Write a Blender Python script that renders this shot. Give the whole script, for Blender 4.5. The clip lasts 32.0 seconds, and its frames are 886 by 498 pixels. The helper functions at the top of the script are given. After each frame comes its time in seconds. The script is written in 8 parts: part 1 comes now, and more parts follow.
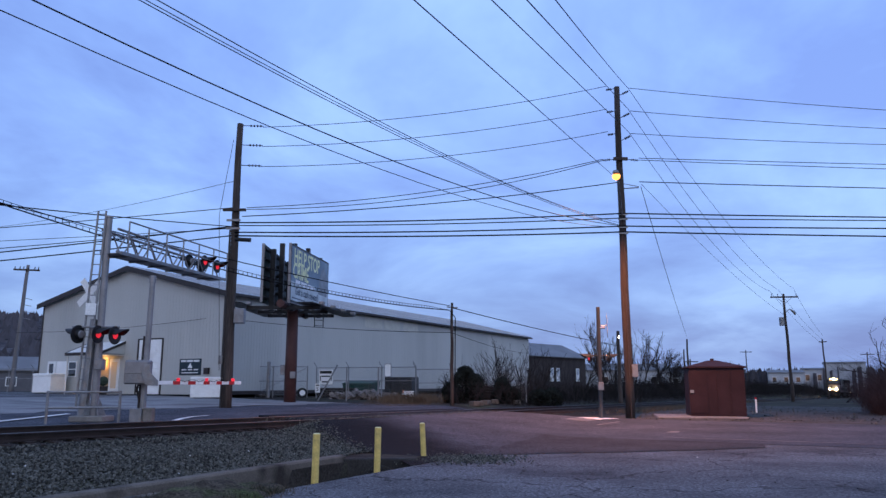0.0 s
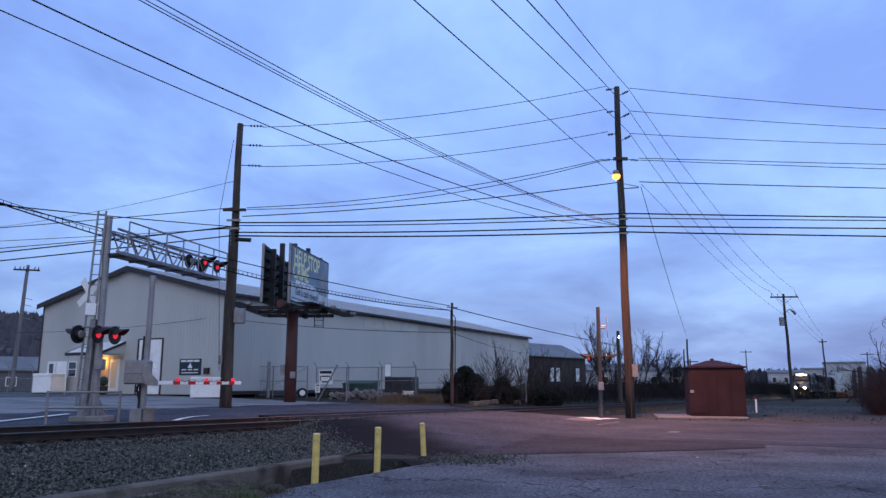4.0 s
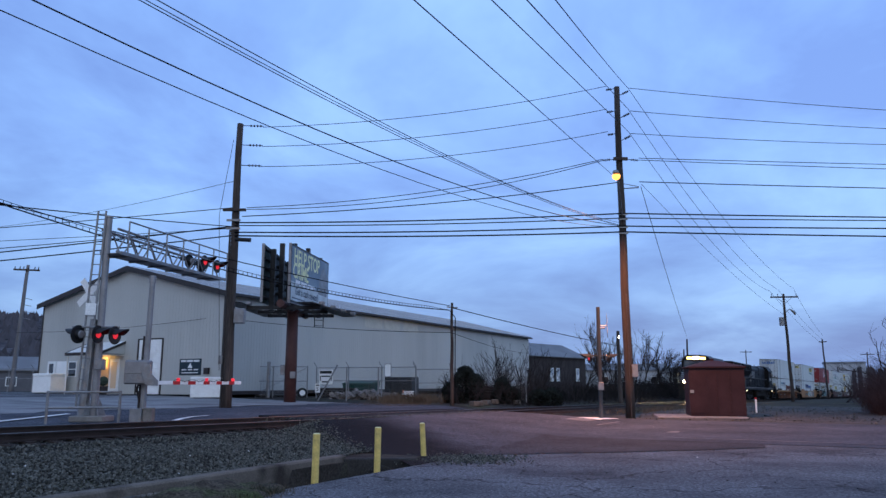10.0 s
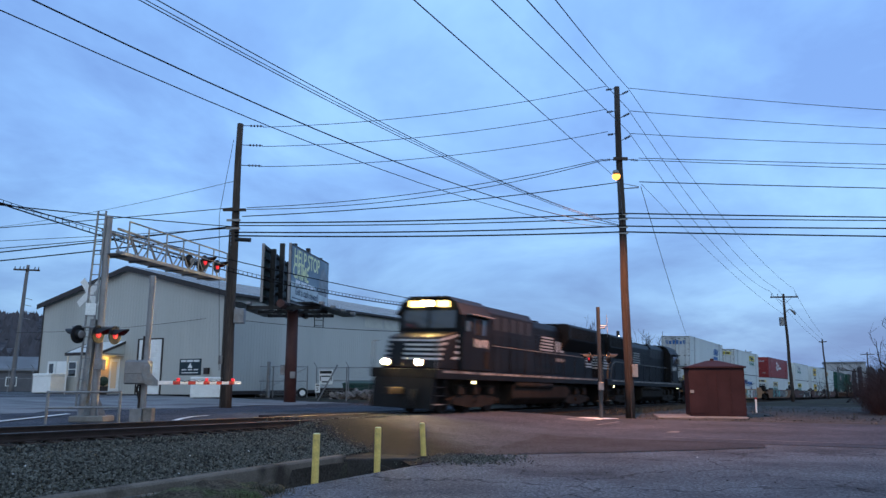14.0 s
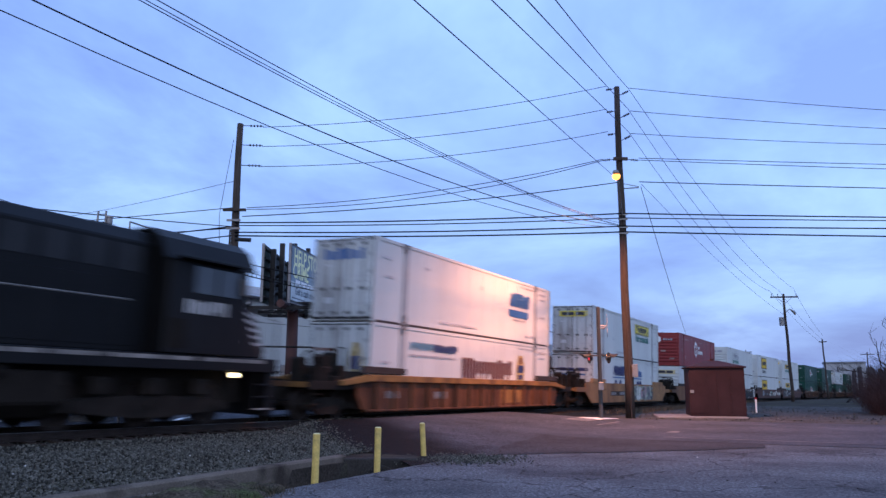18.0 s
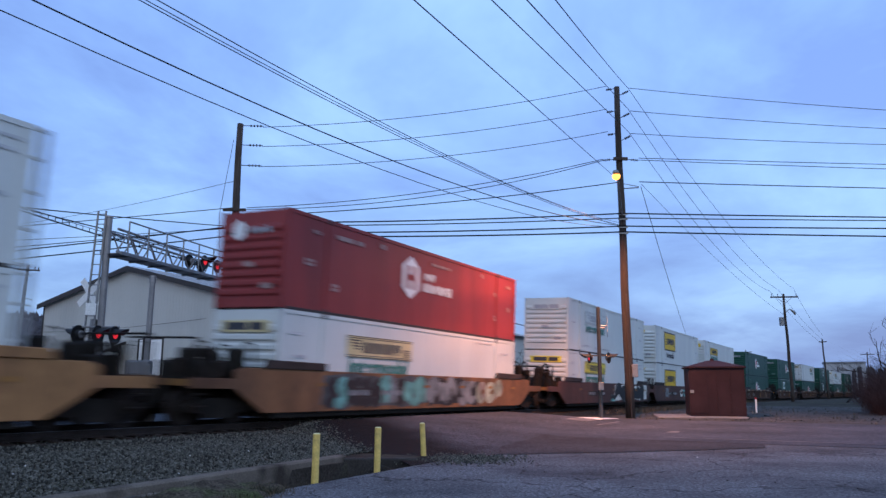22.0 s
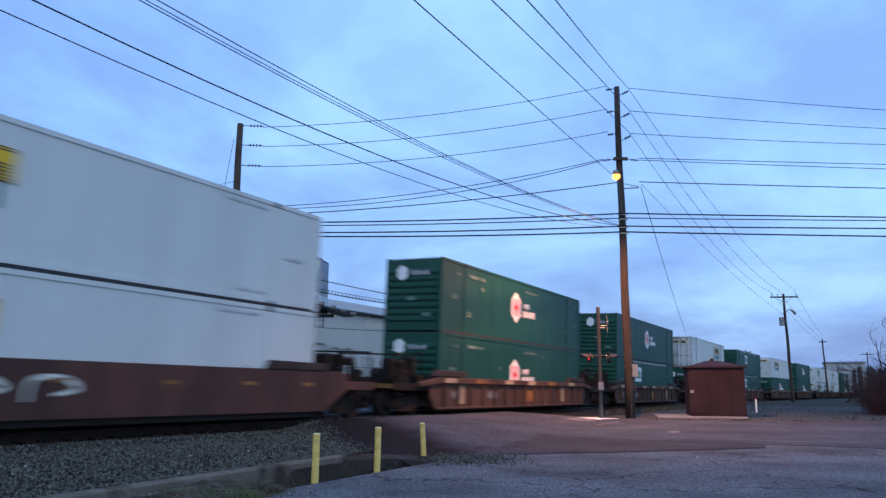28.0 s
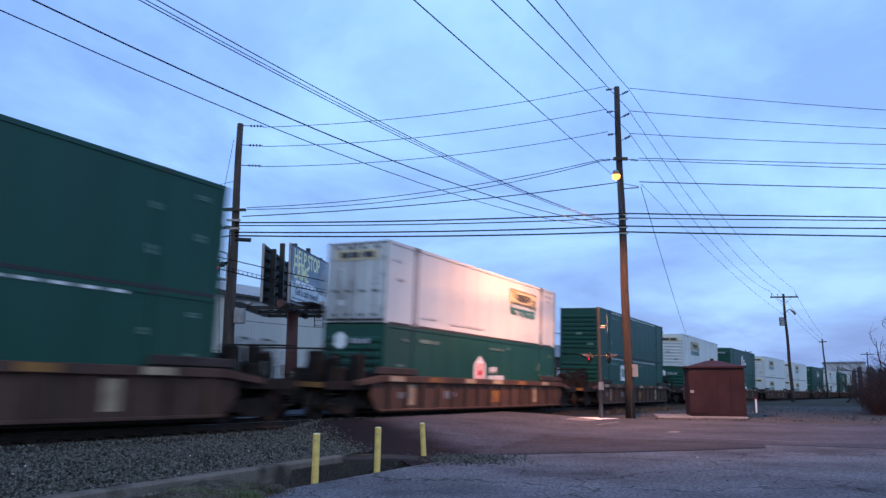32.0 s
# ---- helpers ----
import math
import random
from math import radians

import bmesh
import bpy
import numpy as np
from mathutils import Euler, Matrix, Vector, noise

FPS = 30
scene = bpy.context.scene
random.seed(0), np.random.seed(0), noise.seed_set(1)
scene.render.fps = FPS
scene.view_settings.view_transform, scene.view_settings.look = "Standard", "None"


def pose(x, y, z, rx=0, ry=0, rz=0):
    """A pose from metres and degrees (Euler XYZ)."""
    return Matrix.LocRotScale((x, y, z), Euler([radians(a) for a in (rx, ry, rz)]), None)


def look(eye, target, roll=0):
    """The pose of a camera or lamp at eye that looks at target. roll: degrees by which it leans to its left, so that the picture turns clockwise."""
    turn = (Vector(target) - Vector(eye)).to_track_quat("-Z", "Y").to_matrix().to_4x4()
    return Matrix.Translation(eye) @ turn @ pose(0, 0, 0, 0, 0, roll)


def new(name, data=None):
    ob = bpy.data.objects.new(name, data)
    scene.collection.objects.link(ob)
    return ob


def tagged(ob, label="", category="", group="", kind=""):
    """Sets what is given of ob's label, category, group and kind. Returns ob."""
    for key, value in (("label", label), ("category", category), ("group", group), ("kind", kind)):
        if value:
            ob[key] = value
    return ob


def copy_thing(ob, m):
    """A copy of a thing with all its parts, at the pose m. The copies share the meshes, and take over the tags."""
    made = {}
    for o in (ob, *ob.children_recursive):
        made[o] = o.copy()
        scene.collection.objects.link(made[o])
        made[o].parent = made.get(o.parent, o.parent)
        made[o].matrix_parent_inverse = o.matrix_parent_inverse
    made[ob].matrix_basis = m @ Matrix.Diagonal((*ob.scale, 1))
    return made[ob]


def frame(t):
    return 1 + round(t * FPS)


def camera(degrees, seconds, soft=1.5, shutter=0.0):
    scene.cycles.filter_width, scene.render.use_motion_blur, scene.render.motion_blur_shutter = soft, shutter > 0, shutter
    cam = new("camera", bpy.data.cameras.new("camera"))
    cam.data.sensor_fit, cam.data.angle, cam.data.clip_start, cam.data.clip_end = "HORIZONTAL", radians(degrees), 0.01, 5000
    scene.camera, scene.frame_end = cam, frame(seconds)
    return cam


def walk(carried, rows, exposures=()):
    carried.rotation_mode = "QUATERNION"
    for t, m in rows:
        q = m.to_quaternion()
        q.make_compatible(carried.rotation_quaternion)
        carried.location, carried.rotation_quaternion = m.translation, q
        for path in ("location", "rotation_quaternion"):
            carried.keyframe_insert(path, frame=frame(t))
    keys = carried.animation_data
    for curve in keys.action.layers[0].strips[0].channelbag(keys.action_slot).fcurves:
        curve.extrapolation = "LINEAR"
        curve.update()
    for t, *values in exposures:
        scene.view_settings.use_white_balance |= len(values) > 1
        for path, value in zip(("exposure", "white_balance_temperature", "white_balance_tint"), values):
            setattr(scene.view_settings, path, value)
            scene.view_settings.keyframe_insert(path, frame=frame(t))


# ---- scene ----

# camera: still on a tripod, tilted up
cam = camera(61.11, 32.0, 1.45, 1.0)
EYE = (0.0, 0.0, 1.6)
EXPOSURES = [(0.0, 0.08, 6500, 13), (6.0, 0.08, 6500, 13), (7.0, 0.05, 6400, 6), (13.0, 0.05, 6420, 6), (14.5, 0.17, 6600, -8), (16.5, 0.28, 6440, 12), (18.0, 0.26, 6480, 13), (21.0, 0.14, 6550, 10), (24.0, 0.25, 6600, -4), (25.5, 0.25, 6600, -5), (28.0, 0.28, 6350, 1), (29.0, 0.23, 6320, 6), (31.0, 0.25, 6320, 7), (32.0, 0.34, 6350, 4)]
STILL = pose(*EYE, 90 + 10.17, 0, 0)
walk(cam, [(0.0, STILL), (32.0, STILL)], EXPOSURES)

# ---- the railway's line: straight, then an easing curve ----
TURN = 0.5094
ALONG = Vector((math.sin(TURN), math.cos(TURN), 0))
ACROSS = Vector((-math.cos(TURN), math.sin(TURN), 0))
TRACK_N, RAIL_Z, GRADE, CANT = 15.67, 0.77, -0.012, 0.0362
SPEED = 12.81


def bend(s):
    """Heading change of the line at arc length s."""
    a, b, r, e, g = 40.0, 70.0, 650.0, 115.0, 10.0
    if s < a:
        return 0.0
    if s < a + b:
        return (s - a) ** 2 / (2 * b * r)
    h = b / (2 * r)
    if s < e:
        return h + (s - a - b) / r
    h += (e - a - b) / r
    q = min(s - e, g)
    return h + (q - q * q / (2 * g)) / r


PATH = []
_al, _la = 0.0, TRACK_N
for _i in range(0, 1801):
    PATH.append((_al, _la))
    _h = bend(_i * 0.5 + 0.25)
    _al, _la = _al + 0.5 * math.cos(_h), _la - 0.5 * math.sin(_h)


def rail_z(s):
    return RAIL_Z + GRADE * max(-60.0, min(s, 260.0))


def track(s):
    """Point on the rails' centre line and heading."""
    if s < 0:
        al, la = s, TRACK_N
    else:
        i = min(int(s * 2), len(PATH) - 2)
        f = s * 2 - i
        al = PATH[i][0] * (1 - f) + PATH[i + 1][0] * f
        la = PATH[i][1] * (1 - f) + PATH[i + 1][1] * f
    p = ALONG * al + ACROSS * la
    return Vector((p.x, p.y, rail_z(s))), bend(s)


def line_pose(s):
    """Pose of a vehicle on the rails: x along the line, y away from the camera's side."""
    p, h = track(s)
    yaw = math.pi / 2 - TURN - h
    tilt = -math.atan(GRADE) if -60 < s < 260 else 0.0
    return Matrix.Translation(p) @ Matrix.Rotation(yaw, 4, "Z") @ Matrix.Rotation(tilt, 4, "Y") @ Matrix.Rotation(CANT, 4, "X")


def sn(x, y):
    return ALONG.x * x + ALONG.y * y, ACROSS.x * x + ACROSS.y * y


def xy(s, n):
    p = ALONG * s + ACROSS * n
    return p.x, p.y


def smooth(a, b, v):
    t = max(0.0, min(1.0, (v - a) / (b - a)))
    return t * t * (3 - 2 * t)


def lat(s):
    """Across coordinate of the centre line above the straight's axis."""
    if s < 0:
        return TRACK_N
    lo, hi = 0, len(PATH) - 1
    while hi - lo > 1:
        m = (lo + hi) // 2
        if PATH[m][0] < s:
            lo = m
        else:
            hi = m
    return PATH[lo][1]


def ground_z(x, y):
    s, n = sn(x, y)
    off = n - lat(s)
    rz = rail_z(s)
    road = smooth(15.5, 18.5, s) * (1 - smooth(31, 36, s))
    near = smooth(-7.0, -1.9, off) * (1 - road) + smooth(-8.0, -0.9, off) * road
    top = (rz - 0.36) * (1 - road) + (rz - 0.03) * road
    low = GRADE * max(0.0, min(s, 260.0) - 75.0)
    z = low + near * (top - low)
    if off > 1.5:
        far = 0.62 + smooth(18, 60, off + 14) * 0.40
        w = smooth(1.5, 6.0, off)
        z = top * (1 - w) + (rz * 0.35 + far * 0.65 - 0.12 + smooth(4, 30, off) * 0.22) * w
    r = math.hypot(x, y)
    w = smooth(95, 170, r)
    return z * (1 - w) + (0.15 if s < 60 or off > 40 else min(z, 0.15)) * w


# ---- world, sun, large lights ----
world = bpy.data.worlds.new("dusk_sky")
scene.world = world
world.use_nodes = True
wt = world.node_tree
wt.nodes.clear()


def wnode(kind, **sets):
    nd = wt.nodes.new(kind)
    for k, v in sets.items():
        nd.inputs[k].default_value = v
    return nd


out = wnode("ShaderNodeOutputWorld")
bg = wnode("ShaderNodeBackground")
bg.inputs["Strength"].default_value = 1.0
co = wnode("ShaderNodeTexCoord")
sep = wnode("ShaderNodeSeparateXYZ")
wt.links.new(co.outputs["Generated"], sep.inputs[0])
# clouds are stretched into flat layers: the direction is divided by its height
hgt = wnode("ShaderNodeMath")
hgt.operation = "ADD"
hgt.inputs[1].default_value = 0.22
absz = wnode("ShaderNodeMath")
absz.operation = "ABSOLUTE"
wt.links.new(sep.outputs["Z"], absz.inputs[0])
wt.links.new(absz.outputs[0], hgt.inputs[0])
divx, divy = wnode("ShaderNodeMath"), wnode("ShaderNodeMath")
comb = wnode("ShaderNodeCombineXYZ")
for dv, ax in ((divx, "X"), (divy, "Y")):
    dv.operation = "DIVIDE"
    wt.links.new(sep.outputs[ax], dv.inputs[0])
    wt.links.new(hgt.outputs[0], dv.inputs[1])
    wt.links.new(dv.outputs[0], comb.inputs[ax])
cl = wnode("ShaderNodeTexNoise", Scale=1.15, Detail=6.0, Roughness=0.57, Distortion=0.35)
wt.links.new(comb.outputs[0], cl.inputs["Vector"])
ramp = wnode("ShaderNodeValToRGB")
ramp.color_ramp.elements[0].position, ramp.color_ramp.elements[0].color = 0.36, (0.175, 0.30, 0.74, 1)
ramp.color_ramp.elements[1].position, ramp.color_ramp.elements[1].color = 0.66, (0.36, 0.60, 1.12, 1)
e = ramp.color_ramp.elements.new(0.5)
e.color = (0.245, 0.425, 0.92, 1)
wt.links.new(cl.outputs["Fac"], ramp.inputs["Fac"])
sky = wnode("ShaderNodeTexSky")
sky.sky_type, sky.sun_disc, sky.sun_elevation, sky.sun_rotation = "NISHITA", False, radians(4), radians(200)
skym = wnode("ShaderNodeVectorMath")
skym.operation = "SCALE"
skym.inputs["Scale"].default_value = 0.03
wt.links.new(sky.outputs[0], skym.inputs[0])
# the afterglow in the west, behind the camera
glow = wnode("ShaderNodeMapRange")
for k, v in (("From Min", 0.15), ("From Max", -0.9), ("To Min", 0.0), ("To Max", 1.0)):
    glow.inputs[k].default_value = v
wt.links.new(sep.outputs["Y"], glow.inputs["Value"])
gm = wnode("ShaderNodeMix")
gm.data_type = "RGBA"
wt.links.new(glow.outputs[0], gm.inputs["Factor"])
wt.links.new(ramp.outputs["Color"], gm.inputs["A"])
gm.inputs["B"].default_value = (0.50, 0.66, 1.05, 1)
add = wnode("ShaderNodeVectorMath")
add.operation = "ADD"
wt.links.new(gm.outputs["Result"], add.inputs[0])
wt.links.new(skym.outputs[0], add.inputs[1])
# an overcast dome is brighter overhead than at the horizon
shade = add.outputs[0]
for ax, a0, a1, b0, b1 in (("Z", 0.02, 0.28, 0.68, 1.04), ("X", -0.5, 0.5, 0.98, 1.10)):
    mr = wnode("ShaderNodeMapRange")
    for k, v in (("From Min", a0), ("From Max", a1), ("To Min", b0), ("To Max", b1)):
        mr.inputs[k].default_value = v
    wt.links.new(sep.outputs[ax], mr.inputs["Value"])
    sc = wnode("ShaderNodeVectorMath")
    sc.operation = "SCALE"
    wt.links.new(shade, sc.inputs[0])
    wt.links.new(mr.outputs[0], sc.inputs["Scale"])
    shade = sc.outputs[0]
wt.links.new(shade, bg.inputs["Color"])
wt.links.new(bg.outputs[0], out.inputs[0])

sun = new("sun", bpy.data.lights.new("sun", "SUN"))
sun.data.energy, sun.data.angle, sun.data.color = 0.45, radians(60), (0.82, 0.90, 1.0)
sun.matrix_basis = look((20, -40, 35), (0, 20, 0))

# the sodium street light on the tall pole
lamp = new("street_light_glow", bpy.data.lights.new("street_light_glow", "SPOT"))
lamp.data.energy, lamp.data.color, lamp.data.shadow_soft_size = 8400, (1.0, 0.37, 0.18), 0.12
lamp.data.spot_size, lamp.data.spot_blend = radians(150), 0.6
lamp.location = (7.53, 31.5, 10.20)


# ---- materials ----
def mat(name, col, rough=0.6, metal=0.0, var=0.25, scale=1.5, fine=0.12, fscale=30.0, bump=0.15, bscale=60.0, stain=None, samount=0.35, sscale=0.8, rnd=0.0, streak=1.0, spec=0.3, island=0.0):
    m = bpy.data.materials.new(name)
    m.use_nodes = True
    nt = m.node_tree
    b = nt.nodes["Principled BSDF"]
    b.inputs["Roughness"].default_value = rough
    b.inputs["Metallic"].default_value = metal
    b.inputs["Specular IOR Level"].default_value = spec
    tc = nt.nodes.new("ShaderNodeTexCoord")
    mp = nt.nodes.new("ShaderNodeMapping")
    mp.inputs["Scale"].default_value = (1, 1, 1 / streak)
    nt.links.new(tc.outputs["Object"], mp.inputs[0])

    def tex(sc, det):
        n = nt.nodes.new("ShaderNodeTexNoise")
        n.inputs["Scale"].default_value = sc
        n.inputs["Detail"].default_value = det
        nt.links.new(mp.outputs[0], n.inputs["Vector"])
        return n

    def mul(a, fac, lo, hi):
        r = nt.nodes.new("ShaderNodeMapRange")
        r.inputs["From Min"].default_value, r.inputs["From Max"].default_value = 0.3, 0.7
        r.inputs["To Min"].default_value, r.inputs["To Max"].default_value = lo, hi
        nt.links.new(fac, r.inputs["Value"])
        v = nt.nodes.new("ShaderNodeVectorMath")
        v.operation = "SCALE"
        nt.links.new(r.outputs[0], v.inputs["Scale"])
        nt.links.new(a, v.inputs[0])
        return v.outputs[0]
    base = nt.nodes.new("ShaderNodeRGB")
    base.outputs[0].default_value = (*col, 1)
    c = base.outputs[0]
    if stain:
        st = tex(sscale, 8)
        rp = nt.nodes.new("ShaderNodeMapRange")
        rp.inputs["From Min"].default_value, rp.inputs["From Max"].default_value = 0.50, 0.66
        rp.inputs["To Max"].default_value = samount
        nt.links.new(st.outputs["Fac"], rp.inputs["Value"])
        mx = nt.nodes.new("ShaderNodeMix")
        mx.data_type = "RGBA"
        nt.links.new(rp.outputs[0], mx.inputs["Factor"])
        nt.links.new(c, mx.inputs["A"])
        mx.inputs["B"].default_value = (*stain, 1)
        c = mx.outputs["Result"]
    if var:
        c = mul(c, tex(scale, 5).outputs["Fac"], 1 - var, 1 + var)
    if fine:
        c = mul(c, tex(fscale, 3).outputs["Fac"], 1 - fine, 1 + fine)
    if rnd or island:
        oi = nt.nodes.new("ShaderNodeNewGeometry" if island else "ShaderNodeObjectInfo")
        rnd = rnd or island
        r = nt.nodes.new("ShaderNodeMapRange")
        r.inputs["To Min"].default_value, r.inputs["To Max"].default_value = 1 - rnd, 1 + rnd
        nt.links.new(oi.outputs["Random Per Island" if island else "Random"], r.inputs["Value"])
        v = nt.nodes.new("ShaderNodeVectorMath")
        v.operation = "SCALE"
        nt.links.new(r.outputs[0], v.inputs["Scale"])
        nt.links.new(c, v.inputs[0])
        c = v.outputs[0]
    nt.links.new(c, b.inputs["Base Color"])
    if bump:
        bp = nt.nodes.new("ShaderNodeBump")
        bp.inputs["Strength"].default_value = bump
        bp.inputs["Distance"].default_value = 0.02
        nt.links.new(tex(bscale, 4).outputs["Fac"], bp.inputs["Height"])
        nt.links.new(bp.outputs[0], b.inputs["Normal"])
    return m


def glowing(name, col, strength):
    m = bpy.data.materials.new(name)
    m.use_nodes = True
    b = m.node_tree.nodes["Principled BSDF"]
    b.inputs["Base Color"].default_value = (*col, 1)
    b.inputs["Emission Color"].default_value = (*col, 1)
    b.inputs["Emission Strength"].default_value = strength
    return m


def glass(name, col, rough=0.05):
    m = bpy.data.materials.new(name)
    m.use_nodes = True
    b = m.node_tree.nodes["Principled BSDF"]
    b.inputs["Base Color"].default_value = (*col, 1)
    b.inputs["Roughness"].default_value = rough
    b.inputs["Specular IOR Level"].default_value = 0.8
    return m


def asphalt(name, col, dark, crack=0.5, cscale=0.45, patch=0.3, worn=None):
    """Worn asphalt: broad stains, stone grain and wandering cracks."""
    m = mat(name, col, 0.9, spec=0.08, var=0.28, scale=0.45, fine=0.45, fscale=17, bump=0.9, bscale=40, stain=dark, samount=0.75, sscale=patch)
    nt = m.node_tree
    b = nt.nodes["Principled BSDF"]
    src = b.inputs["Base Color"].links[0].from_socket
    tc = nt.nodes.new("ShaderNodeTexCoord")
    wob = nt.nodes.new("ShaderNodeTexNoise")
    wob.inputs["Scale"].default_value = 1.3
    wob.inputs["Detail"].default_value = 6
    nt.links.new(tc.outputs["Object"], wob.inputs["Vector"])
    mx = nt.nodes.new("ShaderNodeVectorMath")
    mx.operation = "MULTIPLY_ADD"
    mx.inputs[1].default_value = (1.3, 1.3, 1.3)
    nt.links.new(wob.outputs["Color"], mx.inputs[0])
    nt.links.new(tc.outputs["Object"], mx.inputs[2])
    vo = nt.nodes.new("ShaderNodeTexVoronoi")
    vo.feature = "DISTANCE_TO_EDGE"
    vo.inputs["Scale"].default_value = cscale
    nt.links.new(mx.outputs[0], vo.inputs["Vector"])
    mr = nt.nodes.new("ShaderNodeMapRange")
    mr.inputs["From Min"].default_value, mr.inputs["From Max"].default_value = 0.0, 0.012
    mr.inputs["To Min"].default_value, mr.inputs["To Max"].default_value = 1 - crack, 1.0
    nt.links.new(vo.outputs["Distance"], mr.inputs["Value"])
    gr = nt.nodes.new("ShaderNodeTexVoronoi")
    gr.inputs["Scale"].default_value = 38
    nt.links.new(tc.outputs["Object"], gr.inputs["Vector"])
    sp = nt.nodes.new("ShaderNodeSeparateColor")
    nt.links.new(gr.outputs["Color"], sp.inputs[0])
    g2 = nt.nodes.new("ShaderNodeMapRange")
    g2.inputs["From Min"].default_value, g2.inputs["From Max"].default_value = 0.0, 1.0
    g2.inputs["To Min"].default_value, g2.inputs["To Max"].default_value = 0.55, 1.6
    nt.links.new(sp.outputs[0], g2.inputs["Value"])
    mm = nt.nodes.new("ShaderNodeMath")
    mm.operation = "MULTIPLY"
    nt.links.new(mr.outputs[0], mm.inputs[0])
    nt.links.new(g2.outputs[0], mm.inputs[1])
    sc = nt.nodes.new("ShaderNodeVectorMath")
    sc.operation = "SCALE"
    nt.links.new(src, sc.inputs[0])
    nt.links.new(mm.outputs[0], sc.inputs["Scale"])
    c = sc.outputs[0]
    if worn:
        # tar that wears off to the road's own colour along a slanting edge: direction, start, end, tar colour
        dirn, q0, q1, tar = worn
        dot = nt.nodes.new("ShaderNodeVectorMath")
        dot.operation = "DOT_PRODUCT"
        dot.inputs[1].default_value = (*dirn, 0)
        nt.links.new(tc.outputs["Object"], dot.inputs[0])
        ns = nt.nodes.new("ShaderNodeTexNoise")
        ns.inputs["Scale"].default_value = 0.9
        ns.inputs["Detail"].default_value = 7
        nt.links.new(tc.outputs["Object"], ns.inputs["Vector"])
        ad = nt.nodes.new("ShaderNodeMath")
        ad.operation = "MULTIPLY_ADD"
        ad.inputs[1].default_value = 1.5
        nt.links.new(ns.outputs["Fac"], ad.inputs[0])
        nt.links.new(dot.outputs["Value"], ad.inputs[2])
        fr_ = nt.nodes.new("ShaderNodeMapRange")
        fr_.interpolation_type = "SMOOTHSTEP"
        fr_.inputs["From Min"].default_value, fr_.inputs["From Max"].default_value = q0 + 0.75, q1 + 0.75
        nt.links.new(ad.outputs[0], fr_.inputs["Value"])
        mxx = nt.nodes.new("ShaderNodeMix")
        mxx.data_type = "RGBA"
        nt.links.new(fr_.outputs[0], mxx.inputs["Factor"])
        mxx.inputs["A"].default_value = (*tar, 1)
        nt.links.new(c, mxx.inputs["B"])
        c = mxx.outputs["Result"]
    nt.links.new(c, b.inputs["Base Color"])
    return m


ASPHALT = asphalt("old_asphalt", (0.100, 0.103, 0.112), (0.046, 0.047, 0.054), 0.75, 0.30, 0.4)
ROAD = asphalt("road_asphalt", (0.056, 0.061, 0.074), (0.043, 0.045, 0.053), 0.35, 0.22, 0.25)
PATCHED = asphalt("dark_asphalt_patch", (0.040, 0.040, 0.046), (0.028, 0.028, 0.032), 0.4, 0.4, 0.5)
TARRED = asphalt("tarred_ramp_asphalt", (0.056, 0.059, 0.070), (0.040, 0.042, 0.050), 0.3, 0.4, 0.5, ((ALONG - 0.74 * ACROSS).to_tuple()[:2], 9.2, 11.8, (0.0065, 0.0072, 0.0095)))
FRESH = asphalt("patched_asphalt", (0.013, 0.013, 0.015), (0.008, 0.008, 0.009), 0.4, 0.4, 0.5)
EARTH = mat("bare_earth", (0.042, 0.037, 0.032), 0.95, spec=0.05, var=0.35, scale=0.6, fine=0.4, fscale=22, bump=0.8, bscale=25, stain=(0.06, 0.065, 0.035), samount=0.7, sscale=0.3)
DAMP = mat("damp_dark_concrete", (0.042, 0.039, 0.037), 0.9, spec=0.1, var=0.4, scale=1.2, fine=0.3, bump=0.5, bscale=30)
CONCRETE = mat("weathered_concrete", (0.125, 0.108, 0.090), 0.9, spec=0.1, var=0.3, scale=1.2, fine=0.2, fscale=40, bump=0.4, bscale=50, stain=(0.03, 0.026, 0.022), samount=0.85, sscale=1.3)
APRON = mat("pale_concrete", (0.21, 0.205, 0.205), 0.9, spec=0.1, var=0.2, scale=0.5, fine=0.18, fscale=50, bump=0.25, stain=(0.08, 0.075, 0.075), samount=0.6, sscale=0.4)
STONE = mat("ballast_stone", (0.070, 0.069, 0.060), 0.95, spec=0.1, var=0.3, scale=9, fine=0.3, fscale=60, bump=0.3, island=0.75)
PALE = mat("pale_stone", (0.55, 0.53, 0.5), 0.9, var=0.2)
RUST = mat("rusty_rail_steel", (0.030, 0.022, 0.019), 0.75, 0.4, var=0.3, scale=2, bump=0.3)
SHINE = mat("polished_rail_head", (0.09, 0.09, 0.09), 0.5, 1.0, var=0.1, bump=0.05)
TIE = mat("creosoted_tie", (0.030, 0.023, 0.019), 0.9, spec=0.1, var=0.35, scale=3, fine=0.35, fscale=30, bump=0.7, bscale=30, rnd=0.3)
SIDING = mat("tan_metal_siding", (0.43, 0.425, 0.395), 0.55, 0.0, var=0.07, scale=0.25, fine=0.04, bump=0.05, stain=(0.35, 0.345, 0.32), samount=0.5, sscale=0.3, streak=6)
ROOFING = mat("grey_metal_roof", (0.42, 0.43, 0.45), 0.4, 0.5, var=0.12, scale=0.4, bump=0.08)
TRIM = mat("dark_brown_trim", (0.035, 0.028, 0.026), 0.5, var=0.15, bump=0.05)
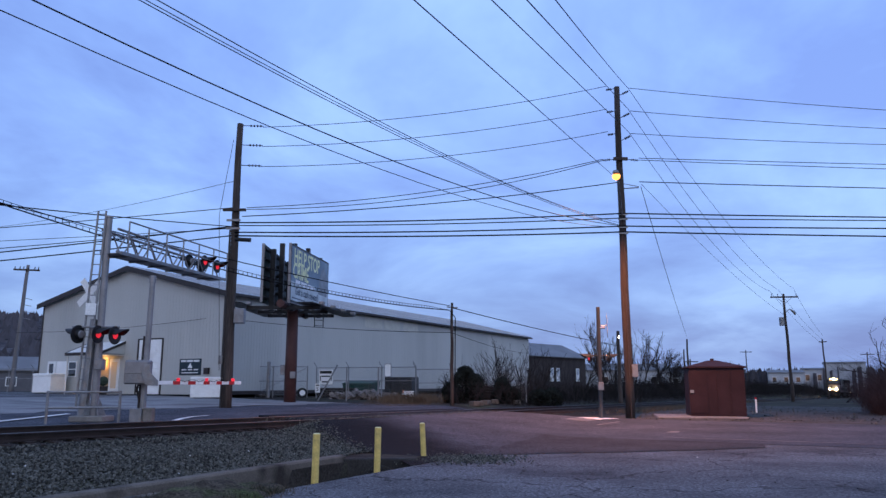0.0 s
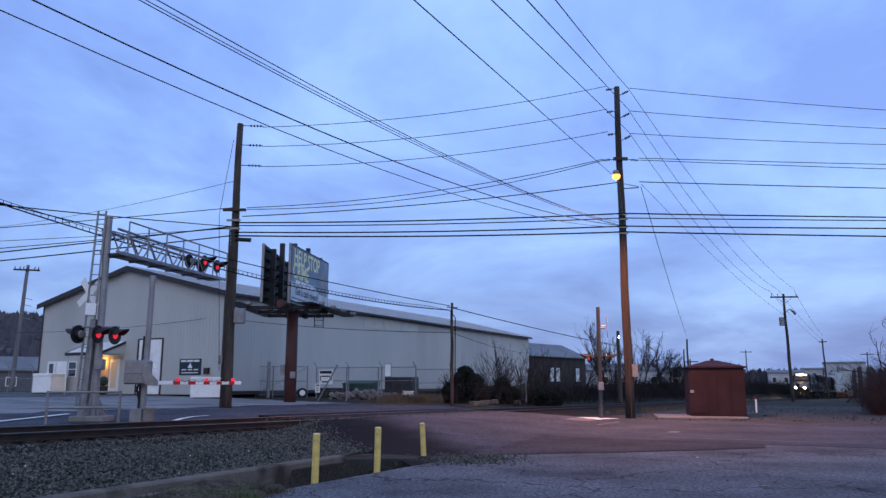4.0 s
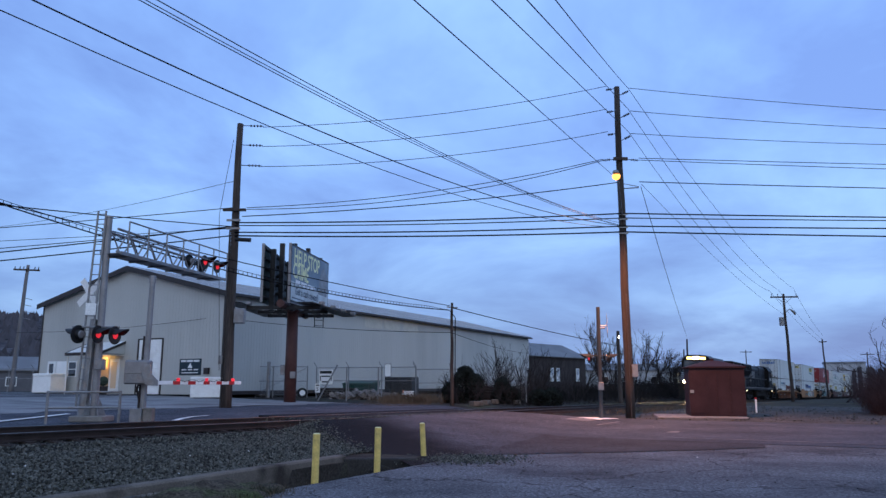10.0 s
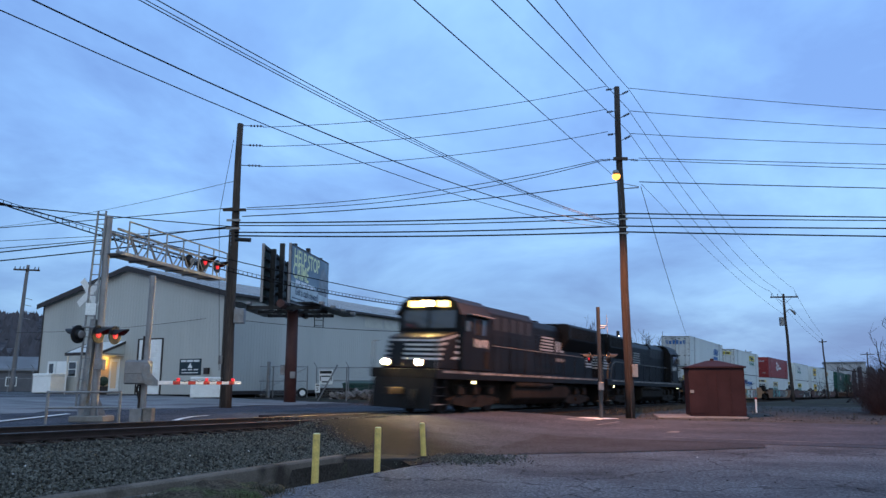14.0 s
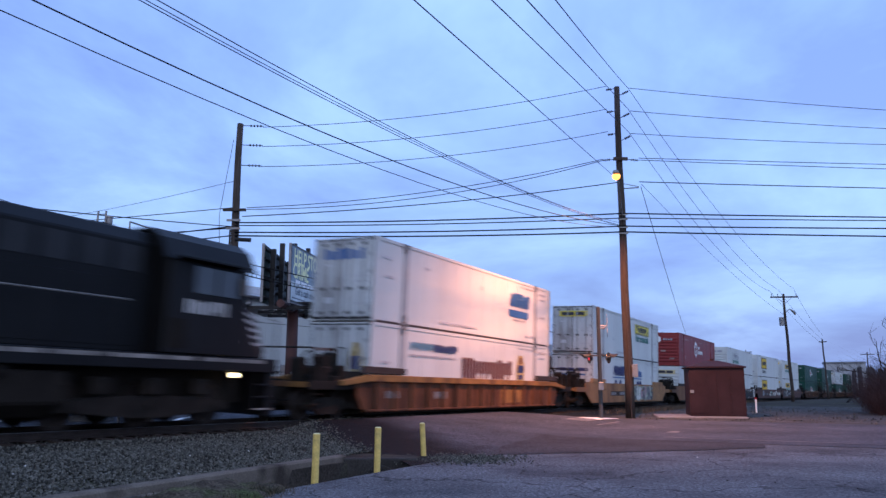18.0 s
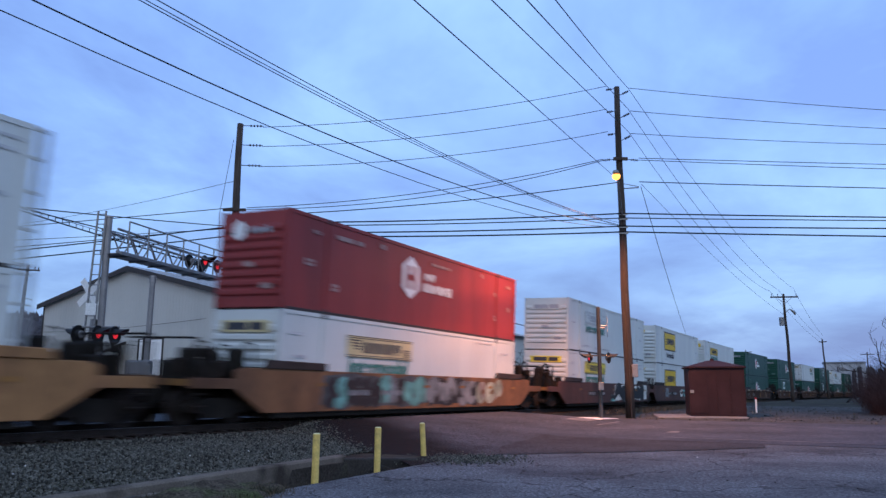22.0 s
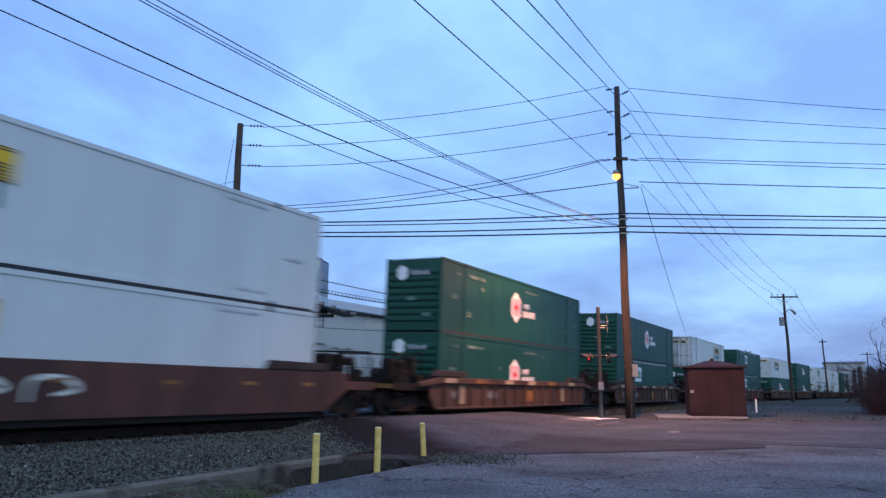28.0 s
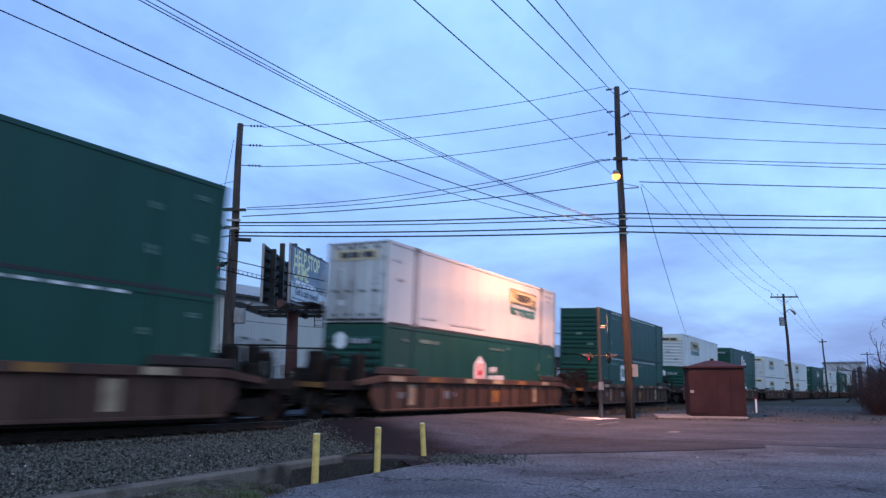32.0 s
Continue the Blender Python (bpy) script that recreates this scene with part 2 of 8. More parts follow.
WOODPOLE = mat("weathered_pole_wood", (0.040, 0.032, 0.029), 0.9, var=0.35, scale=2.5, fine=0.35, fscale=25, bump=0.7, bscale=30, streak=12)
DARKPOLE = mat("dark_pole_wood", (0.055, 0.042, 0.036), 0.9, var=0.35, scale=2.5, fine=0.35, fscale=25, bump=0.7, bscale=30, streak=12)
WIRE = mat("black_cable", (0.008, 0.008, 0.009), 0.8, spec=0.05, var=0, fine=0, bump=0)
GALV = mat("galvanised_steel", (0.22, 0.22, 0.225), 0.5, 0.6, var=0.2, scale=4, fine=0.12, bump=0.1, stain=(0.22, 0.15, 0.10), samount=0.4, sscale=3)
ALU = mat("aluminium_paint", (0.23, 0.22, 0.22), 0.5, 0.4, var=0.15, scale=3, bump=0.08)
BLACK = mat("black_paint", (0.012, 0.012, 0.013), 0.5, var=0.2, bump=0.06)
YELLOW = mat("yellow_bollard_paint", (0.60, 0.44, 0.13), 0.6, var=0.12, scale=6, fine=0.12, bump=0.25, stain=(0.30, 0.22, 0.08), samount=0.5, sscale=5)
WHITE = mat("white_paint", (0.78, 0.77, 0.74), 0.5, var=0.08, scale=1.0, bump=0.04, stain=(0.55, 0.52, 0.48), samount=0.35, sscale=1.2)
LINEWHITE = mat("worn_road_paint", (0.70, 0.69, 0.66), 0.8, var=0.2, scale=3, fine=0.2, stain=(0.25, 0.25, 0.25), samount=0.6, sscale=4)
RED = mat("red_paint", (0.42, 0.02, 0.02), 0.45, var=0.1)
HUTRED = mat("oxide_red_steel", (0.027, 0.0145, 0.018), 0.7, spec=0.12, var=0.18, scale=1.2, fine=0.1, bump=0.1, stain=(0.033, 0.018, 0.021), samount=0.5)
BILLSTEEL = mat("red_brown_steel", (0.075, 0.030, 0.025), 0.6, var=0.2, scale=2, bump=0.1)
RUBBER = mat("tyre_rubber", (0.02, 0.02, 0.021), 0.8, var=0.15)
CARBROWN = mat("weathered_car_brown", (0.052, 0.028, 0.020), 0.75, var=0.4, scale=0.9, fine=0.2, fscale=14, bump=0.25, stain=(0.07, 0.035, 0.022), samount=0.8, sscale=1.1, streak=3)
CARRED = mat("weathered_car_red", (0.058, 0.026, 0.020), 0.7, var=0.3, scale=0.9, fine=0.2, fscale=14, bump=0.2, stain=(0.08, 0.03, 0.02), samount=0.7, sscale=0.9, streak=3)
CAROCHRE = mat("dull_car_ochre", (0.15, 0.072, 0.034), 0.75, var=0.4, scale=0.7, fine=0.2, fscale=14, bump=0.2, stain=(0.06, 0.032, 0.02), samount=0.8, sscale=0.9, streak=3)
CARYELLOW = mat("weathered_car_yellow", (0.27, 0.135, 0.055), 0.7, var=0.3, scale=0.7, fine=0.2, fscale=14, bump=0.2, stain=(0.13, 0.06, 0.03), samount=0.8, sscale=0.9, streak=3)
TRUCKSTEEL = mat("grimy_truck_steel", (0.016, 0.013, 0.011), 0.85, 0.1, spec=0.15, var=0.4, scale=3, bump=0.3)
BOXWHITE = mat("white_container_paint", (0.54, 0.565, 0.55), 0.5, var=0.05, scale=0.5, fine=0.03, bump=0.03, stain=(0.40, 0.41, 0.41), samount=0.28, sscale=0.6, streak=4)
CARRUST = mat("weathered_orange_rust", (0.105, 0.044, 0.023), 0.8, spec=0.15, var=0.45, scale=1.3, fine=0.3, fscale=12, bump=0.25, stain=(0.035, 0.018, 0.014), samount=0.9, sscale=1.6, streak=5)
BOXGREEN = mat("green_container_paint", (0.006, 0.050, 0.033), 0.45, var=0.12, scale=0.8, fine=0.05, bump=0.03, stain=(0.014, 0.05, 0.04), samount=0.4, sscale=0.7, streak=5)
BOXRED = mat("red_container_paint", (0.22, 0.027, 0.026), 0.45, var=0.12, scale=0.8, fine=0.05, bump=0.03, stain=(0.13, 0.022, 0.022), samount=0.5, sscale=0.7, streak=5)
LOCO = mat("black_locomotive_paint", (0.0045, 0.0046, 0.0052), 0.50, spec=0.16, var=0.3, scale=1.0, fine=0.15, bump=0.05, stain=(0.010, 0.010, 0.0105), samount=0.5, sscale=0.9, streak=3)
LOCOLOW = mat("grimy_underframe", (0.016, 0.013, 0.011), 0.85, spec=0.1, var=0.4, scale=1.5, bump=0.25)


# ---- mesh helpers ----
class Mesh:
    def __init__(self):
        self.v, self.f = [], []

    def box(self, x0, x1, y0, y1, z0, z1, m=None):
        i = len(self.v)
        pts = [Vector((x, y, z)) for z in (z0, z1) for y in (y0, y1) for x in (x0, x1)]
        self.v += [m @ p for p in pts] if m else pts
        self.f += [tuple(i + k for k in q) for q in ((0, 2, 3, 1), (4, 5, 7, 6), (0, 1, 5, 4), (2, 6, 7, 3), (0, 4, 6, 2), (1, 3, 7, 5))]
        return self

    def hexa(self, pts):
        """Eight corners, bottom ring then top ring."""
        i = len(self.v)
        self.v += [Vector(p) for p in pts]
        self.f += [tuple(i + k for k in q) for q in ((3, 2, 1, 0), (4, 5, 6, 7), (0, 1, 5, 4), (1, 2, 6, 5), (2, 3, 7, 6), (3, 0, 4, 7))]
        return self

    def prism(self, poly, axis, a, b):
        """A polygon of two coordinates drawn out along x, y or z from a to b."""
        i, k = len(self.v), len(poly)
        for d in (a, b):
            for u, w in poly:
                self.v.append(Vector((d, u, w) if axis == "x" else (u, d, w) if axis == "y" else (u, w, d)))
        self.f.append(tuple(i + j for j in range(k))[::-1])
        self.f.append(tuple(i + k + j for j in range(k)))
        for j in range(k):
            self.f.append((i + j, i + (j + 1) % k, i + k + (j + 1) % k, i + k + j))
        return self

    def rod(self, p, q, r, r2=None, seg=8, cap=True):
        p, q = Vector(p), Vector(q)
        r2 = r if r2 is None else r2
        if (q - p).length < 1e-6:
            return self
        t = (q - p).to_track_quat("Z", "Y").to_matrix()
        i = len(self.v)
        for o, rr in ((p, r), (q, r2)):
            for k in range(seg):
                a = 2 * math.pi * k / seg
                self.v.append(o + t @ Vector((rr * math.cos(a), rr * math.sin(a), 0)))
        for k in range(seg):
            self.f.append((i + k, i + (k + 1) % seg, i + seg + (k + 1) % seg, i + seg + k))
        if cap:
            self.f.append(tuple(i + k for k in range(seg))[::-1])
            self.f.append(tuple(i + seg + k for k in range(seg)))
        return self

    def tube(self, pts, r, seg=5):
        pts = [Vector(p) for p in pts]
        i = len(self.v)
        side = None
        for k, p in enumerate(pts):
            t = (pts[min(len(pts) - 1, k + 1)] - pts[max(0, k - 1)]).normalized()
            if side is None:
                side = t.orthogonal().normalized()
            side = (side - t * side.dot(t)).normalized()
            up = t.cross(side)
            rr = r[k] if isinstance(r, (list, tuple)) else r
            for j in range(seg):
                w = 2 * math.pi * j / seg
                self.v.append(p + side * (rr * math.cos(w)) + up * (rr * math.sin(w)))
        for k in range(len(pts) - 1):
            for j in range(seg):
                a = i + k * seg
                self.f.append((a + j, a + (j + 1) % seg, a + seg + (j + 1) % seg, a + seg + j))
        self.f.append(tuple(i + j for j in range(seg))[::-1])
        self.f.append(tuple(i + (len(pts) - 1) * seg + j for j in range(seg)))
        return self

    def lathe(self, profile, seg=20):
        """One closed piece turned round the y axis from (y, radius) pairs."""
        i, n = len(self.v), len(profile)
        for y, r in profile:
            for k in range(seg):
                a = 2 * math.pi * k / seg
                self.v.append(Vector((r * math.cos(a), y, r * math.sin(a))))
        for j in range(n - 1):
            for k in range(seg):
                a, b = i + j * seg + k, i + j * seg + (k + 1) % seg
                self.f.append((a, b, b + seg, a + seg))
        self.f.append(tuple(i + k for k in range(seg))[::-1])
        self.f.append(tuple(i + (n - 1) * seg + k for k in range(seg)))
        return self

    def ball(self, c, r, seg=10, rings=6, sz=1.0):
        c = Vector(c)
        i = len(self.v)
        for a in range(rings + 1):
            th = math.pi * a / rings
            for b in range(seg):
                ph = 2 * math.pi * b / seg
                self.v.append(c + Vector((r * math.sin(th) * math.cos(ph), r * math.sin(th) * math.sin(ph), sz * r * math.cos(th))))
        for a in range(rings):
            for b in range(seg):
                self.f.append((i + a * seg + b, i + (a + 1) * seg + b, i + (a + 1) * seg + (b + 1) % seg, i + a * seg + (b + 1) % seg))
        return self

    def data(self, name, bevel=0.0, smooth_it=False):
        me = bpy.data.meshes.new(name)
        me.from_pydata([tuple(v) for v in self.v], [], self.f)
        if bevel:
            bm = bmesh.new()
            bm.from_mesh(me)
            bmesh.ops.remove_doubles(bm, verts=bm.verts, dist=1e-5)
            bmesh.ops.bevel(bm, geom=[x for x in bm.edges if len(x.link_faces) == 2 and x.calc_face_angle(0) > 0.5], offset=bevel, segments=1, affect="EDGES", clamp_overlap=True)
            bm.to_mesh(me)
            bm.free()
        if smooth_it:
            for p in me.polygons:
                p.use_smooth = True
        return me


def part(name, mesh, material, parent=None, label="", bevel=0.0, smooth_it=False, at=None):
    me = mesh.data(name, bevel, smooth_it)
    me.materials.append(material)
    ob = new(name, me)
    if parent:
        ob.parent = parent
    if at is not None:
        ob.matrix_basis = at
    if label:
        ob["label"] = label
    return ob


def thing(name, m, label, category, group="", kind=""):
    ob = new(name)
    ob.empty_display_size = 0.3
    ob.matrix_basis = m
    return tagged(ob, label, category, group, kind)


def words(name, body, size, material, parent, m, label="", wide=1.0, bold=0.0):
    """Lettering with the built-in font, as a flat mesh."""
    cu = bpy.data.curves.new(name, "FONT")
    cu.body, cu.size, cu.align_x, cu.align_y, cu.extrude, cu.offset = body, size, "CENTER", "CENTER", 0.002, bold
    tmp = bpy.data.objects.new(name, cu)
    me = bpy.data.meshes.new_from_object(tmp)
    bpy.data.objects.remove(tmp)
    for v in me.vertices:
        v.co.x *= wide
    me.materials.clear()
    me.materials.append(material)
    ob = new(name, me)
    ob.parent = parent
    ob.matrix_basis = m
    if label:
        ob["label"] = label
    return ob


# ---- ground, road and pavement ----
def spread(fine0, fine1, step, far, extra=()):
    v = list(np.arange(fine0, fine1, step)) + list(extra)
    g, x = step, fine1
    while x < far:
        v.append(x)
        g *= 1.25
        x += g
    v.append(far)
    g, x = step, fine0 - step
    while x > -far:
        v.append(x)
        g *= 1.25
        x -= g
    v.append(-far)
    v = sorted(v)
    return [a for i, a in enumerate(v) if i == 0 or a - v[i - 1] > 0.015]


PIT_S, PIT_N, PIT_Z = (5.2, 14.0), (8.12, 9.7), -1.2


def in_pit(s, n):
    return PIT_S[0] < s < PIT_S[1] and PIT_N[0] < n < PIT_N[1]


def build_ground():
    S = spread(-4, 62, 0.7, 1800, (PIT_S[0], PIT_S[0] + 0.03, PIT_S[1], PIT_S[1] - 0.03))
    N = spread(-6, 46, 0.7, 1800, (PIT_N[0], PIT_N[0] + 0.03, PIT_N[1], PIT_N[1] - 0.03))
    m = Mesh()
    for s in S:
        for n in N:
            x, y = xy(s, n)
            z = ground_z(x, y) - 0.05
            if in_pit(s, n):
                z = PIT_Z
            elif math.hypot(x, y) < 60:
                z += 0.03 * noise.noise((x * 0.8, y * 0.8, 0))
            m.v.append(Vector((x, y, z)))
    k = len(N)
    for i in range(len(S) - 1):
        for j in range(k - 1):
            m.f.append((i * k + j, (i + 1) * k + j, (i + 1) * k + j + 1, i * k + j + 1))
    tagged(part("ground", m, EARTH, smooth_it=False), "bare winter earth with dirt and dead grass", "ground", kind="structure")


def sheet(name, s0, s1, n0, n1, material, lift, label, step=0.6, rough=0.0, edge=0.0, kind="structure", category="pavement", seed=0):
    """A paved strip laid over the ground; edge: how far its rim wanders."""
    m = Mesh()
    ns, nn = max(2, int((s1 - s0) / step)), max(2, int((n1 - n0) / step))
    for i in range(ns + 1):
        for j in range(nn + 1):
            s, n = s0 + (s1 - s0) * i / ns, n0 + (n1 - n0) * j / nn
            if edge:
                w = edge * noise.noise((s * 0.7 + seed, n * 0.7, 3.3))
                w2 = edge * noise.noise((s * 0.7, n * 0.7 + seed, 7.7))
                if i in (0, ns):
                    s += w
                if j in (0, nn):
                    n += w2
            x, y = xy(s, n)
            m.v.append(Vector((x, y, ground_z(x, y) + lift + rough * noise.noise((x * 0.5, y * 0.5, 1)))))
    k = nn + 1
    for i in range(ns):
        for j in range(nn):
            m.f.append((i * k + j, (i + 1) * k + j, (i + 1) * k + j + 1, i * k + j + 1))
    return tagged(part(name, m, material, smooth_it=True), label, category, kind=kind)


build_ground()
sheet("pavement_lot", -30, 22.2, -40, 8.0, ASPHALT, 0.0, "cracked grey asphalt of a yard, patched and stained", 0.7)
sheet("road", 22.2, 34.6, -70, 16.9, ROAD, 0.012, "worn reddish-grey asphalt road rising to the crossing", 0.6, category="road")


def fan(name, material, lift, label, inner, outer, n0, n1):
    """A paved wedge whose two long edges are given as functions of the across coordinate."""
    m = Mesh()
    for i in range(15):
        n = n0 + (n1 - n0) * i / 14
        for j in range(13):
            g = j / 12
            s = inner(n) * (1 - g) + outer(n) * g
            x, y = xy(s, n)
            m.v.append(Vector((x, y, ground_z(x, y) + lift)))
    for i in range(14):
        for j in range(12):
            m.f.append((i * 13 + j, (i + 1) * 13 + j, (i + 1) * 13 + j + 1, i * 13 + j + 1))
    return tagged(part(name, m, material, smooth_it=True), label, "road", kind="structure")


wander = lambda n: 0.35 * noise.noise((n * 0.9, 4.4, 0))
fan("road_shoulder", TARRED, 0.012, "asphalt ramp beside the crossing, black with tar towards the ballast", lambda n: 14.2 + 0.72 * (n - 9.4) + wander(n), lambda n: 22.4, 8.0, 14.3)
m = Mesh()
for i in range(15):
    for j in range(13):
        f, g = i / 14, j / 12
        s = (15.7 + 5.2 * f ** 1.15 + 0.25 * noise.noise((f * 5, 2.2, 0))) * (1 - g) + 22.35 * g
        n = (8.0 - 5.6 * f) * (1 - g) + (8.9 - 6.3 * f) * g
        x, y = xy(s, n)
        m.v.append(Vector((x, y, ground_z(x, y) + 0.014)))
for i in range(14):
    for j in range(12):
        m.f.append((i * 13 + j, (i + 1) * 13 + j, (i + 1) * 13 + j + 1, i * 13 + j + 1))
tagged(part("asphalt_patch", m, PATCHED, smooth_it=True), "dark asphalt fan along the road's edge", "road", kind="structure")
sheet("road_far_side", -45, 38, 16.9, 27.0, ROAD, 0.0, "dark asphalt road beyond the railway", 0.8, category="road")
sheet("pavement_strip", -45, 37, 27.0, 43, APRON, 0.008, "pale worn concrete apron in front of the warehouse", 0.9, edge=1.0)
sheet("pavement_yard", -60, 41, 43, 75, ASPHALT, 0.0, "dark asphalt yard by the warehouse", 1.2)
sheet("gravel_verge", 34.4, 60, -10, 11.5, mat("grey_gravel", (0.062, 0.06, 0.058), 0.95, spec=0.05, var=0.35, scale=0.8, fine=0.5, fscale=18, bump=0.9, bscale=30), 0.0, "grey gravel verge with scattered stones round the hut", 0.6, 0.04, 0.6, seed=5)


def paint(s0, s1, n0, n1, lift=0.03, skew=0.0, material=None):
    m = Mesh()
    k = max(2, int(max(abs(s1 - s0), abs(n1 - n0)) / 0.6))
    long_s = abs(s1 - s0) > abs(n1 - n0)
    for i in range(k + 1):
        f = i / k
        for g in (0, 1):
            s, n = (s0 + (s1 - s0) * f, n0 + (n1 - n0) * g + skew * f) if long_s else (s0 + (s1 - s0) * g + skew * f, n0 + (n1 - n0) * f)
            x, y = xy(s, n)
            m.v.append(Vector((x, y, ground_z(x, y) + lift)))
    for i in range(k):
        m.f.append((2 * i, 2 * i + 2, 2 * i + 3, 2 * i + 1))
    return tagged(part("road_marking", m, material or LINEWHITE), "worn white road paint", "road marking", kind="structure")


OLDPAINT = mat("nearly_gone_road_paint", (0.15, 0.145, 0.15), 0.85, var=0.4, scale=2, fine=0.4, stain=(0.07, 0.07, 0.075), samount=0.9, sscale=1.5)
paint(23.3, 23.40, -40, 5.5, material=OLDPAINT)
paint(31.3, 34.2, 9.98, 10.95)
paint(29.6, 31.2, 9.95, 10.9, material=OLDPAINT)
paint(28.2, 31.0, 9.0, 9.12, material=OLDPAINT)
paint(25.6, 26.3, 5.6, 5.95, material=OLDPAINT)
paint(9.5, 17.4, 19.27, 19.60, skew=5.6)
paint(14.4, 19.4, 18.05, 18.28, skew=2.05)

# ---- railway ----
railway = thing("railway_track", Matrix.Identity(4), "single railway track of rusty rails on creosoted ties", "railway track", kind="structure")


def build_rail(side, s0, s1, step):
    body, head = Mesh(), Mesh()
    prof = [(-0.075, -0.17), (0.075, -0.17), (0.075, -0.15), (0.012, -0.125), (0.012, -0.045), (0.036, -0.035), (0.036, -0.008), (-0.036, -0.008), (-0.036, -0.035), (-0.012, -0.045), (-0.012, -0.125), (-0.075, -0.15)]
    hp = [(-0.034, -0.008), (0.034, -0.008), (0.030, 0.0), (-0.030, 0.0)]
    k = int((s1 - s0) / step)
    for mesh, pr in ((body, prof), (head, hp)):
        for i in range(k + 1):
            M = line_pose(s0 + (s1 - s0) * i / k)
            for u, w in pr:
                mesh.v.append(M @ Vector((0, side * 0.7535 + u, w)))
        q = len(pr)
        for i in range(k):
            for j in range(q):
                mesh.f.append((i * q + j, i * q + (j + 1) % q, (i + 1) * q + (j + 1) % q, (i + 1) * q + j))
    r = part("rail", body, RUST, railway, "rusty steel rail")
    part("rail_head", head, SHINE, r, "bright worn rail head")


for side in (-1, 1):
    build_rail(side, -60, 330, 2.0)

tie_mesh = Mesh().box(-0.115, 0.115, -1.3, 1.3, -0.35, -0.172).data("tie", 0.012)
tie_mesh.materials.append(TIE)
plate_mesh = Mesh().box(-0.09, 0.09, -0.17, 0.17, -0.173, -0.158).data("tie_plate")
plate_mesh.materials.append(RUST)
rng = random.Random(4)
for i in range(0, 60):
    s = 1.0 + i * 0.53
    if 18.6 < s < 32.5:
        continue
    t = new("tie", tie_mesh)
    t.parent = railway
    t.matrix_basis = line_pose(s) @ pose(rng.uniform(-0.02, 0.02), rng.uniform(-0.06, 0.06), rng.uniform(-0.015, 0.0), 0, 0, rng.uniform(-1.5, 1.5))
    for sd in (-1, 1):
        pl = new("tie_plate", plate_mesh)
        pl.parent = t
        pl.matrix_basis = pose(0, sd * 0.7535, 0.003)
rest = Mesh()
for i in range(60, 420):
    M = line_pose(1.0 + i * 0.53)
    rest.box(-0.115, 0.115, -1.3, 1.3, -0.35, -0.172, M)
for i in range(1, 40):
    rest.box(-0.115, 0.115, -1.3, 1.3, -0.35, -0.172, line_pose(1.0 - i * 0.53))
tagged(part("ties", rest, TIE, railway, "row of distant ties"), kind="stuff")

# crossing planks between and beside the rails
for lo, hi in ((-1.75, -0.86), (-0.64, 0.64), (0.86, 1.75)):
    for k in range(5):
        m = Mesh().box(-1.33, 1.33, lo, hi, -0.2, -0.012)
        part("crossing_panel", m, FRESH, railway, "dark asphalt crossing panel", 0.02, at=line_pose(20.2 + 2.7 * k))

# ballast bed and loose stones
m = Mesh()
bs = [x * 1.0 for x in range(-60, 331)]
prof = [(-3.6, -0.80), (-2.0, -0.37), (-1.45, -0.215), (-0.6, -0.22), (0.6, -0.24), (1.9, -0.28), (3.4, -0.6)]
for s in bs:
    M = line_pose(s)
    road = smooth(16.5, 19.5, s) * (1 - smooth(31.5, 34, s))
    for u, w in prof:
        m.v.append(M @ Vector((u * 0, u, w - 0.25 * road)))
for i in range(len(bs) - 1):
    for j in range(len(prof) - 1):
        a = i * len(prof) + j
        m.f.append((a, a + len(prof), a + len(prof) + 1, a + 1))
# bed painted much darker than the loose stones: shade in their gaps
tagged(part("ballast_bed", m, mat("gap_shade_gravel", (0.024, 0.024, 0.022), 0.95, spec=0.05, var=0.4, scale=14, fine=0.5, fscale=40, bump=1.0, bscale=22), None, "", 0, False), "crushed-stone ballast bed, coloured dark for the shade between stones", "ballast", kind="structure")


def stones(name, count, area, material, size, seed, label):
    r = random.Random(seed)
    m = Mesh()
    for _ in range(count):
        s, n = area(r)
        x, y = xy(s, n)
        off = n - TRACK_N
        z = ground_z(x, y)
        if -3.7 < off < 3.4:
            z = max(z, (line_pose(s) @ Vector((0, off, float(np.interp(off, [p[0] for p in prof], [p[1] for p in prof]))))).z)
        q = size * r.uniform(0.55, 1.4)
        M = Matrix.Translation((x, y, z + q * 0.15)) @ Euler((r.uniform(0, 6), r.uniform(0, 6), r.uniform(0, 6))).to_matrix().to_4x4()
        i = len(m.v)
        for p in ((1, 0, 0), (-1, 0.2, 0), (0.2, 1, 0.1), (0, -0.9, 0.3), (0.1, 0.2, 0.8), (0, -0.1, -0.8)):
            m.v.append(M @ (Vector(p) * q * 0.5 * r.uniform(0.7, 1.2)))
        m.f += [tuple(i + k for k in f) for f in ((0, 2, 4), (2, 1, 4), (1, 3, 4), (3, 0, 4), (2, 0, 5), (1, 2, 5), (3, 1, 5), (0, 3, 5))]
    return tagged(part(name, m, material), label, "gravel", kind="stuff")


def ballast_spot(r):
    n = 9.7 + 4.75 * r.random() ** 0.9
    s = r.uniform(3.0, 14.2 + 0.72 * (n - 9.4) + r.gauss(0, 0.3))
    return s, max(n, 9.78 + 0.043 * (s - 5.0) + r.uniform(0, 0.35))


